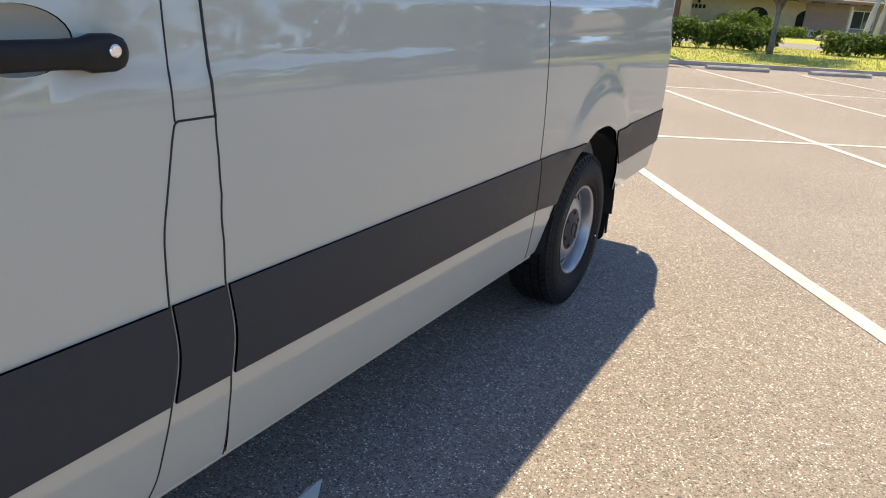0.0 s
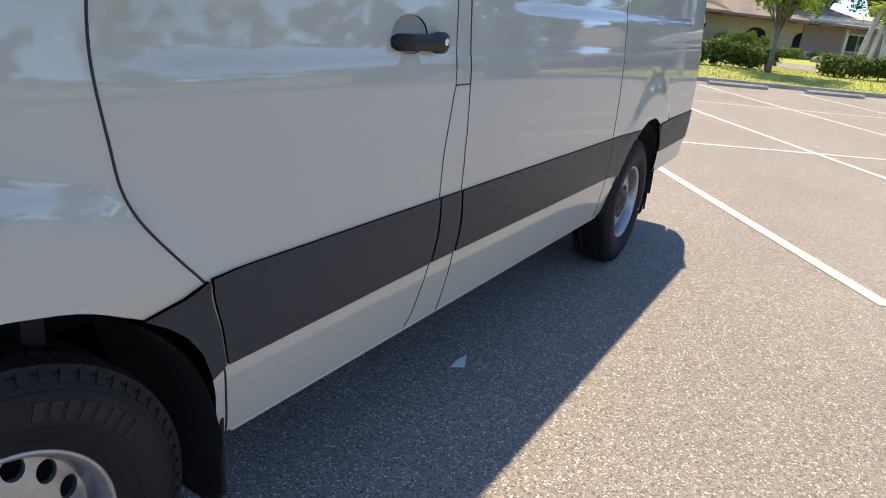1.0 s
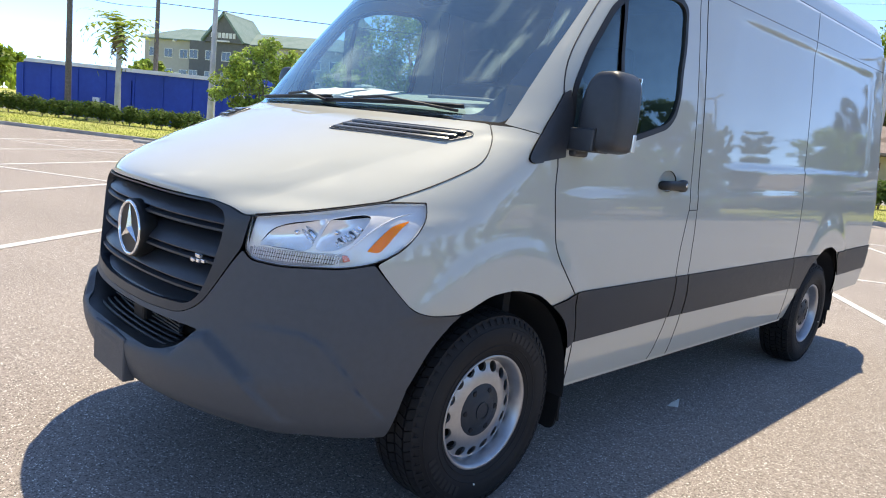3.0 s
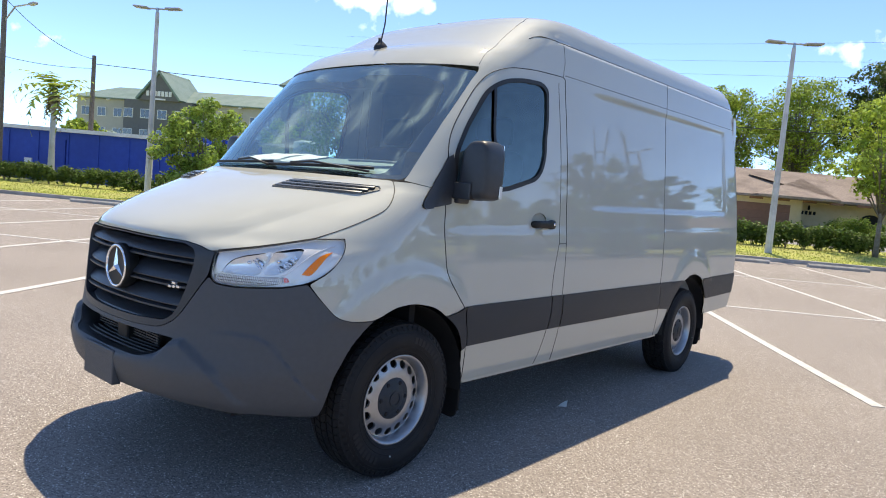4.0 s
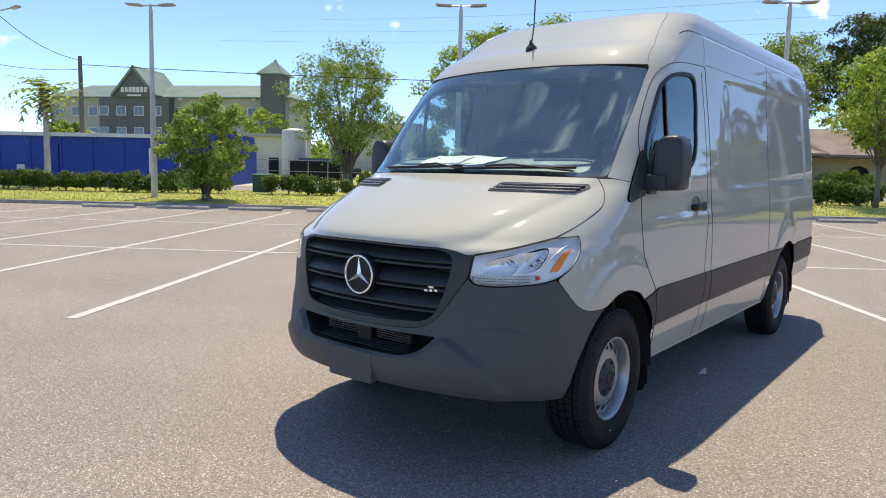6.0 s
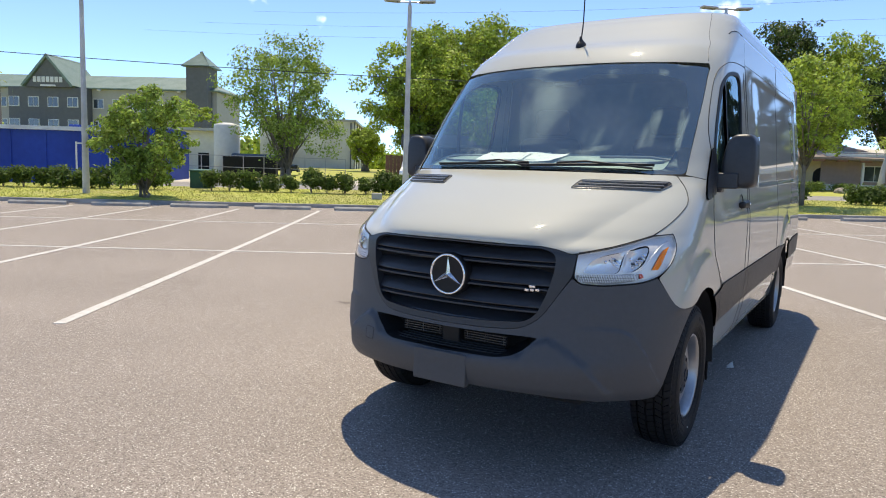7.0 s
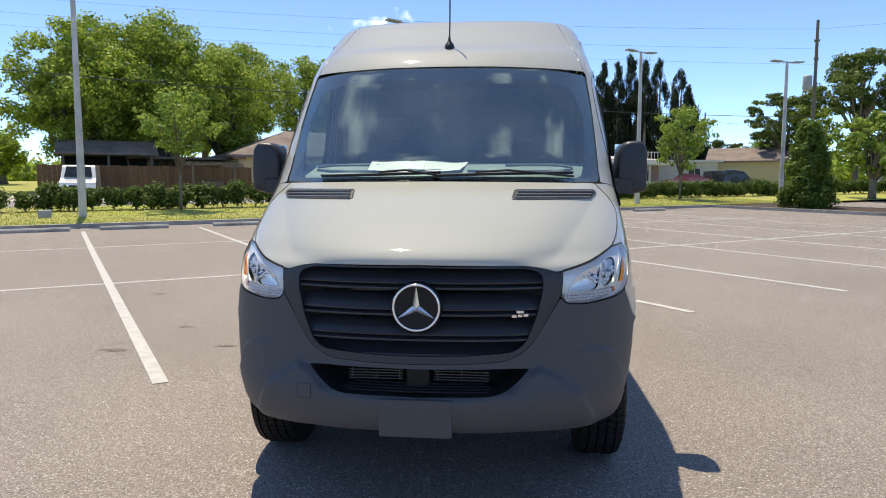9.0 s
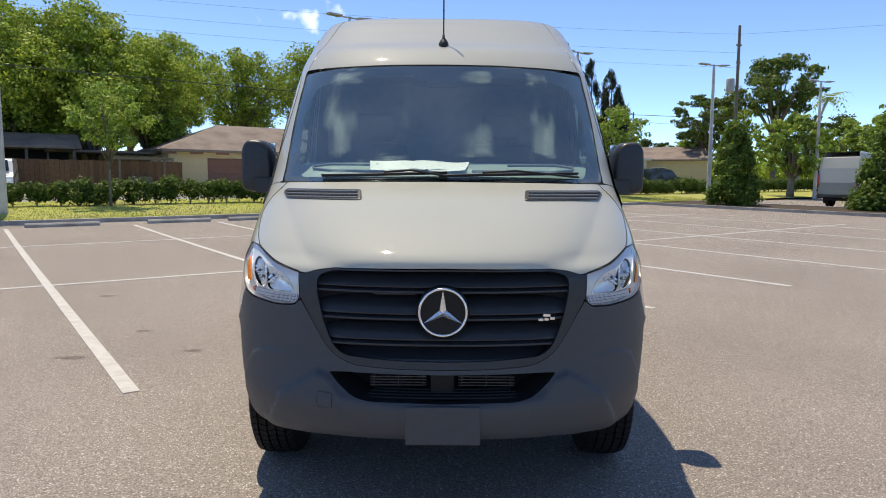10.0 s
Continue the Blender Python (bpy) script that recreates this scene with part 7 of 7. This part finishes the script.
# parked cars
def car(at, turn, paint, label, length=4.6, width=1.8, height=1.45, van_like=False):
    e = thing("car", label, "car", at, turn)
    L, W, H = length / 2, width / 2, height
    if van_like:
        side = [(-L, .35), (L, .35), (L, .85, .1), (L * .72, H * .55, .1), (L * .45, H * .97, .15), (L * .2, H, .2), (-L * .97, H, .15), (-L, H * .8, .1)]
        glass = [(L * .66, H * .58), (L * .43, H * .92), (L * .15, H * .92), (L * .15, H * .58)]
    else:
        side = [(-L, .35, .05), (L, .35, .05), (L, .72, .1), (L * .55, H * .63, .15), (L * .22, H, .25), (-L * .45, H, .3), (-L * .85, H * .68, .15), (-L, H * .64, .1)]
        glass = [(L * .47, H * .66), (L * .18, H * .94), (-L * .42, H * .94), (-L * .74, H * .68)]
    bm = bmesh.new()
    prism(bm, rounded(side), -W, W, lambda a, b, c: (a, c * (1 - .10 * max(0, (b - .8) / max(.1, H - .8))), b))
    bod = part("body", bm, paint, e)
    for s in (1, -1):
        bm = bmesh.new()
        prism(bm, rounded(glass, .08), W * .90, W * .925, lambda a, b, c, s=s: (a, s * c, b))
        part("side_window", bm, PANE, bod)
        for x in (-L * .62, L * .64):
            bm = bmesh.new()
            lathe(bm, [(.0001, -.10), (.30, -.10), (.33, -.07), (.33, .09), (.30, .10), (.19, .10)], "y", (x, s * (W - .09), .33), seg=20)
            w = part("wheel", bm, RUBBER, e, smooth=True)
            bm = bmesh.new()
            lathe(bm, [(.0001, s * .09), (.19, s * .10), (.205, s * .11)], "y", (x, s * (W - .09), .33), seg=16)
            part("rim", bm, STEEL, w)
        part("tail_lamp", boxed(-L - .01, -L + .12, s * W * .72 - .18, s * W * .72 + .18, .70, .88, .03), RED_LENS, bod)
        part("head_lamp", boxed(L - .14, L + .01, s * W * .72 - .2, s * W * .72 + .2, .62, .78, .03), LAMP_WHITE, bod)
    z0, z1 = H * .62, H * .94
    xa, xb = (L * .70, L * .46) if van_like else (L * .52, L * .235)
    bm = bmesh.new()
    q = [bm.verts.new(p) for p in ((xa + .03, -W * .78, z0), (xa + .03, W * .78, z0), (xb + .03, W * .68, z1), (xb + .03, -W * .68, z1))]
    bm.faces.new(q)
    bmesh.ops.solidify(bm, geom=bm.faces[:], thickness=.02)
    part("windscreen", bm, PANE, bod)
    part("grille", boxed(L - .03, L + .015, -W * .45, W * .45, .55, .68, .01), DARK, bod)
    part("bumper", boxed(L - .10, L + .04, -W * .96, W * .96, .26, .52, .05), STRIP, bod)
    return e


car(polar(-33.2, 44.5, 0, NOSE), -62, CARPAINT, "small white delivery van parked at the fence", 4.4, 1.8, 1.85, True)
car(polar(17.5, 74, 0, NOSE), 10, CARDARK, "dark blue parked SUV on the drive", 4.7, 1.85, 1.7, True)
car(polar(13.2, 72), 170, CARRED, "red car parked by the white house", 4.4, 1.75, 1.4)
car(polar(-47.0, 57), 40, CARDARK, "black pickup parked behind the fence", 5.2, 1.9, 1.6, True)
silver = copy_thing(van, pose(23.6, 33.0, float(land(21, 31)) + .02, 0, 0, 125))
tagged(silver, "silver grey high-roof van parked in the next bay", "van")

# drives, island, path
sheet("driveway", 12.0, 17.5, 37.0, 46.4, DRIVE, .05, 2, 1, label="pale concrete driveway of the tan house", category="driveway")
sheet("driveway_2", -5.0, 1.5, 37.0, 44.0, DRIVE, .05, 2, 1, label="pale concrete drive by the fence", category="driveway")
sheet("driveway_3", -26, -9.0, 29.0, 44.0, DRIVE, .05, 2, 1, label="pale concrete yard by the blue building", category="driveway")
sheet("driveway_4", 41.5, 44.0, 37.0, 47.5, DRIVE, .05, 2, 1, label="pale concrete path to the pink house", category="driveway")
sheet("island", 27.4, 31.6, -6, 20.6, MULCH, .10, 1.5, 1, label="mulched island with a concrete kerb", category="island")
sheet("kerb_2", 27.2, 27.4, -6, 20.6, CONCRETE, .13, .3, 1, label="concrete kerb of the island", category="kerb", thick=.16)
sheet("kerb_3", 31.6, 31.8, -6, 24, CONCRETE, .13, .3, 1, label="concrete kerb of the island", category="kerb", thick=.16)
for u0 in (33, 36, 39, 42):
    wheel_stop(u0, u0 + 1.85, 23.4)
# scrap of litter in the van's shade
bm = bmesh.new()
q = [bm.verts.new(p) for p in ((.845, 2.755, .006), (.895, 2.79, .008), (.875, 2.835, .045), (.845, 2.80, .02))]
bm.faces.new(q)
bmesh.ops.solidify(bm, geom=bm.faces[:], thickness=.002)
tagged(mesh_object("paper_scrap", bm, PAPER), "small torn scrap of white paper on the asphalt", "litter")
bm = bmesh.new()
box(bm, -.2, .2, -.15, .15, 0, .28, .03)
gb = tagged(mesh_object("ground_box", bm, LAMP_GREY), "small grey utility box beside a lamp post", "utility box")
gb.matrix_basis = pose(*uv(-1.6, 23.4, .15), 0, 0, 35)
